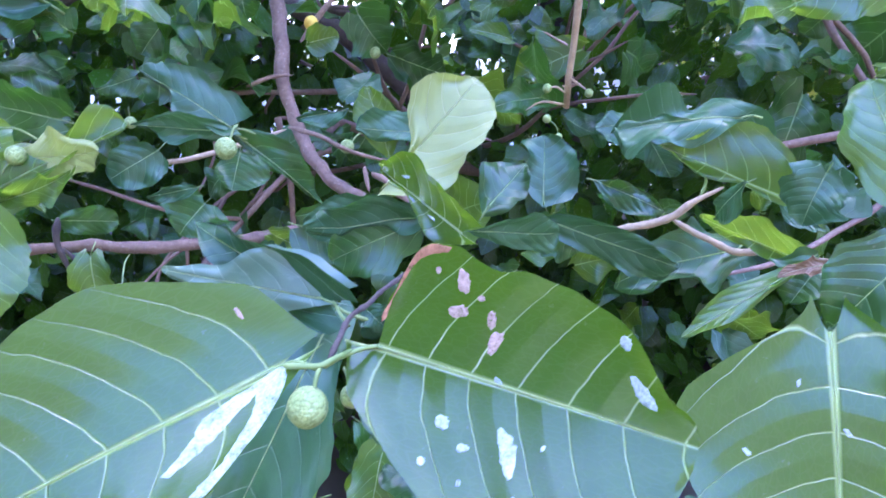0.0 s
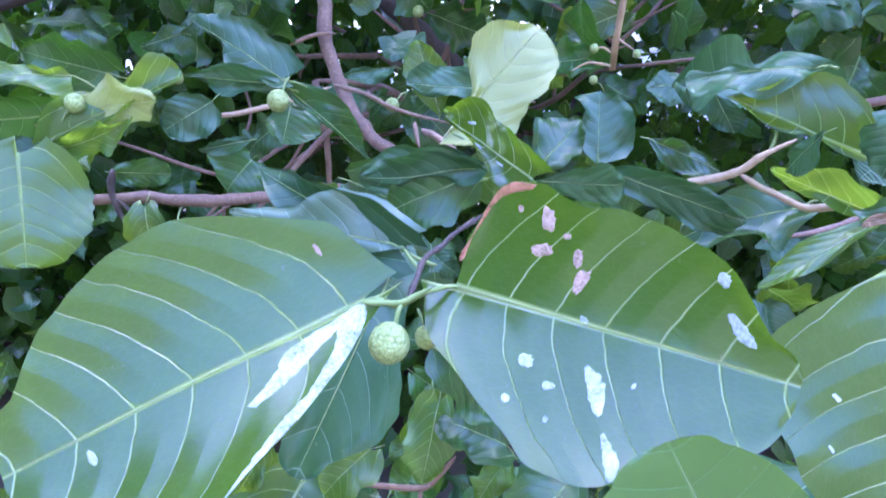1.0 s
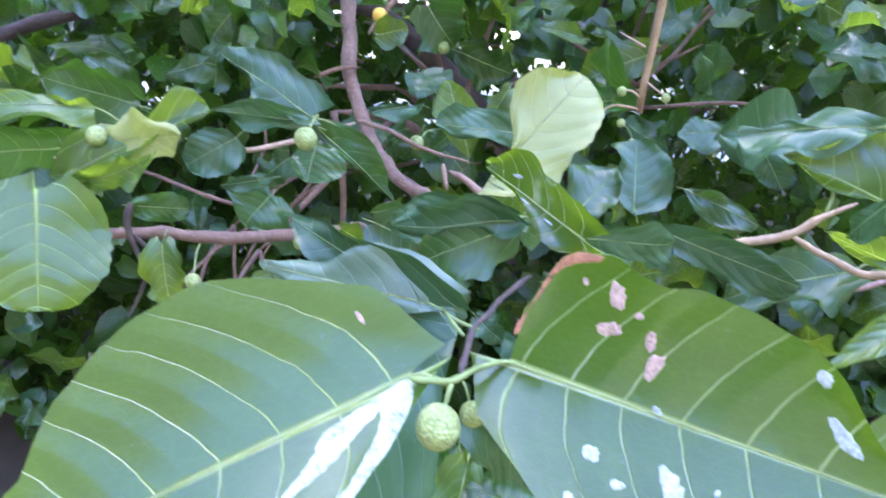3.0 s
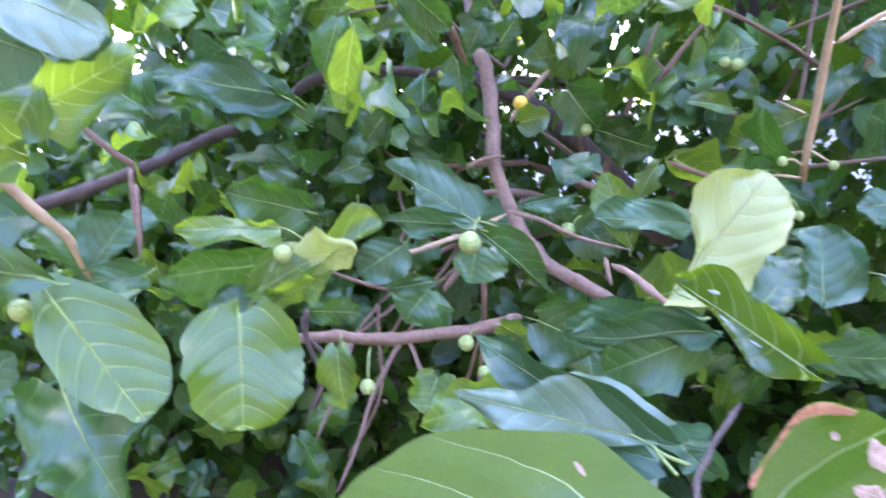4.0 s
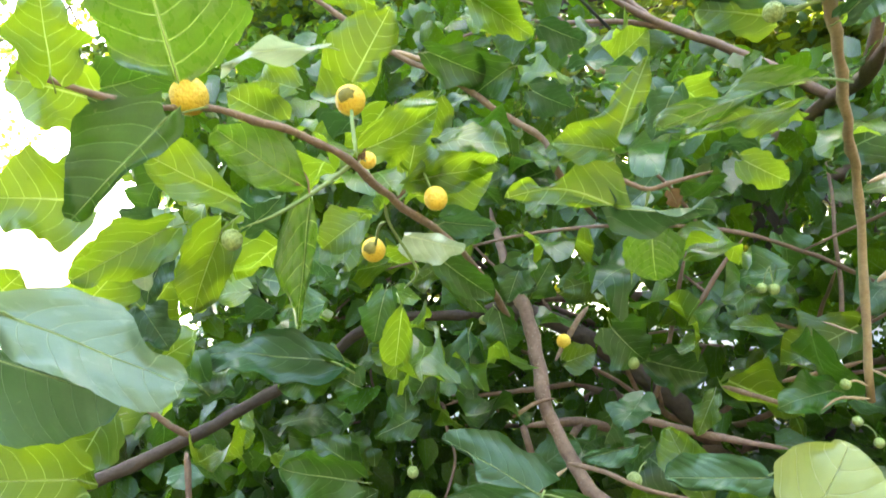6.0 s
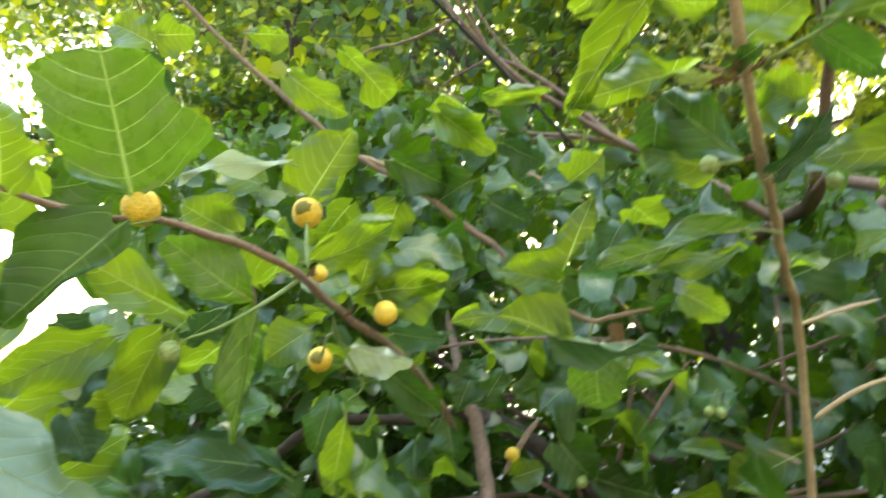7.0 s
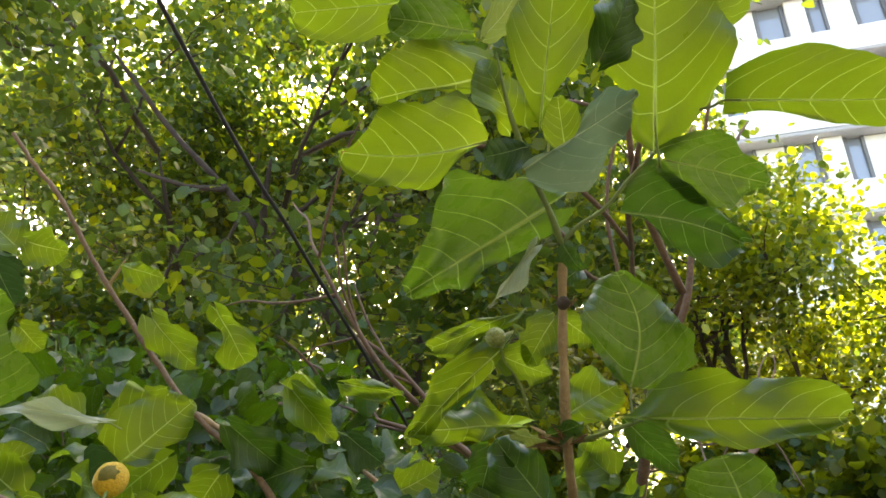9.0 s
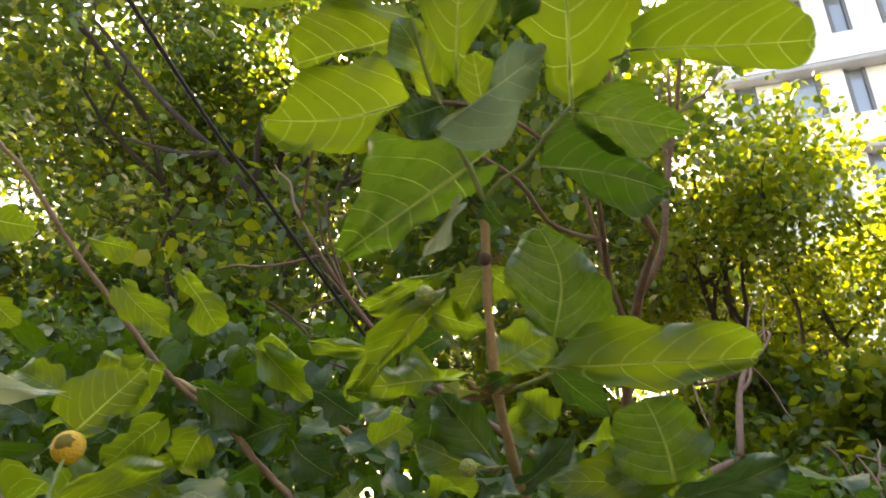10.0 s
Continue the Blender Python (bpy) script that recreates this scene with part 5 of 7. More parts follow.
leaf(upleft, (-0.357, 0.567, 1.614), (-0.322, 0.572, 1.636), (0.394, -0.796, -0.460), 0.028, "grey", wave=0.05)
leaf(upleft, (-0.455, 0.540, 1.741), (-0.385, 0.572, 1.752), (0.432, -0.759, -0.486), 0.041, "mature")
leaf(upleft, (-0.467, 0.537, 1.747), (-0.436, 0.542, 1.756), (0.283, -0.801, -0.527), 0.026, "fresh")
leaf(upleft, (-0.409, 0.468, 1.650), (-0.449, 0.437, 1.661), (0.618, -0.784, 0.055), 0.058, "fresh")
leaf(upleft, (-0.398, 0.478, 1.717), (-0.431, 0.450, 1.734), (0.630, -0.773, -0.077), 0.051, "fresh")
leaf(upleft, (-0.400, 0.529, 1.615), (-0.454, 0.493, 1.611), (0.563, -0.824, -0.064), 0.037, "fresh", wave=0.03)
leaf(upleft, (-0.414, 0.546, 1.612), (-0.435, 0.536, 1.573), (0.239, -0.963, 0.122), 0.029, "grey", wave=0.04)
leaf(upleft, (-0.386, 0.575, 1.619), (-0.417, 0.560, 1.562), (0.408, -0.913, 0.018), 0.041, "fresh", wave=0.03)
leaf(upleft, (-0.267, 0.655, 1.753), (-0.276, 0.659, 1.718), (0.164, -0.974, -0.156), 0.029, "fresh")
leaf(upleft, (-0.244, 0.699, 1.625), (-0.183, 0.738, 1.627), (0.512, -0.798, -0.318), 0.044, "fresh", wave=0.04)
leaf(upleft, (-0.244, 0.700, 1.627), (-0.244, 0.705, 1.674), (0.424, -0.900, 0.100), 0.037, "fresh", wave=0.04)
leaf(upleft, (-0.273, 0.644, 1.665), (-0.214, 0.684, 1.690), (0.617, -0.729, -0.296), 0.035, "fresh", wave=0.03)
leaf(upleft, (-0.307, 0.563, 1.689), (-0.333, 0.538, 1.712), (0.628, -0.763, -0.152), 0.037, "fresh", wave=0.03)

mid = thing_at("leafy_branch", None, "thin twig with fresh two-lobed leaves catching light", "branch", "near branches")
stem(mid, [(-0.084, 0.638, 1.607), (-0.067, 0.637, 1.596), (-0.051, 0.635, 1.587), (-0.034, 0.633, 1.589), (-0.004, 0.634, 1.592)], 0.0032, 0.0039, BARK_RED, knobs=0.3)
stem(mid, [(-0.051, 0.635, 1.587), (-0.058, 0.635, 1.570)], 0.0027, 0.0018, STALK)
stem(mid, [(-0.073, 0.629, 1.621), (-0.074, 0.632, 1.605), (-0.070, 0.636, 1.597)], 0.0027, 0.0027, STALK)
leaf(mid, (-0.0734, 0.6189, 1.6207), (-0.0371, 0.6210, 1.6836), (-0.127, -0.986, 0.106), 0.083, "fresh", cup=0.15, bend=0.15, wave=0.02, right=(0.004, 0.004, 0.007, 0.134, 0.136, 0.134, 0.118, 0.047), left=(0.495, 0.571, 0.518, 0.246, 0.186, 0.155, 0.122, 0.049), lobes=(0, 0.241), along=30, across=9)
leaf(mid, (-0.075, 0.618, 1.622), (-0.116, 0.610, 1.635), (0.237, -0.965, 0.113), 0.026, "fresh", wave=0.03)
leaf(mid, (-0.0776, 0.6210, 1.5785), (-0.1565, 0.5944, 1.6009), (0.368, -0.902, 0.224), 0.063, "fresh", cup=0.12, bend=0.15, wave=0.02, right=(0.004, 0.282, 0.364, 0.317, 0.11, 0.028, 0.123, 0.094), left=(0.004, 0.033, 0.08, 0.128, 0.153, 0.148, 0.105, 0.044), sweep=0.116, along=30, across=9)
leaf(mid, (-0.0786, 0.6213, 1.5777), (-0.0055, 0.6348, 1.5629), (0.078, -0.896, -0.437), 0.047, "grey", cup=0.2, bend=0.15, wave=0.03, right=(0.004, 0.229, 0.277, 0.313, 0.252, 0.193, 0.137, 0.068), left=(0.293, 0.105, 0.004, 0.004, 0.004, 0.004, 0.062, 0.113), along=30, across=9)
leaf(mid, (-0.052, 0.689, 1.549), (-0.055, 0.702, 1.506), (-0.142, -0.953, -0.269), 0.049, "deep", wave=0.02)
leaf(mid, (-0.037, 0.628, 1.583), (-0.033, 0.630, 1.570), (0.012, -0.992, -0.127), 0.011, "dry")
leaf(mid, (-0.015, 0.688, 1.662), (-0.039, 0.686, 1.626), (-0.287, -0.926, 0.244), 0.031, "grey", wave=0.06)
leaf(mid, (0.0562, 0.6110, 1.6420), (-0.0442, 0.5829, 1.6272), (0.201, -0.910, 0.362), 0.032, "deep", stem=(0.093, 0.628, 1.635), cup=0.12, bend=0.15, wave=0.02, right=(0.004, 0.052, 0.124, 0.152, 0.066, 0.072, 0.093, 0.098), left=(0.004, 0.007, 0.017, 0.035, 0.056, 0.063, 0.063, 0.053), sweep=0.016, along=30, across=9)
leaf(mid, (0.0501, 0.6210, 1.6255), (-0.0279, 0.5966, 1.6190), (0.220, -0.839, 0.498), 0.026, "fresh", cup=0.12, bend=0.15, wave=0.03, right=(0.004, 0.045, 0.092, 0.106, 0.1, 0.076, 0.046, 0.018), left=(0.004, 0.074, 0.161, 0.161, 0.156, 0.147, 0.112, 0.045), along=30, across=9)
leaf(mid, (0.038, 0.743, 1.595), (0.073, 0.751, 1.569), (0.008, -0.954, -0.299), 0.032, "fresh", wave=0.03)
leaf(mid, (-0.055, 0.676, 1.584), (-0.081, 0.672, 1.564), (-0.172, -0.911, 0.375), 0.030, "grey", wave=0.03)

shoot = thing_at("leafy_branch", None, "tall upright shoot with large light-green leaves", "branch", "near branches")
stem(shoot, [(0.202, 1.052, 1.252), (0.196, 0.968, 1.525), (0.149, 0.823, 1.601), (0.109, 0.695, 1.658), (0.086, 0.624, 1.692), (0.064, 0.553, 1.737), (0.054, 0.519, 1.785), (0.052, 0.503, 1.825), (0.051, 0.489, 1.861)], 0.0105, 0.0055, BARK_PALE, "main_stem", knobs=0.25)
stem(shoot, [(0.050, 0.488, 1.863), (0.039, 0.479, 1.883), (0.026, 0.469, 1.905), (0.015, 0.459, 1.926), (0.003, 0.446, 1.955), (-0.006, 0.433, 1.985)], 0.0051, 0.0034, STALK, knobs=0.2)
stem(shoot, [(0.050, 0.488, 1.865), (0.060, 0.480, 1.875), (0.076, 0.472, 1.885), (0.092, 0.460, 1.904), (0.108, 0.449, 1.921), (0.127, 0.436, 1.945), (0.145, 0.423, 1.967)], 0.0035, 0.0022, STALK, knobs=0.2)
stem(shoot, [(0.064, 0.552, 1.739), (0.078, 0.535, 1.741), (0.099, 0.516, 1.747), (0.113, 0.497, 1.751)], 0.0036, 0.0022, STALK)
stem(shoot, [(0.063, 0.553, 1.737), (0.050, 0.558, 1.745), (0.039, 0.564, 1.752)], 0.0040, 0.0025, BARK_PALE)
stem(shoot, [(0.038, 0.561, 1.762), (0.029, 0.549, 1.779), (0.014, 0.538, 1.794)], 0.0025, 0.0016, STALK)
stem(shoot, [(0.082, 0.618, 1.693), (0.059, 0.614, 1.691), (0.047, 0.610, 1.690)], 0.0031, 0.0022, STALK)
stem(shoot, [(0.144, 0.793, 1.460), (0.163, 0.789, 1.474), (0.189, 0.785, 1.488), (0.223, 0.784, 1.497)], 0.0054, 0.0042, BARK_PALE)
stem(shoot, [(0.197, 1.047, 1.345), (0.182, 1.056, 1.352), (0.162, 1.067, 1.362)], 0.0041, 0.0025, BARK_PALE)
stem(shoot, [(0.196, 1.036, 1.278), (0.182, 1.035, 1.287), (0.167, 1.028, 1.286)], 0.0034, 0.0025, BARK_PALE)
stem(shoot, [(0.203, 1.035, 1.299), (0.215, 1.031, 1.291), (0.227, 1.028, 1.283)], 0.0033, 0.0025, BARK_PALE)
stem(shoot, [(0.197, 1.038, 1.260), (0.163, 1.040, 1.264), (0.138, 1.034, 1.253)], 0.0042, 0.0025, BARK_PALE)
fruit(shoot, (0.166, 1.019, 1.289), 0.0132, FRUIT_GREEN)
fruit(shoot, (0.227, 1.016, 1.282), 0.0124, FRUIT_GREEN)
fruit(shoot, (0.178, 0.967, 1.231), 0.0121, FRUIT_GREEN, (0.176, 0.974, 1.244))
fruit(shoot, (0.162, 0.979, 1.255), 0.0121, FRUIT_GREEN, (0.176, 0.974, 1.244))
stem(shoot, [(0.128, 0.732, 1.557), (0.161, 0.742, 1.564), (0.203, 0.755, 1.569)], 0.0040, 0.0035, BARK_PALE)
fruit(shoot, (0.049, 0.491, 1.820), 0.0092, BARK_DARK, label="withered dark bud on the stem")
fruit(shoot, (0.046, 0.609, 1.691), 0.0139, FRUIT_GREEN, (0.061, 0.614, 1.691), label="dull orange-green fruit head")
fruit(shoot, (0.111, 0.504, 1.763), 0.0104, FRUIT_GREEN, (0.095, 0.501, 1.744))
fruit(shoot, (0.009, 0.533, 1.807), 0.0147, FRUIT_GREEN, (0.017, 0.544, 1.794))
fruit(shoot, (0.194, 0.524, 1.666), 0.0131, FRUIT_GREEN, (0.183, 0.537, 1.659))
fruit(shoot, (0.126, 0.609, 1.667), 0.0113, FRUIT_GREEN, (0.132, 0.605, 1.679))
# blades of the tall shoot
eaten, eaten_blade = leaf(shoot, (-0.0062, 0.4729, 1.9362), (-0.1162, 0.4905, 1.9290), (-0.099, -0.840, -0.534), 0.085, "fresh", "light-green leaf with an eaten brown edge", stem=(0.016, 0.460, 1.926), cup=0.1, bend=0.15, wave=0.02, right=(0.039, 0.247, 0.381, 0.331, 0.34, 0.317, 0.144, 0.033), left=(0.004, 0.024, 0.068, 0.203, 0.233, 0.195, 0.203, 0.147), lobes=(0.015, 0), sweep=-0.062, along=30, across=9)
film(eaten, eaten_blade, "scorched_edge", [(-0.75, 0.80, 0.02), (-0.65, 0.88, 0.06), (-0.45, 0.93, 0.06), (-0.2, 0.96, 0.05), (0.1, 0.97, 0.02)], SCORCH, "brown eaten edge")
leaf(shoot, (0.0423, 0.4967, 1.8985), (-0.0586, 0.5540, 1.8449), (-0.197, -0.832, -0.518), 0.117, "deep", cup=0.1, bend=0.15, wave=0.025, right=(0.004, 0.228, 0.268, 0.456, 0.41, 0.265, 0.161, 0.088), left=(0.084, 0.146, 0.143, 0.138, 0.112, 0.159, 0.105, 0.072), along=30, across=9)
leaf(shoot, (0.0316, 0.4987, 1.8656), (0.0027, 0.5160, 1.8252), (-0.440, -0.895, -0.069), 0.028, "white", cup=0.3, bend=0.15, wave=0.03, right=(0.004, 0.03, 0.042, 0.02, 0.004, 0.004, 0.004, 0.004), left=(0.004, 0.071, 0.166, 0.23, 0.262, 0.222, 0.16, 0.064), along=30, across=9)
leaf(shoot, (0.0262, 0.5433, 1.8314), (-0.0370, 0.5683, 1.8070), (-0.291, -0.935, -0.204), 0.028, "fresh", cup=0.15, bend=0.15, wave=0.03, right=(0.004, 0.019, 0.046, 0.07, 0.095, 0.121, 0.103, 0.063), left=(0.004, 0.086, 0.11, 0.092, 0.12, 0.197, 0.181, 0.122), along=30, across=9)
leaf(shoot, (0.0167, 0.5450, 1.8051), (-0.0498, 0.5846, 1.7383), (-0.052, -0.881, -0.470), 0.043, "fresh", cup=0.15, bend=0.15, wave=0.03, right=(0.004, 0.073, 0.149, 0.202, 0.209, 0.126, 0.101, 0.069), left=(0.004, 0.049, 0.095, 0.093, 0.066, 0.053, 0.084, 0.096), sweep=0.016, along=30, across=9)
leaf(shoot, (0.0337, 0.5742, 1.7547), (-0.0502, 0.5804, 1.7460), (-0.079, -0.996, 0.052), 0.058, "fresh", cup=0.12, bend=0.15, wave=0.03, right=(0.004, 0.025, 0.075, 0.344, 0.196, 0.167, 0.122, 0.082), left=(0.004, 0.016, 0.062, 0.139, 0.086, 0.128, 0.149, 0.084), along=30, across=9)
leaf(shoot, (0.0982, 0.5121, 1.7705), (0.0883, 0.4936, 1.8478), (-0.396, -0.880, -0.262), 0.076, "deep", stem=(0.094, 0.501, 1.744), cup=0.1, bend=0.15, wave=0.02, right=(0.161, 0.331, 0.476, 0.448, 0.344, 0.28, 0.226, 0.123), left=(0.004, 0.139, 0.251, 0.38, 0.468, 0.429, 0.343, 0.235), lobes=(0.052, 0), sweep=0.137, along=30, across=9)
leaf(shoot, (0.0970, 0.4898, 1.7449), (0.2265, 0.4830, 1.7513), (-0.036, -0.953, -0.302), 0.062, "fresh", "long light-green leaf with a wavy edge", cup=0.1, bend=0.15, wave=0.015, right=(0.004, 0.005, 0.074, 0.116, 0.147, 0.096, 0.066, 0.055), left=(0.004, 0.039, 0.208, 0.237, 0.182, 0.195, 0.195, 0.134), along=30, across=9)
leaf(shoot, (0.1845, 0.5445, 1.6780), (0.1659, 0.5346, 1.7332), (-0.419, -0.859, -0.295), 0.090, "deep", stem=(0.186, 0.552, 1.659), cup=0.12, bend=0.15, wave=0.03, right=(0.004, 0.154, 0.393, 0.539, 0.402, 0.431, 0.408, 0.335), left=(0.004, 0.219, 0.708, 0.763, 0.615, 0.565, 0.513, 0.396), sweep=0.046, along=30, across=9)
leaf(shoot, (0.176, 0.556, 1.677), (0.101, 0.570, 1.676), (-0.181, -0.942, 0.284), 0.034, "fresh", wave=0.05)
leaf(shoot, (0.177, 0.507, 1.666), (0.235, 0.486, 1.687), (-0.185, -0.902, -0.391), 0.028, "grey", cup=0.3, wave=0.05)
leaf(shoot, (0.182, 0.529, 1.662), (0.229, 0.522, 1.678), (-0.071, -0.962, -0.262), 0.023, "fresh")
leaf(shoot, (0.0675, 0.6261, 1.6991), (0.0232, 0.6291, 1.7533), (-0.084, -0.996, -0.014), 0.051, "mature", cup=0.1, bend=0.15, wave=0.03, right=(0.004, 0.095, 0.183, 0.247, 0.279, 0.277, 0.233, 0.192), left=(0.004, 0.092, 0.212, 0.346, 0.364, 0.363, 0.277, 0.183), along=30, across=9)
leaf(shoot, (0.051, 0.640, 1.694), (0.005, 0.655, 1.715), (-0.259, -0.957, 0.129), 0.038, "fresh", wave=0.04)
leaf(shoot, (0.091, 0.612, 1.679), (0.133, 0.606, 1.719), (0.181, -0.925, -0.334), 0.023, "grey", wave=0.05)
leaf(shoot, (0.0680, 0.5592, 1.7622), (0.1095, 0.5695, 1.7892), (0.277, -0.959, -0.058), 0.047, "fresh", cup=0.1, bend=0.15, wave=0.03, right=(0.004, 0.132, 0.24, 0.306, 0.355, 0.348, 0.341, 0.276), left=(0.004, 0.138, 0.309, 0.41, 0.463, 0.425, 0.31, 0.093), along=30, across=9)
leaf(shoot, (0.1059, 0.5404, 1.7513), (0.1517, 0.5707, 1.7257), (0.062, -0.698, -0.714), 0.030, "mature", cup=0.1, bend=0.15, wave=0.03, right=(0.004, 0.09, 0.172, 0.193, 0.198, 0.168, 0.137, 0.057), left=(0.004, 0.187, 0.22, 0.245, 0.243, 0.207, 0.172, 0.081), along=30, across=9)
leaf(shoot, (0.082, 0.617, 1.723), (0.121, 0.630, 1.742), (0.337, -0.940, -0.060), 0.033, "fresh")
leaf(shoot, (0.027, 0.557, 1.745), (0.049, 0.552, 1.740), (-0.289, -0.705, -0.648), 0.014, "pale", wave=0.06)
leaf(shoot, (0.051, 0.546, 1.743), (0.071, 0.532, 1.750), (-0.223, -0.662, -0.716), 0.014, "mature", wave=0.04)
leaf(shoot, (0.058, 0.526, 1.822), (0.085, 0.539, 1.812), (0.042, -0.646, -0.762), 0.026, "fresh")
leaf(shoot, (0.053, 0.535, 1.825), (0.035, 0.549, 1.793), (-0.400, -0.904, -0.150), 0.030, "fresh")
leaf(shoot, (0.015, 0.556, 1.802), (0.057, 0.570, 1.792), (0.118, -0.816, -0.567), 0.026, "fresh", wave=0.05)
leaf(shoot, (0.065, 0.503, 1.852), (0.050, 0.508, 1.840), (-0.202, -0.964, -0.173), 0.016, "mature")
leaf(shoot, (0.137, 0.649, 1.707), (0.111, 0.659, 1.678), (-0.511, -0.843, 0.170), 0.036, "mature")
leaf(shoot, (-0.0674, 0.4481, 2.0436), (-0.1594, 0.4516, 2.0238), (0.112, -0.752, -0.650), 0.052, "fresh", cup=0.1, bend=0.15, wave=0.02, right=(0.004, 0.06, 0.141, 0.207, 0.235, 0.227, 0.213, 0.137), left=(0.004, 0.131, 0.187, 0.238, 0.275, 0.268, 0.233, 0.166), along=30, across=9)
leaf(shoot, (-0.0209, 0.4470, 2.0170), (-0.0868, 0.4470, 2.0235), (-0.057, -0.821, -0.567), 0.047, "deep", cup=0.1, bend=0.15, wave=0.02, right=(0.004, 0.143, 0.256, 0.316, 0.356, 0.324, 0.279, 0.164), left=(0.091, 0.115, 0.15, 0.179, 0.206, 0.21, 0.21, 0.149), lobes=(0, 0.032), along=30, across=9)
leaf(shoot, (-0.0070, 0.4543, 1.9805), (-0.0927, 0.4749, 1.9677), (-0.148, -0.887, -0.438), 0.070, "fresh", cup=0.1, bend=0.15, wave=0.02, right=(0.004, 0.219, 0.321, 0.358, 0.39, 0.389, 0.315, 0.186), left=(0.004, 0.132, 0.106, 0.064, 0.038, 0.033, 0.043, 0.078), along=30, across=9)
leaf(shoot, (0.0266, 0.4394, 1.9397), (0.0274, 0.3881, 2.0190), (-0.248, -0.814, -0.524), 0.060, "fresh", cup=0.12, bend=0.15, wave=0.015, right=(0.004, 0.017, 0.09, 0.222, 0.302, 0.318, 0.284, 0.195), left=(0.004, 0.062, 0.15, 0.243, 0.305, 0.299, 0.252, 0.184), along=30, across=9)
leaf(shoot, (0.011, 0.460, 1.944), (-0.016, 0.449, 1.992), (0.007, -0.973, -0.232), 0.035, "fresh")
leaf(shoot, (0.0480, 0.4599, 1.9180), (0.0386, 0.4411, 1.9568), (-0.224, -0.854, -0.469), 0.033, "fresh", "small young leaf glowing yellow-green", cup=0.15, bend=0.15, wave=0.01, right=(0.004, 0.086, 0.198, 0.27, 0.319, 0.302, 0.274, 0.11), left=(0.004, 0.066, 0.166, 0.268, 0.322, 0.376, 0.298, 0.204), along=30, across=9)
leaf(shoot, (0.0136, 0.4416, 1.8926), (0.0833, 0.4056, 1.9329), (0.095, -0.655, -0.749), 0.068, "sky_sheen", cup=0.15, bend=0.15, wave=0.02, right=(0.107, 0.254, 0.332, 0.383, 0.341, 0.188, 0.119, 0.065), left=(0.004, 0.004, 0.004, 0.004, 0.03, 0.147, 0.211, 0.096), lobes=(0.019, 0), along=30, across=9)
leaf(shoot, (0.0178, 0.4424, 1.9117), (-0.0102, 0.4563, 1.9102), (-0.412, -0.862, -0.295), 0.040, "grey", cup=0.15, bend=0.15, wave=0.03, right=(0.004, 0.083, 0.188, 0.272, 0.357, 0.364, 0.301, 0.212), left=(0.42, 0.451, 0.496, 0.571, 0.639, 0.575, 0.48, 0.342), lobes=(0, 0.144), along=30, across=9)
leaf(shoot, (0.1060, 0.4406, 1.9301), (0.0942, 0.3839, 2.0195), (-0.250, -0.802, -0.542), 0.097, "fresh", stem=(0.107, 0.442, 1.903), cup=0.12, bend=0.15, wave=0.02, right=(0.004, 0.162, 0.306, 0.41, 0.455, 0.445, 0.386, 0.265), left=(0.004, 0.143, 0.154, 0.239, 0.399, 0.412, 0.371, 0.303), along=30, across=9)
leaf(shoot, (0.061, 0.413, 1.965), (0.077, 0.391, 2.006), (0.096, -0.865, -0.492), 0.032, "mature")
leaf(shoot, (0.1326, 0.3957, 1.9248), (0.2430, 0.3794, 1.9242), (-0.100, -0.652, -0.751), 0.067, "fresh", stem=(0.125, 0.411, 1.929), cup=0.08, bend=0.15, wave=0.006, right=(0.082, 0.075, 0.061, 0.072, 0.106, 0.133, 0.15, 0.146), left=(0.148, 0.197, 0.273, 0.3, 0.292, 0.268, 0.221, 0.139), lobes=(0, 0.006), along=30, across=9)
leaf(shoot, (0.1140, 0.4481, 1.9140), (0.1929, 0.4575, 1.9073), (0.031, -0.737, -0.675), 0.055, "deep", cup=0.1, bend=0.15, wave=0.02, right=(0.004, 0.13, 0.212, 0.297, 0.298, 0.264, 0.152, 0.062), left=(0.095, 0.193, 0.286, 0.343, 0.326, 0.203, 0.172, 0.093), along=30, across=9)
leaf(shoot, (0.0889, 0.4746, 1.8850), (0.1874, 0.4949, 1.8788), (0.106, -0.721, -0.684), 0.077, "mature", cup=0.1, bend=0.15, wave=0.02, right=(0.004, 0.012, 0.037, 0.162, 0.202, 0.24, 0.228, 0.071), left=(0.213, 0.353, 0.38, 0.282, 0.207, 0.16, 0.13, 0.083), lobes=(0, 0.035), sweep=-0.048, along=30, across=9)
leaf(shoot, (0.165, 0.394, 2.014), (0.133, 0.386, 2.034), (-0.316, -0.563, -0.764), 0.043, "fresh")
leaf(shoot, (-0.014, 0.433, 2.001), (0.008, 0.416, 2.031), (0.482, -0.570, -0.665), 0.028, "pale")
leaf(shoot, (0.050, 0.484, 1.860), (0.062, 0.486, 1.843), (-0.657, -0.545, -0.522), 0.018, "mature")
leaf(shoot, (0.114, 0.620, 1.729), (0.089, 0.622, 1.750), (-0.129, -0.990, -0.063), 0.037, "fresh")
leaf(shoot, (0.022, 0.639, 1.745), (0.015, 0.657, 1.711), (-0.356, -0.857, -0.373), 0.038, "mature")

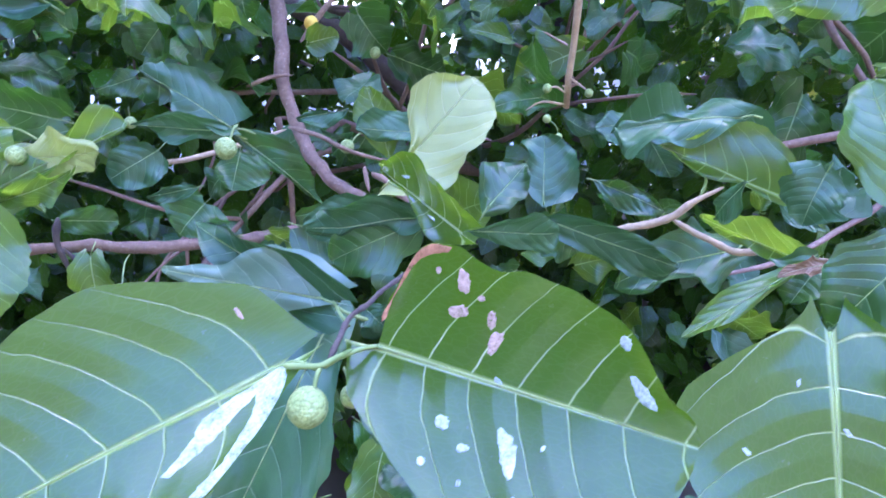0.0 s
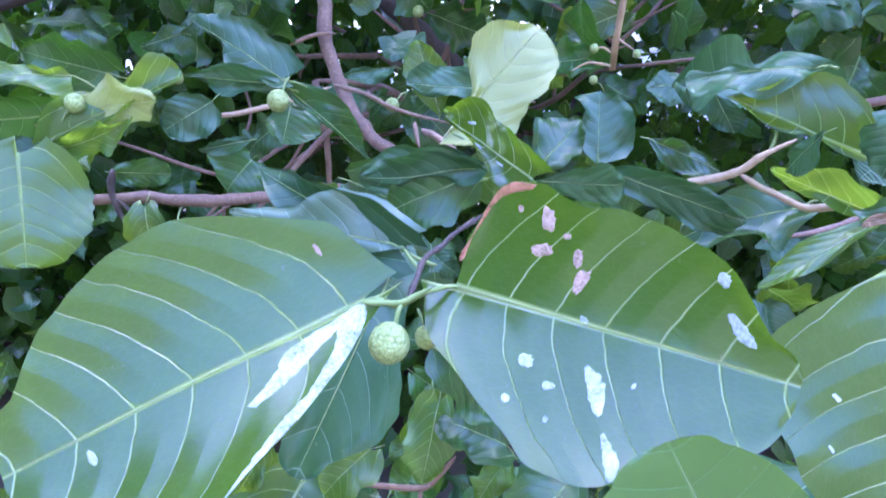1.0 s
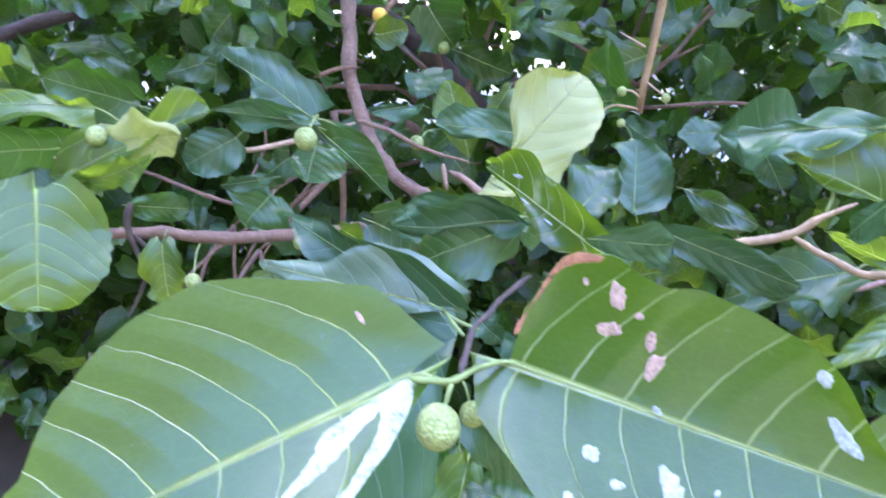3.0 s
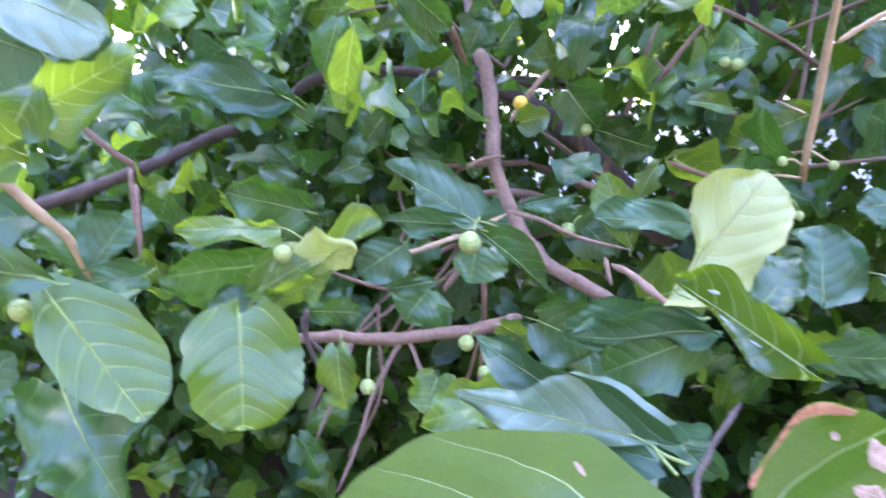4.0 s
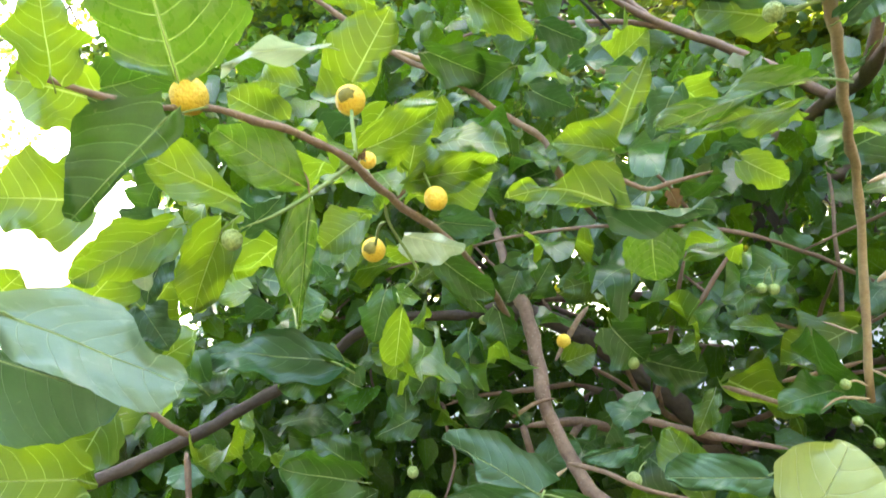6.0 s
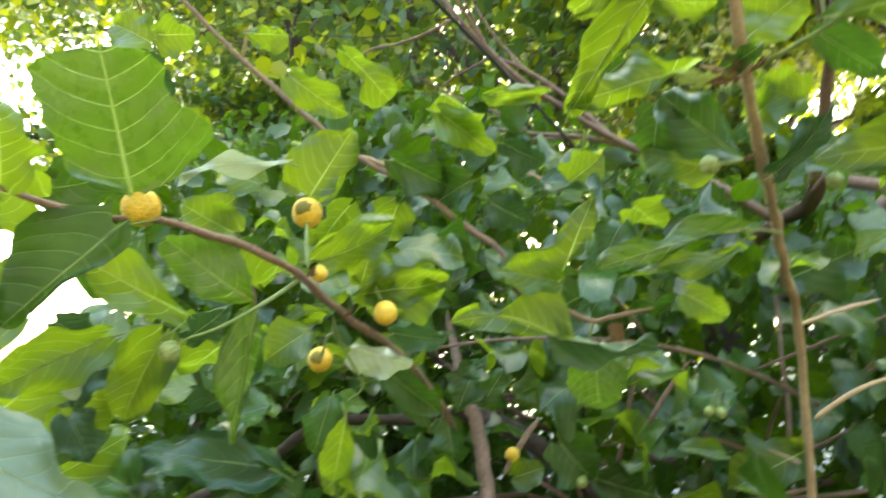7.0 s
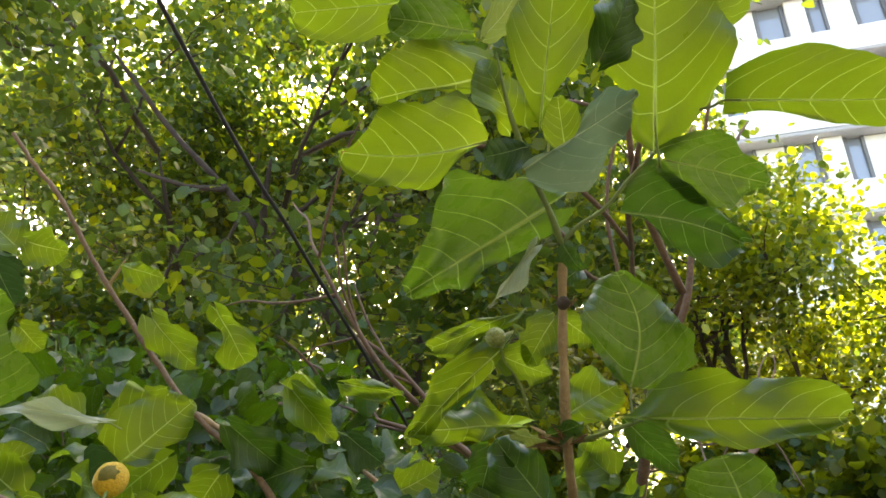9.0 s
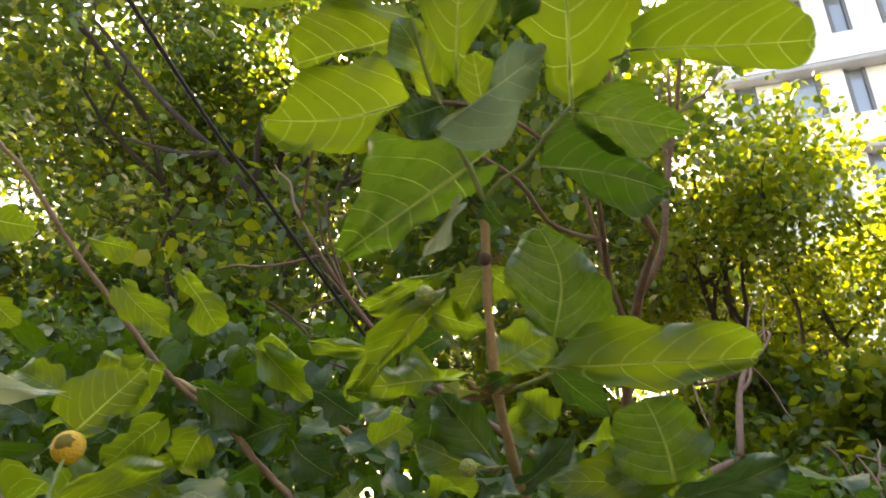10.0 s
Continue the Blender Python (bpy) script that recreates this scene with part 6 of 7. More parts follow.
longb = thing_at("leafy_branch", None, "long thin bare bough slanting up with few leaves", "branch", "near branches")
stem(longb, [(-0.725, 1.012, 2.276), (-0.673, 1.022, 2.218), (-0.627, 1.027, 2.173), (-0.570, 1.044, 2.096), (-0.524, 1.054, 2.037), (-0.446, 1.066, 1.945), (-0.359, 1.065, 1.854), (-0.262, 1.059, 1.778), (-0.204, 1.058, 1.719), (-0.158, 1.052, 1.677), (-0.145, 1.071, 1.626), (-0.109, 1.319, 1.537)], 0.0064, 0.0105, BARK_RED, "bough", knobs=0.25)
stem(longb, [(-0.522, 1.055, 2.035), (-0.509, 1.045, 2.059), (-0.500, 1.038, 2.076)], 0.0062, 0.0035, BARK_PALE)
stem(longb, [(-0.351, 1.066, 1.851), (-0.304, 1.064, 1.825), (-0.250, 1.058, 1.807), (-0.191, 1.047, 1.802)], 0.0084, 0.0057, BARK_PALE)
stem(longb, [(-0.103, 1.062, 1.783), (-0.064, 1.071, 1.755), (-0.024, 1.081, 1.727)], 0.0074, 0.0066, BARK_PALE)
leaf(longb, (-0.4425, 1.0200, 1.8782), (-0.3621, 1.0492, 1.8552), (0.174, -0.858, -0.483), 0.162, "fresh", cup=0.12, bend=0.15, wave=0.03, right=(0.871, 0.903, 0.913, 0.764, 0.638, 0.839, 0.821, 0.652), left=(0.004, 0.004, 0.004, 0.04, 0.097, 0.142, 0.154, 0.164), lobes=(0.127, 0), along=30, across=9)
leaf(longb, (-0.616, 0.958, 2.046), (-0.681, 0.965, 2.089), (0.057, -0.969, 0.241), 0.067, "fresh", wave=0.04)
leaf(longb, (-0.601, 0.954, 2.054), (-0.554, 0.974, 2.052), (0.295, -0.745, -0.598), 0.059, "fresh", wave=0.04)
leaf(longb, (-0.4604, 0.9560, 2.0274), (-0.4104, 0.9796, 2.0221), (0.316, -0.788, -0.529), 0.054, "fresh", cup=0.12, bend=0.15, wave=0.04, right=(0.004, 0.148, 0.335, 0.387, 0.438, 0.489, 0.398, 0.322), left=(0.004, 0.057, 0.141, 0.247, 0.225, 0.204, 0.181, 0.072), along=30, across=9)
leaf(longb, (-0.3263, 0.9722, 1.9785), (-0.2812, 1.0162, 1.9132), (0.085, -0.853, -0.515), 0.067, "fresh", cup=0.12, bend=0.15, wave=0.04, right=(0.004, 0.128, 0.193, 0.139, 0.146, 0.329, 0.368, 0.328), left=(0.004, 0.158, 0.215, 0.172, 0.256, 0.339, 0.312, 0.23), along=30, across=9)
leaf(longb, (-0.2028, 0.9962, 1.9023), (-0.1514, 1.0270, 1.8666), (-0.042, -0.726, -0.687), 0.114, "fresh", cup=0.12, bend=0.15, wave=0.04, right=(0.421, 0.445, 0.477, 0.516, 0.576, 0.664, 0.749, 0.815), left=(0.004, 0.028, 0.07, 0.062, 0.029, 0.008, 0.074, 0.127), lobes=(0.08, 0), along=30, across=9)
leaf(longb, (-0.209, 1.008, 1.878), (-0.144, 1.050, 1.819), (0.077, -0.851, -0.519), 0.051, "fresh", wave=0.04)
leaf(longb, (-0.1372, 0.9998, 1.8893), (-0.0518, 1.0200, 1.8838), (0.168, -0.850, -0.499), 0.030, "fresh", cup=0.12, bend=0.15, wave=0.04, right=(0.004, 0.168, 0.171, 0.172, 0.169, 0.158, 0.147, 0.07), left=(0.004, 0.054, 0.135, 0.137, 0.136, 0.123, 0.098, 0.057), along=30, across=9)
leaf(longb, (-0.647, 0.965, 2.028), (-0.621, 1.006, 1.978), (0.312, -0.816, -0.487), 0.059, "grey", wave=0.04)
leaf(longb, (-0.598, 0.997, 1.941), (-0.574, 1.027, 1.919), (0.403, -0.740, -0.539), 0.042, "fresh", wave=0.04)
leaf(longb, (-0.415, 0.983, 1.962), (-0.350, 1.024, 1.904), (0.140, -0.871, -0.471), 0.051, "fresh", wave=0.04)
leaf(longb, (-0.289, 1.030, 1.827), (-0.206, 1.069, 1.776), (0.144, -0.890, -0.433), 0.059, "mature", wave=0.04)
leaf(longb, (-0.187, 1.044, 1.781), (-0.254, 1.078, 1.757), (-0.420, -0.902, -0.098), 0.059, "mature", wave=0.04)
leaf(longb, (-0.055, 1.050, 1.753), (0.007, 1.055, 1.791), (0.230, -0.935, -0.271), 0.051, "fresh", wave=0.04)
leaf(longb, (-0.127, 1.026, 1.823), (-0.075, 1.057, 1.793), (0.171, -0.817, -0.550), 0.042, "grey", wave=0.04)
leaf(longb, (-0.160, 1.057, 1.746), (-0.109, 1.089, 1.713), (0.223, -0.844, -0.489), 0.051, "grey", wave=0.04)
leaf(longb, (-0.381, 1.019, 1.866), (-0.410, 1.052, 1.838), (-0.263, -0.740, -0.619), 0.051, "fresh", wave=0.04)
leaf(longb, (-0.507, 1.038, 1.827), (-0.577, 1.051, 1.857), (-0.030, -0.950, 0.311), 0.059, "fresh", wave=0.04)
leaf(longb, (-0.299, 1.054, 1.766), (-0.333, 1.095, 1.720), (-0.281, -0.812, -0.512), 0.067, "fresh", wave=0.04)
leaf(longb, (0.044, 0.991, 1.896), (-0.016, 1.027, 1.866), (-0.442, -0.884, -0.150), 0.051, "mature", wave=0.04)
leaf(longb, (-0.544, 1.053, 1.794), (-0.606, 1.067, 1.817), (-0.098, -0.933, 0.346), 0.051, "grey", wave=0.04)
leaf(longb, (-0.348, 1.087, 1.687), (-0.269, 1.118, 1.656), (0.237, -0.923, -0.304), 0.059, "fresh", wave=0.04)
leaf(longb, (-0.366, 1.082, 1.701), (-0.391, 1.128, 1.639), (-0.109, -0.816, -0.568), 0.067, "fresh", wave=0.04)
leaf(longb, (-0.423, 1.080, 1.712), (-0.326, 1.087, 1.740), (0.175, -0.908, -0.380), 0.042, "fresh", wave=0.04)
leaf(right, (0.234, 0.330, 1.377), (0.200, 0.325, 1.334), (-0.622, -0.553, 0.554), 0.044, "mature", "dark leaf tip with a yellowing point", cup=0.3, bend=0.5, wave=0.02, peak=0.5, tip=0.5)
leaf(right, (0.284, 0.515, 1.311), (0.272, 0.511, 1.304), (-0.239, -0.649, 0.722), 0.034, "grey", wave=0.05, peak=0.5)
leaf(right, (0.230, 0.391, 1.333), (0.204, 0.389, 1.328), (-0.060, -0.704, 0.707), 0.010, "dry", "pinkish-brown withered leaf edge", wave=0.05)
# bracts: small dry scales at the nodes of the shoot
leaf(shoot, (0.056, 0.543, 1.737), (0.040, 0.542, 1.741), (0.085, -0.994, 0.066), 0.004, "dry", wave=0.06, along=8, across=3)
leaf(shoot, (0.055, 0.544, 1.733), (0.033, 0.545, 1.733), (-0.029, -0.988, 0.152), 0.004, "dry", wave=0.06, along=8, across=3)
leaf(shoot, (0.064, 0.542, 1.737), (0.075, 0.539, 1.744), (0.014, -0.901, -0.433), 0.003, "dry", wave=0.06, along=8, across=3)
leaf(shoot, (0.058, 0.542, 1.739), (0.049, 0.538, 1.749), (0.182, -0.965, -0.189), 0.003, "dry", wave=0.06, along=8, across=3)
leaf(shoot, (0.048, 0.492, 1.867), (0.055, 0.490, 1.873), (0.178, -0.806, -0.565), 0.003, "dry", wave=0.06, along=8, across=3)
leaf(shoot, (0.056, 0.509, 1.824), (0.063, 0.506, 1.831), (0.125, -0.868, -0.480), 0.003, "dry", wave=0.06, along=8, across=3)
leaf(shoot, (0.050, 0.507, 1.829), (0.043, 0.506, 1.832), (0.059, -0.983, -0.172), 0.002, "dry", wave=0.06, along=8, across=3)
leaf(shoot, (0.066, 0.561, 1.688), (0.056, 0.563, 1.683), (-0.293, -0.919, 0.264), 0.003, "dry", wave=0.06, along=8, across=3)
leaf(upleft, (-0.256, 0.573, 1.649), (-0.249, 0.574, 1.657), (0.487, -0.783, -0.388), 0.004, "dry", wave=0.06, along=8, across=3)
leaf(upleft, (-0.233, 0.579, 1.616), (-0.226, 0.580, 1.622), (0.389, -0.848, -0.360), 0.003, "dry", wave=0.06, along=8, across=3)
leaf(upleft, (-0.328, 0.556, 1.692), (-0.321, 0.557, 1.696), (0.430, -0.728, -0.534), 0.003, "dry", wave=0.06, along=8, across=3)
leaf(upleft, (-0.289, 0.565, 1.670), (-0.292, 0.564, 1.679), (0.675, -0.726, 0.127), 0.003, "dry", wave=0.06, along=8, across=3)
leaf(leftn, (-0.638, 0.591, 1.552), (-0.567, 0.622, 1.510), (0.416, -0.909, 0.035), 0.051, "fresh", wave=0.03)
leaf(leftn, (-0.601, 0.643, 1.542), (-0.670, 0.632, 1.507), (0.206, -0.974, -0.094), 0.051, "fresh", wave=0.03)
leaf(leftn, (-0.534, 0.685, 1.537), (-0.591, 0.662, 1.520), (0.352, -0.929, 0.118), 0.046, "mature", wave=0.03)
leaf(leftn, (-0.571, 0.599, 1.566), (-0.511, 0.629, 1.623), (0.629, -0.724, -0.283), 0.058, "fresh", wave=0.04)
leaf(leftn, (-0.569, 0.656, 1.528), (-0.516, 0.685, 1.591), (0.644, -0.738, -0.201), 0.058, "fresh", wave=0.04)
leaf(leftn, (-0.612, 0.537, 1.586), (-0.567, 0.557, 1.615), (0.561, -0.737, -0.378), 0.053, "fresh", wave=0.04)
leaf(leftn, (-0.707, 0.731, 1.457), (-0.595, 0.803, 1.510), (0.583, -0.796, -0.162), 0.086, "fresh", wave=0.04)
leaf(leftn, (-0.616, 0.815, 1.444), (-0.696, 0.816, 1.497), (0.332, -0.790, 0.516), 0.070, "mature", wave=0.04)
leaf(leftn, (-0.770, 0.816, 1.542), (-0.682, 0.839, 1.547), (0.266, -0.941, -0.208), 0.063, "fresh", wave=0.04)
leaf(leftn, (-0.497, 0.661, 1.643), (-0.556, 0.656, 1.564), (0.136, -0.990, -0.035), 0.053, "sky_sheen", wave=0.04)
leaf(low, (-0.422, 0.454, 0.966), (-0.351, 0.423, 0.953), (-0.058, -0.522, 0.851), 0.070, "mature", wave=0.03)
leaf(low, (-0.455, 0.464, 0.984), (-0.382, 0.431, 0.966), (-0.015, -0.512, 0.859), 0.065, "fresh", wave=0.03)
leaf(low, (-0.267, 0.468, 0.980), (-0.299, 0.428, 0.957), (0.156, -0.585, 0.796), 0.059, "mature", wave=0.03)
leaf(low, (-0.143, 0.475, 0.985), (-0.117, 0.431, 0.953), (-0.046, -0.607, 0.794), 0.059, "mature", wave=0.03)
leaf(low, (-0.068, 0.475, 0.980), (-0.070, 0.433, 0.953), (-0.113, -0.541, 0.833), 0.049, "fresh", wave=0.03)
leaf(low, (0.099, 0.481, 0.980), (0.070, 0.441, 0.957), (-0.219, -0.367, 0.904), 0.059, "mature", wave=0.03)
leaf(low, (-0.033, 0.436, 1.154), (-0.044, 0.398, 1.107), (-0.148, -0.752, 0.643), 0.039, "fresh", wave=0.03)
leaf(low, (-0.001, 0.465, 1.143), (0.030, 0.436, 1.114), (-0.176, -0.793, 0.584), 0.048, "mature", wave=0.02)
leaf(low, (-0.090, 0.440, 1.099), (-0.128, 0.422, 1.067), (-0.208, -0.727, 0.654), 0.044, "fresh", wave=0.02)
leaf(leftn, (-0.775, 0.580, 1.315), (-0.718, 0.550, 1.236), (0.516, -0.610, 0.602), 0.073, "mature", wave=0.03)
leaf(leftn, (-0.759, 0.621, 1.292), (-0.794, 0.596, 1.249), (0.464, -0.875, 0.135), 0.059, "fresh", wave=0.03)
leaf(leftn, (-0.797, 0.561, 1.214), (-0.756, 0.591, 1.266), (0.670, -0.735, -0.103), 0.057, "grey", wave=0.03)

# ---- crowns: many leaves in few meshes ----
PLAIN = ((0, 0, 0), (-0.78, 0.24, 0.06), (0.78, 0.24, 0.06), (-0.78, 0.66, 0.04), (0.78, 0.66, 0.04), (0, 1, -0.08))
PLAIN_SIDES = ((0, 2, 1), (1, 2, 4, 3), (3, 4, 5))
# left margin, midrib, right margin, row by row
FINE = ((0, 0, 0), (-0.62, -0.04, 0.09), (0, 0.08, 0), (0.60, -0.03, 0.08), (-0.97, 0.26, 0.14), (0, 0.28, 0.01), (0.93, 0.24, 0.13), (-0.90, 0.50, 0.09), (0, 0.52, 0.0), (0.98, 0.48, 0.11), (-0.66, 0.72, 0.08), (0, 0.75, -0.02), (0.60, 0.74, 0.05), (-0.26, 0.91, -0.02), (0.24, 0.90, -0.03), (0, 1, -0.10))
FINE_SIDES = ((0, 2, 1), (0, 3, 2), (1, 2, 5, 4), (2, 3, 6, 5), (4, 5, 8, 7), (5, 6, 9, 8), (7, 8, 11, 10), (8, 9, 12, 11), (10, 11, 15, 13), (11, 12, 14, 15))
def leaf_cloud(places, ways, faces, lengths, widths, fine=False):
    """A joined mesh of folded leaves. places: the leaves' bases; ways: towards their tips; faces: their upper sides."""
    n = len(places)
    ways = ways / np.linalg.norm(ways, axis=1, keepdims=True)
    faces = faces - (faces * ways).sum(1, keepdims=True) * ways
    faces /= np.linalg.norm(faces, axis=1, keepdims=True) + 1e-9
    across = np.cross(ways, faces)
    shape, sides = (FINE, FINE_SIDES) if fine else (PLAIN, PLAIN_SIDES)
    co = np.empty((n, len(shape), 3))
    jit = np.random.default_rng(5).normal(0, 1, (n, len(shape)))
    for k, (x, y, z) in enumerate(shape):
        co[:, k] = places + across * (x * widths / 2)[:, None] + ways * (y * lengths)[:, None] + faces * ((z + 0.035 * jit[:, k]) * lengths)[:, None]
    me = bpy.data.meshes.new("foliage")
    me.from_pydata(co.reshape(-1, 3).tolist(), [], [[i * len(shape) + q for q in s] for i in range(n) for s in sides])
    uv = me.uv_layers.new(name="UVMap")
    loop = np.array([q for s in sides for q in s])
    flat = np.array([(x, y) for x, y, _ in shape])[loop]
    uv.data.foreach_set("uv", np.tile(flat, (n, 1)).ravel())
    me.polygons.foreach_set("use_smooth", [True] * len(me.polygons))
    return me


def cloud_part(name, me, material, parent, label=""):
    me.materials.append(material)
    ob = new(name, me)
    ob.parent = parent
    ob["kind"] = "stuff"
    if label:
        ob["label"] = label
    return ob


def grow(rng, start, way, length, thick, depth, tubes, tips, spread=0.6, lift=0.15):
    """Limbs that fork: each goes into tubes, and the ends into tips."""
    p, q = Vector(start), Vector(way).normalized()
    line = [p.copy()]
    for _ in range(4):
        q = (q + Vector(rng.normal(0, 0.16, 3)) + Vector((0, 0, lift * 0.25))).normalized()
        p = p + q * length / 4
        line.append(p.copy())
    tubes.append((line, thick, thick * 0.62))
    if depth == 0:
        tips.append((line[-1], q))
        tips.append((line[2], q))
        return
    for k in range(3 if depth > 1 else 4):
        turn = Vector(rng.normal(0, spread, 3))
        grow(rng, line[-1 - (k % 3)], q + turn, length * rng.uniform(0.6, 0.85), thick * 0.58, depth - 1, tubes, tips, spread, lift)


def far_tree(name, at, height, label, seed, lean, per, size, depth=4, first=0.34, spread=0.62, thick=0.30, crown="far"):
    """A full tree: trunk, forking limbs, and a loose crown of leaves round the limb ends."""
    rng = np.random.default_rng(seed)
    tree = thing_at(name, at, label, "tree", "tall trees")
    base = Vector(at)
    top = base + Vector((lean[0], lean[1], height * first))
    trunk = [base, base.lerp(top, 0.4) + Vector(rng.normal(0, 0.08, 3)), top]
    part("trunk", tube_bm(trunk, thick / 2, thick * 0.36, 12, 0.10, 6), BARK_DARK, tree, "dark rough trunk")
    tubes, tips = [], []
    for k in range(5):
        q = 2 * math.pi * k / 5 + rng.uniform(-0.4, 0.4)
        grow(rng, trunk[-1], (math.cos(q) * 0.75, math.sin(q) * 0.75, 1.0), height * 0.26, thick * 0.30, depth - 1, tubes, tips, spread)
    limbs = bmesh.new()
    for k, (line, r0, r1) in enumerate(tubes):
        if k % 40 == 0 and k < 200:
            part("limb", tube_bm(line, r0, r1, 8, 0.08, 3), BARK_DARK, tree)
        else:
            tube_bm(line, r0, r1, 4, 0.05, 1, limbs)
    part("branchwork", limbs, BARK_DARK, tree)["kind"] = "stuff"
    ends = np.array([tuple(p) for p, _ in tips])
    n = len(ends) * per
    places = np.repeat(ends, per, axis=0) + rng.normal(0, 1, (n, 3)) * np.array((0.25, 0.25, 0.17)) * height / 9
    ways = rng.normal(0, 0.7, (n, 3)) + np.array((0, 0, -0.35))
    faces = rng.normal(0, 0.5, (n, 3)) + np.array((0, 0, 1.0))
    lens = rng.uniform(0.7, 1.25, n) * size
    # a random share of leaves gets the sunlit colour, as painted light patches
    wides, sunned = lens * rng.uniform(0.7, 0.95, n), rng.uniform(0, 1, n) < (0.28 if crown == "far" else 0.8)
    for some, kind in ((~sunned, "far"), (sunned, "sunny")):
        cloud_part("crown", leaf_cloud(places[some], ways[some], faces[some], lens[some], wides[some]), CROWN[kind], tree, "loose crown of dark green leaves with sky gaps" if kind == "far" else "share of leaves with sunlight painted in as bright yellow-green")
    return tree


tall = far_tree("tree", (-2.8, 8.4, 0.0), 11.0, "tall leafy tree with spreading dark limbs", 3, (0.5, -0.4), 50, 0.108, depth=5, thick=0.20)
part("limb", tube_bm([(0.343, 5.502, 2.436), (-0.099, 5.340, 2.913), (-0.598, 5.167, 3.418), (-0.905, 5.080, 3.733), (-1.318, 4.949, 4.146), (-1.638, 4.852, 4.482), (-2.112, 4.725, 4.893), (-2.445, 4.616, 5.254), (-2.732, 4.523, 5.579)], 0.0425, 0.0175, 8, 0.1, 5), BARK_DARK, tall)
part("limb", tube_bm([(-1.271, 4.863, 4.088), (-1.267, 4.685, 4.330), (-1.223, 4.496, 4.587)], 0.035, 0.015, 8, 0.1, 5), BARK_DARK, tall)
part("limb", tube_bm([(-1.623, 4.808, 4.456), (-1.969, 4.866, 4.489), (-2.424, 4.878, 4.625)], 0.03, 0.015, 8, 0.1, 5), BARK_DARK, tall)
part("limb", tube_bm([(-1.073, 4.797, 4.199), (-0.849, 4.654, 4.347), (-0.678, 4.496, 4.529)], 0.025, 0.01, 8, 0.1, 5), BARK_DARK, tall)
part("limb", tube_bm([(0.064, 5.656, 3.048), (0.078, 5.435, 3.482), (0.109, 5.169, 4.004)], 0.04, 0.02, 8, 0.1, 5), BARK_DARK, tall)
part("limb", tube_bm([(-2.150, 5.770, 3.500), (-2.232, 5.571, 3.901), (-2.060, 5.376, 4.268)], 0.025, 0.015, 8, 0.1, 5), BARK_DARK, tall)
far_tree("tree", (-0.3, 10.8, 0.0), 12.5, "tall leafy tree filling the distance", 8, (0.2, -0.2), 56, 0.118, depth=5)
far_tree("tree", (-9.6, 7.4, 0.0), 10.5, "leafy tree standing apart with a clear stem", 33, (0.2, 0.0), 52, 0.13, depth=5, first=0.42, spread=0.5)
far_tree("tree", (-5.6, 11.8, 0.0), 9.5, "leafy tree behind the low bushes", 52, (0.2, 0.0), 22, 0.13, depth=5)
far_tree("tree", (5.2, 7.6, 0.0), 8.5, "smaller tree with sunlit yellow-green leaves", 14, (0.0, 0.2), 60, 0.10, depth=5, first=0.26, crown="sunny")
far_tree("tree", (-1.2, 13.0, 0.0), 15.0, "tall leafy tree far behind", 21, (0.3, -0.2), 26, 0.16, depth=5)
far_tree("tree", (3.4, 13.5, 0.0), 8.5, "leafy tree far behind the bushes", 27, (0.3, -0.2), 34, 0.15, depth=5)
for k, (x, y, h) in enumerate(((-2.3, 5.6, 3.6), (-2.9, 7.6, 6.6), (5.6, 5.2, 3.4), (3.8, 5.7, 4.0), (2.1, 6.6, 4.4), (4.3, 6.7, 4.8))):
    far_tree("bush", (x, y, 0.0), h, "low bushy tree with leaves down to the ground", 40 + k, (0.1, 0.1), 60, 0.12, depth=4, first=0.12, thick=0.14, crown="sunny" if x > 0 else "far")

# ---- the near tree behind the branches ----
near = thing_at("fruit_tree", (0.42, 2.4, 0), "bushy fruit tree with a dark trunk and dense broad leaves", "tree")
part("trunk", tube_bm([(0.50, 2.45, -0.05), (0.46, 2.42, 0.5), (0.42, 2.36, 0.9), (0.39, 2.30, 1.2), (0.35, 2.30, 1.6)], 0.085, 0.055, 12, 0.15, 6), BARK_DARK, near, "dark rough trunk in shade")
rng = np.random.default_rng(11)
limb_starts = ((0.42, 2.36, 0.9), (0.39, 2.30, 1.2), (0.44, 2.40, 0.6), (0.35, 2.30, 1.6), (0.37, 2.30, 1.4), (0.43, 2.38, 0.8))
tubes, tips = [], []
for k, p in enumerate(limb_starts):
    q = math.pi * (0.92 + 1.16 * k / 5)
    grow(rng, p, (math.cos(q) * 1.3, math.sin(q) * 0.55, 0.12 + 0.1 * (k % 3)), 0.85, 0.024, 3, tubes, tips, 0.55, 0.05)
small = bmesh.new()
for k, (line, r0, r1) in enumerate(tubes):
    if k % 13 == 0:
        part("limb", tube_bm(line, r0, r1, 8, 0.12, 4), BARK, near)
    else:
        tube_bm(line, r0, max(r1, 0.0025), 6, 0.10, 3, small)
part("twiggery", small, BARK, near)["kind"] = "stuff"


def roof_of(x, y):
    """The height up to which the near tree's leaves reach."""
    if x < -0.74 * y:
        return 1.45 - 0.05 * y
    top = 0.16 * noise.noise(Vector((x * 1.7, y * 1.7, 4.0)))
    return 1.58 + top + y * (0.36 if x < -0.25 else 0.36 - 0.20 * min(1.0, (x + 0.25) / 0.6)) - 0.1


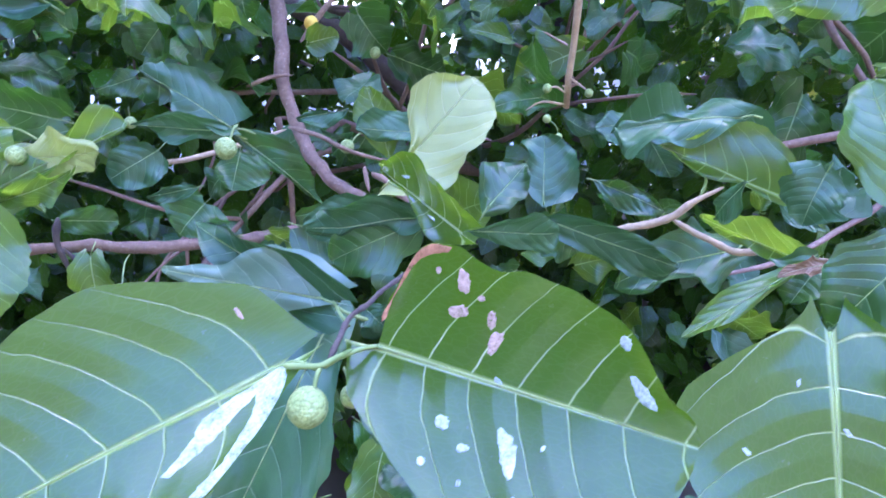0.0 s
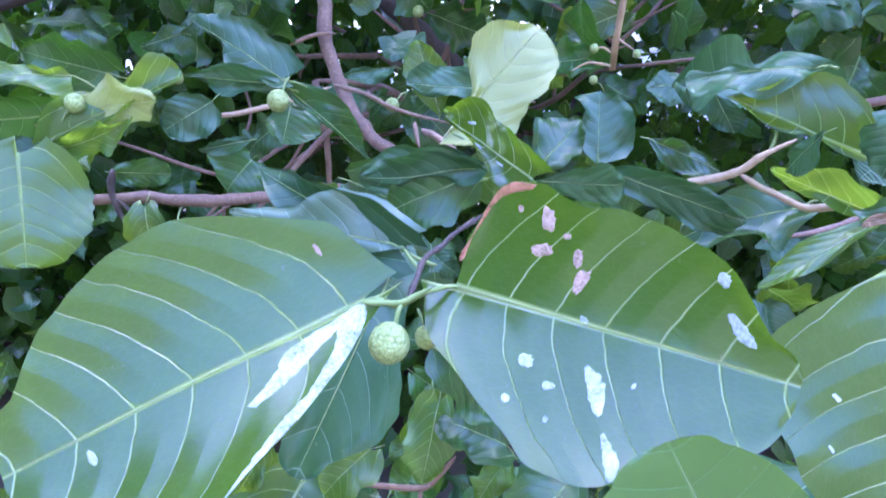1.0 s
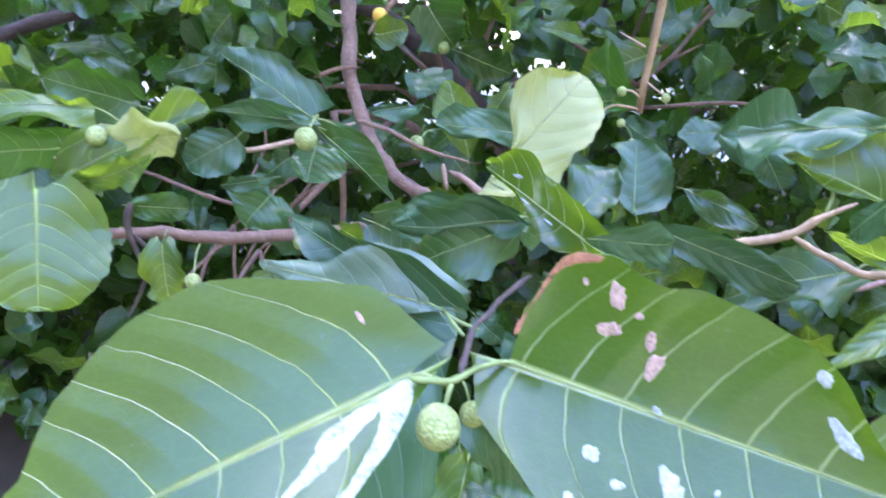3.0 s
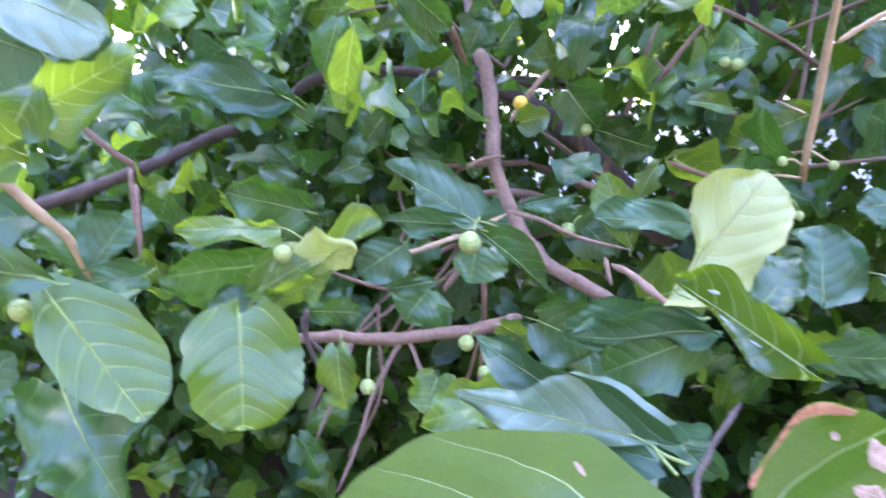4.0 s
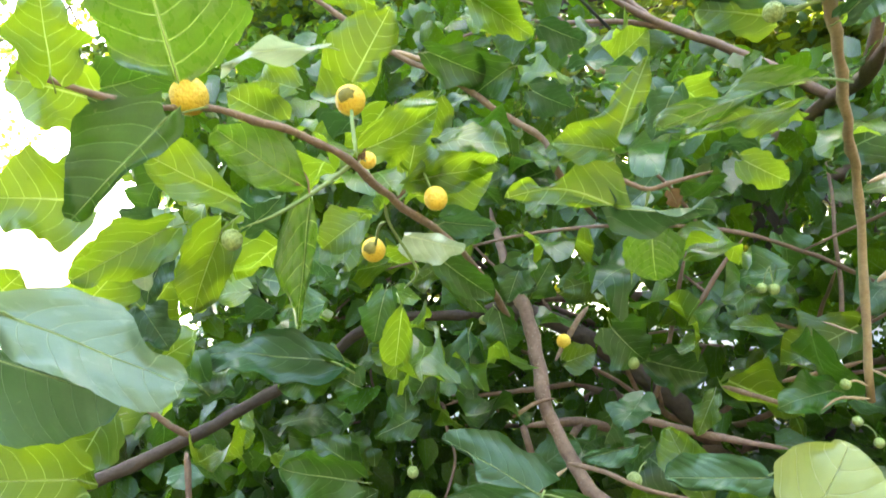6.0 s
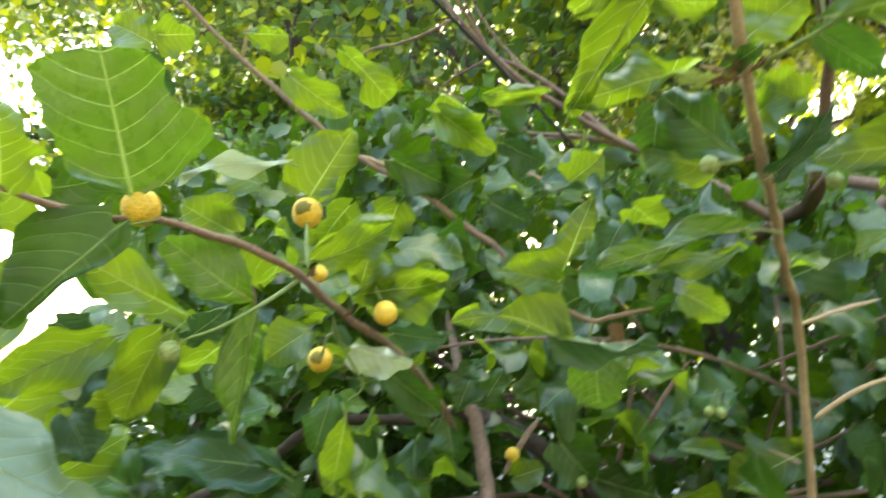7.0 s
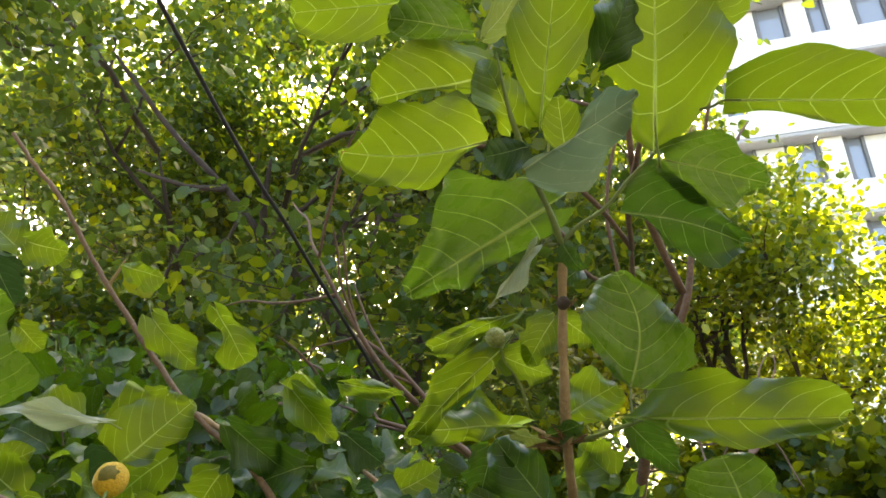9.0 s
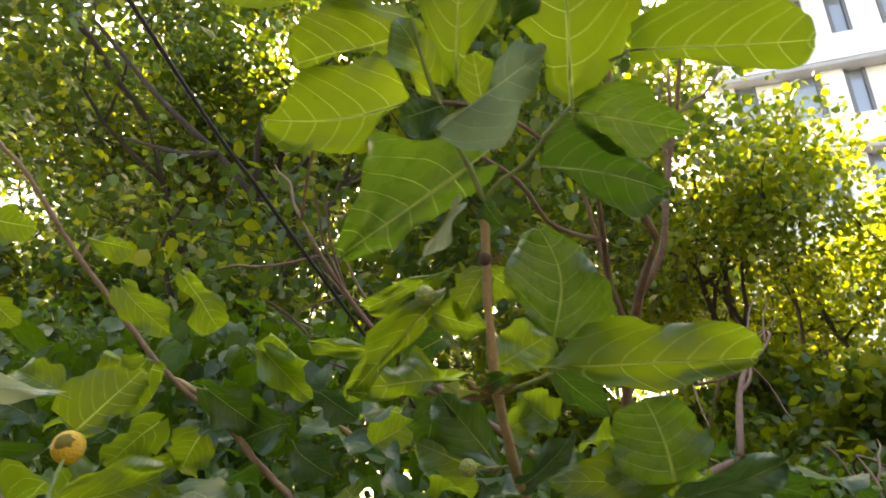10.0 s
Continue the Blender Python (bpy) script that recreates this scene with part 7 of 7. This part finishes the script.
blades = [Blade(1.0, w, cup=c, bend=b, wave=v, seed=k + 500, peak=p).mesh(12, 3) for k, (w, c, b, v, p) in enumerate(((0.80, 0.2, 0.5, 0.05, 0.42), (0.72, 0.3, 0.3, 0.07, 0.45), (0.86, 0.1, 0.7, 0.06, 0.40), (0.66, 0.35, 0.2, 0.08, 0.48), (0.78, 0.15, 0.9, 0.05, 0.42), (0.70, 0.4, 0.5, 0.07, 0.44), (0.92, 0.2, 0.4, 0.05, 0.55), (0.74, 0.5, 0.8, 0.06, 0.40), (0.84, -0.1, 0.6, 0.08, 0.50), (0.64, 0.25, 1.1, 0.06, 0.45), (0.88, 0.3, 0.2, 0.07, 0.38), (0.76, 0.1, -0.3, 0.08, 0.52)))]
shared = []
for bm in blades:
    for kind in ("mature", "grey", "fresh"):
        me = bpy.data.meshes.new("leaf")
        bm.to_mesh(me)
        me.polygons.foreach_set("use_smooth", [True] * len(me.polygons))
        me.materials.append(LEAF[kind])
        shared.append(me)
    bm.free()
made = 0
while made < 300:
    x, y = rng.uniform(-1.5, 1.3), rng.uniform(1.05, 1.6)
    top = roof_of(x, y)
    p = Vector((x, y, rng.uniform(0.25, top)))
    way = Vector(rng.normal(0, 0.6, 3)) + Vector((0, -0.25, -0.45))
    face = Vector(rng.normal(0, 0.45, 3)) + Vector((0, -0.55, 0.75))
    s = rng.uniform(0.065, 0.125)
    ob = new("leaf", shared[int(rng.choice((0, 0, 0, 1, 2, 2, 2))) + 3 * int(rng.integers(12))])
    ob.parent = near
    ob.matrix_local = frame_of(p, p + way, face) @ Matrix.Diagonal((s, s, s, 1))
    made += 1
low_n = 0
while low_n < 140:
    x, y = rng.uniform(-0.75, 0.75), rng.uniform(0.62, 1.05)
    p = Vector((x, y, rng.uniform(0.2, 1.28 - 0.72 * y)))
    s = rng.uniform(0.06, 0.115)
    ob = new("leaf", shared[int(rng.choice((0, 0, 1, 2))) + 3 * int(rng.integers(12))])
    ob.parent = low
    ob.matrix_local = frame_of(p, p + Vector(rng.normal(0, 0.6, 3)) + Vector((0, -0.2, -0.4)), Vector(rng.normal(0, 0.4, 3)) + Vector((0, -0.5, 0.8))) @ Matrix.Diagonal((s, s, s, 1))
    low_n += 1
spray = thing_at("leafy_branch", None, "spreading bough with many level wavy leaves lit from above", "branch", "near branches")
stem(spray, [(0.40, 1.55, 1.30), (0.22, 1.34, 1.42), (0.05, 1.22, 1.50), (-0.20, 1.16, 1.54), (-0.50, 1.15, 1.52)], 0.009, 0.004, BARK, "bough", knobs=0.2)
stem(spray, [(0.22, 1.34, 1.42), (0.45, 1.22, 1.52), (0.62, 1.16, 1.60)], 0.006, 0.003, BARK)
stem(spray, [(0.05, 1.22, 1.50), (0.00, 1.08, 1.58), (-0.06, 0.98, 1.64)], 0.007, 0.003, BARK)
grown = 0
while grown < 150:
    x, y = rng.uniform(-0.75, 0.75), rng.uniform(0.82, 1.35)
    if 0.02 < x < 0.34 and y < 1.12:
        continue
    p = Vector((x, y, rng.uniform(1.32, 1.50 + 0.28 * y - 0.06 * abs(x))))
    q = rng.uniform(0, 2 * math.pi)
    s = rng.uniform(0.06, 0.105)
    ob = new("leaf", shared[int(rng.choice((0, 0, 1, 2, 2))) + 3 * int(rng.integers(12))])
    ob.parent = spray
    ob.matrix_local = frame_of(p, p + Vector((math.cos(q), 0.7 * math.sin(q), -0.22)), Vector(rng.normal(0, 0.30, 3)) + Vector((0, -0.22, 1.0))) @ Matrix.Diagonal((s, s, s, 1))
    grown += 1
n = 58000
px, py = rng.uniform(-2.6, 2.3, n), rng.uniform(1.45, 3.4, n)
pz = np.array([rng.uniform(0.05, roof_of(a, b)) for a, b in zip(px, py)])
front = rng.uniform(0, 1, n) < 0.8 * np.clip((2.05 - py) / 0.6, 0, 1)
clump = np.array([noise.noise(Vector((a * 1.5, b * 1.5, c * 1.9))) for a, b, c in zip(px, py, pz)])
outside = (np.abs(px + 0.15) / 2.5) ** 2.6 + (np.abs(py - 2.42) / 1.02) ** 2.6 + 0.25 * np.clip(pz - 1.2, 0, 2) > 1.0 + 0.55 * clump
thin = front | outside | (px > -0.4) & (px < 1.6) & (pz > 0.6) & (rng.uniform(0, 1, n) < 0.36)
px, py, pz = px[~thin], py[~thin], pz[~thin]
n = len(px)
ln = rng.uniform(0.050, 0.105, n) * np.clip(1.15 - 0.55 * (py - 1.45), 0.5, 1.1)
facing = np.zeros((n, 3))
facing[:, 1], facing[:, 2] = np.where(pz > 1.35, -0.05, -0.25), 0.85
cloud_part("foliage", leaf_cloud(np.stack([px, py, pz], 1), rng.normal(0, 0.6, (n, 3)) + np.array((0, -0.2, -0.4)), rng.normal(0, 0.48, (n, 3)) + facing, ln, ln * rng.uniform(0.65, 0.9, n), fine=True), CROWN["near"], near, "dense leaves deep in the bush, their green darkened for shade")

# ---- building, cable ----
build = thing_at("building", None, "white multi-storey building with recessed windows and ledges", "building")
build.matrix_world = pose(9.7, 17.2, 0, 0, 0, -22)
BAY, STOREY, BAYS, FLOORS = 3.1, 3.0, 7, 11
part("body", box_bm(0, 0.45, 0, BAY * BAYS, 12, STOREY * FLOORS), PAINT, build, smooth=False)
part("roof", box_bm(-0.4, -0.4, STOREY * FLOORS, BAY * BAYS + 0.4, 12.4, STOREY * FLOORS + 0.35, 0.03), TRIM, build, smooth=False)
for f in range(FLOORS):
    z = f * STOREY
    part("spandrel", box_bm(0, 0, z - 0.02, BAY * BAYS, 0.45, z + 0.95, 0.01), PAINT, build, smooth=False)
    part("ledge", box_bm(-0.15, -0.28, z + 2.62, BAY * BAYS + 0.15, 0.44, z + 2.76, 0.02), TRIM, build, "grey concrete ledge", smooth=False)
    for b in range(BAYS):
        x = b * BAY
        part("pier", box_bm(x + 0.002, 0.02, z + 0.95, x + 0.62, 0.44, z + 2.62, 0.01), PAINT, build, smooth=False)
        if 3 <= f and b < 6:
            win = part("window", box_bm(x + 0.62, 0.26, z + 0.97, x + BAY, 0.30, z + 2.60), GLASS, build, "glazed window", smooth=False)
            for a, c in ((0.62, 0.78), (1.16, 1.26), (2.10, 2.22), (BAY - 0.14, BAY)):
                part("frame", box_bm(x + a, 0.16, z + 0.96, x + c, 0.34, z + 2.61, 0.008), FRAME, win, "dark window frame", smooth=False)
            part("blind", box_bm(x + 1.27, 0.20, z + 0.97, x + 2.09, 0.25, z + 2.60), PAINT, win, "white panel behind the frame", smooth=False)

line = thing_at("overhead_cable", None, "thin black cable slung down through the trees", "cable")
top, foot = Vector((-0.487, 0.868, 2.455)), Vector((-0.084, 1.642, 2.036))
ends = [top + (top - foot) * 2.2 + Vector((0, 0, 0.2)), top, top.lerp(foot, 0.5) + Vector((0, 0, -0.01)), foot, foot + (foot - top) * 0.6]
part("wire", tube_bm(ends, 0.0042, 0.0042, 8, 0, 6), CABLE, line)
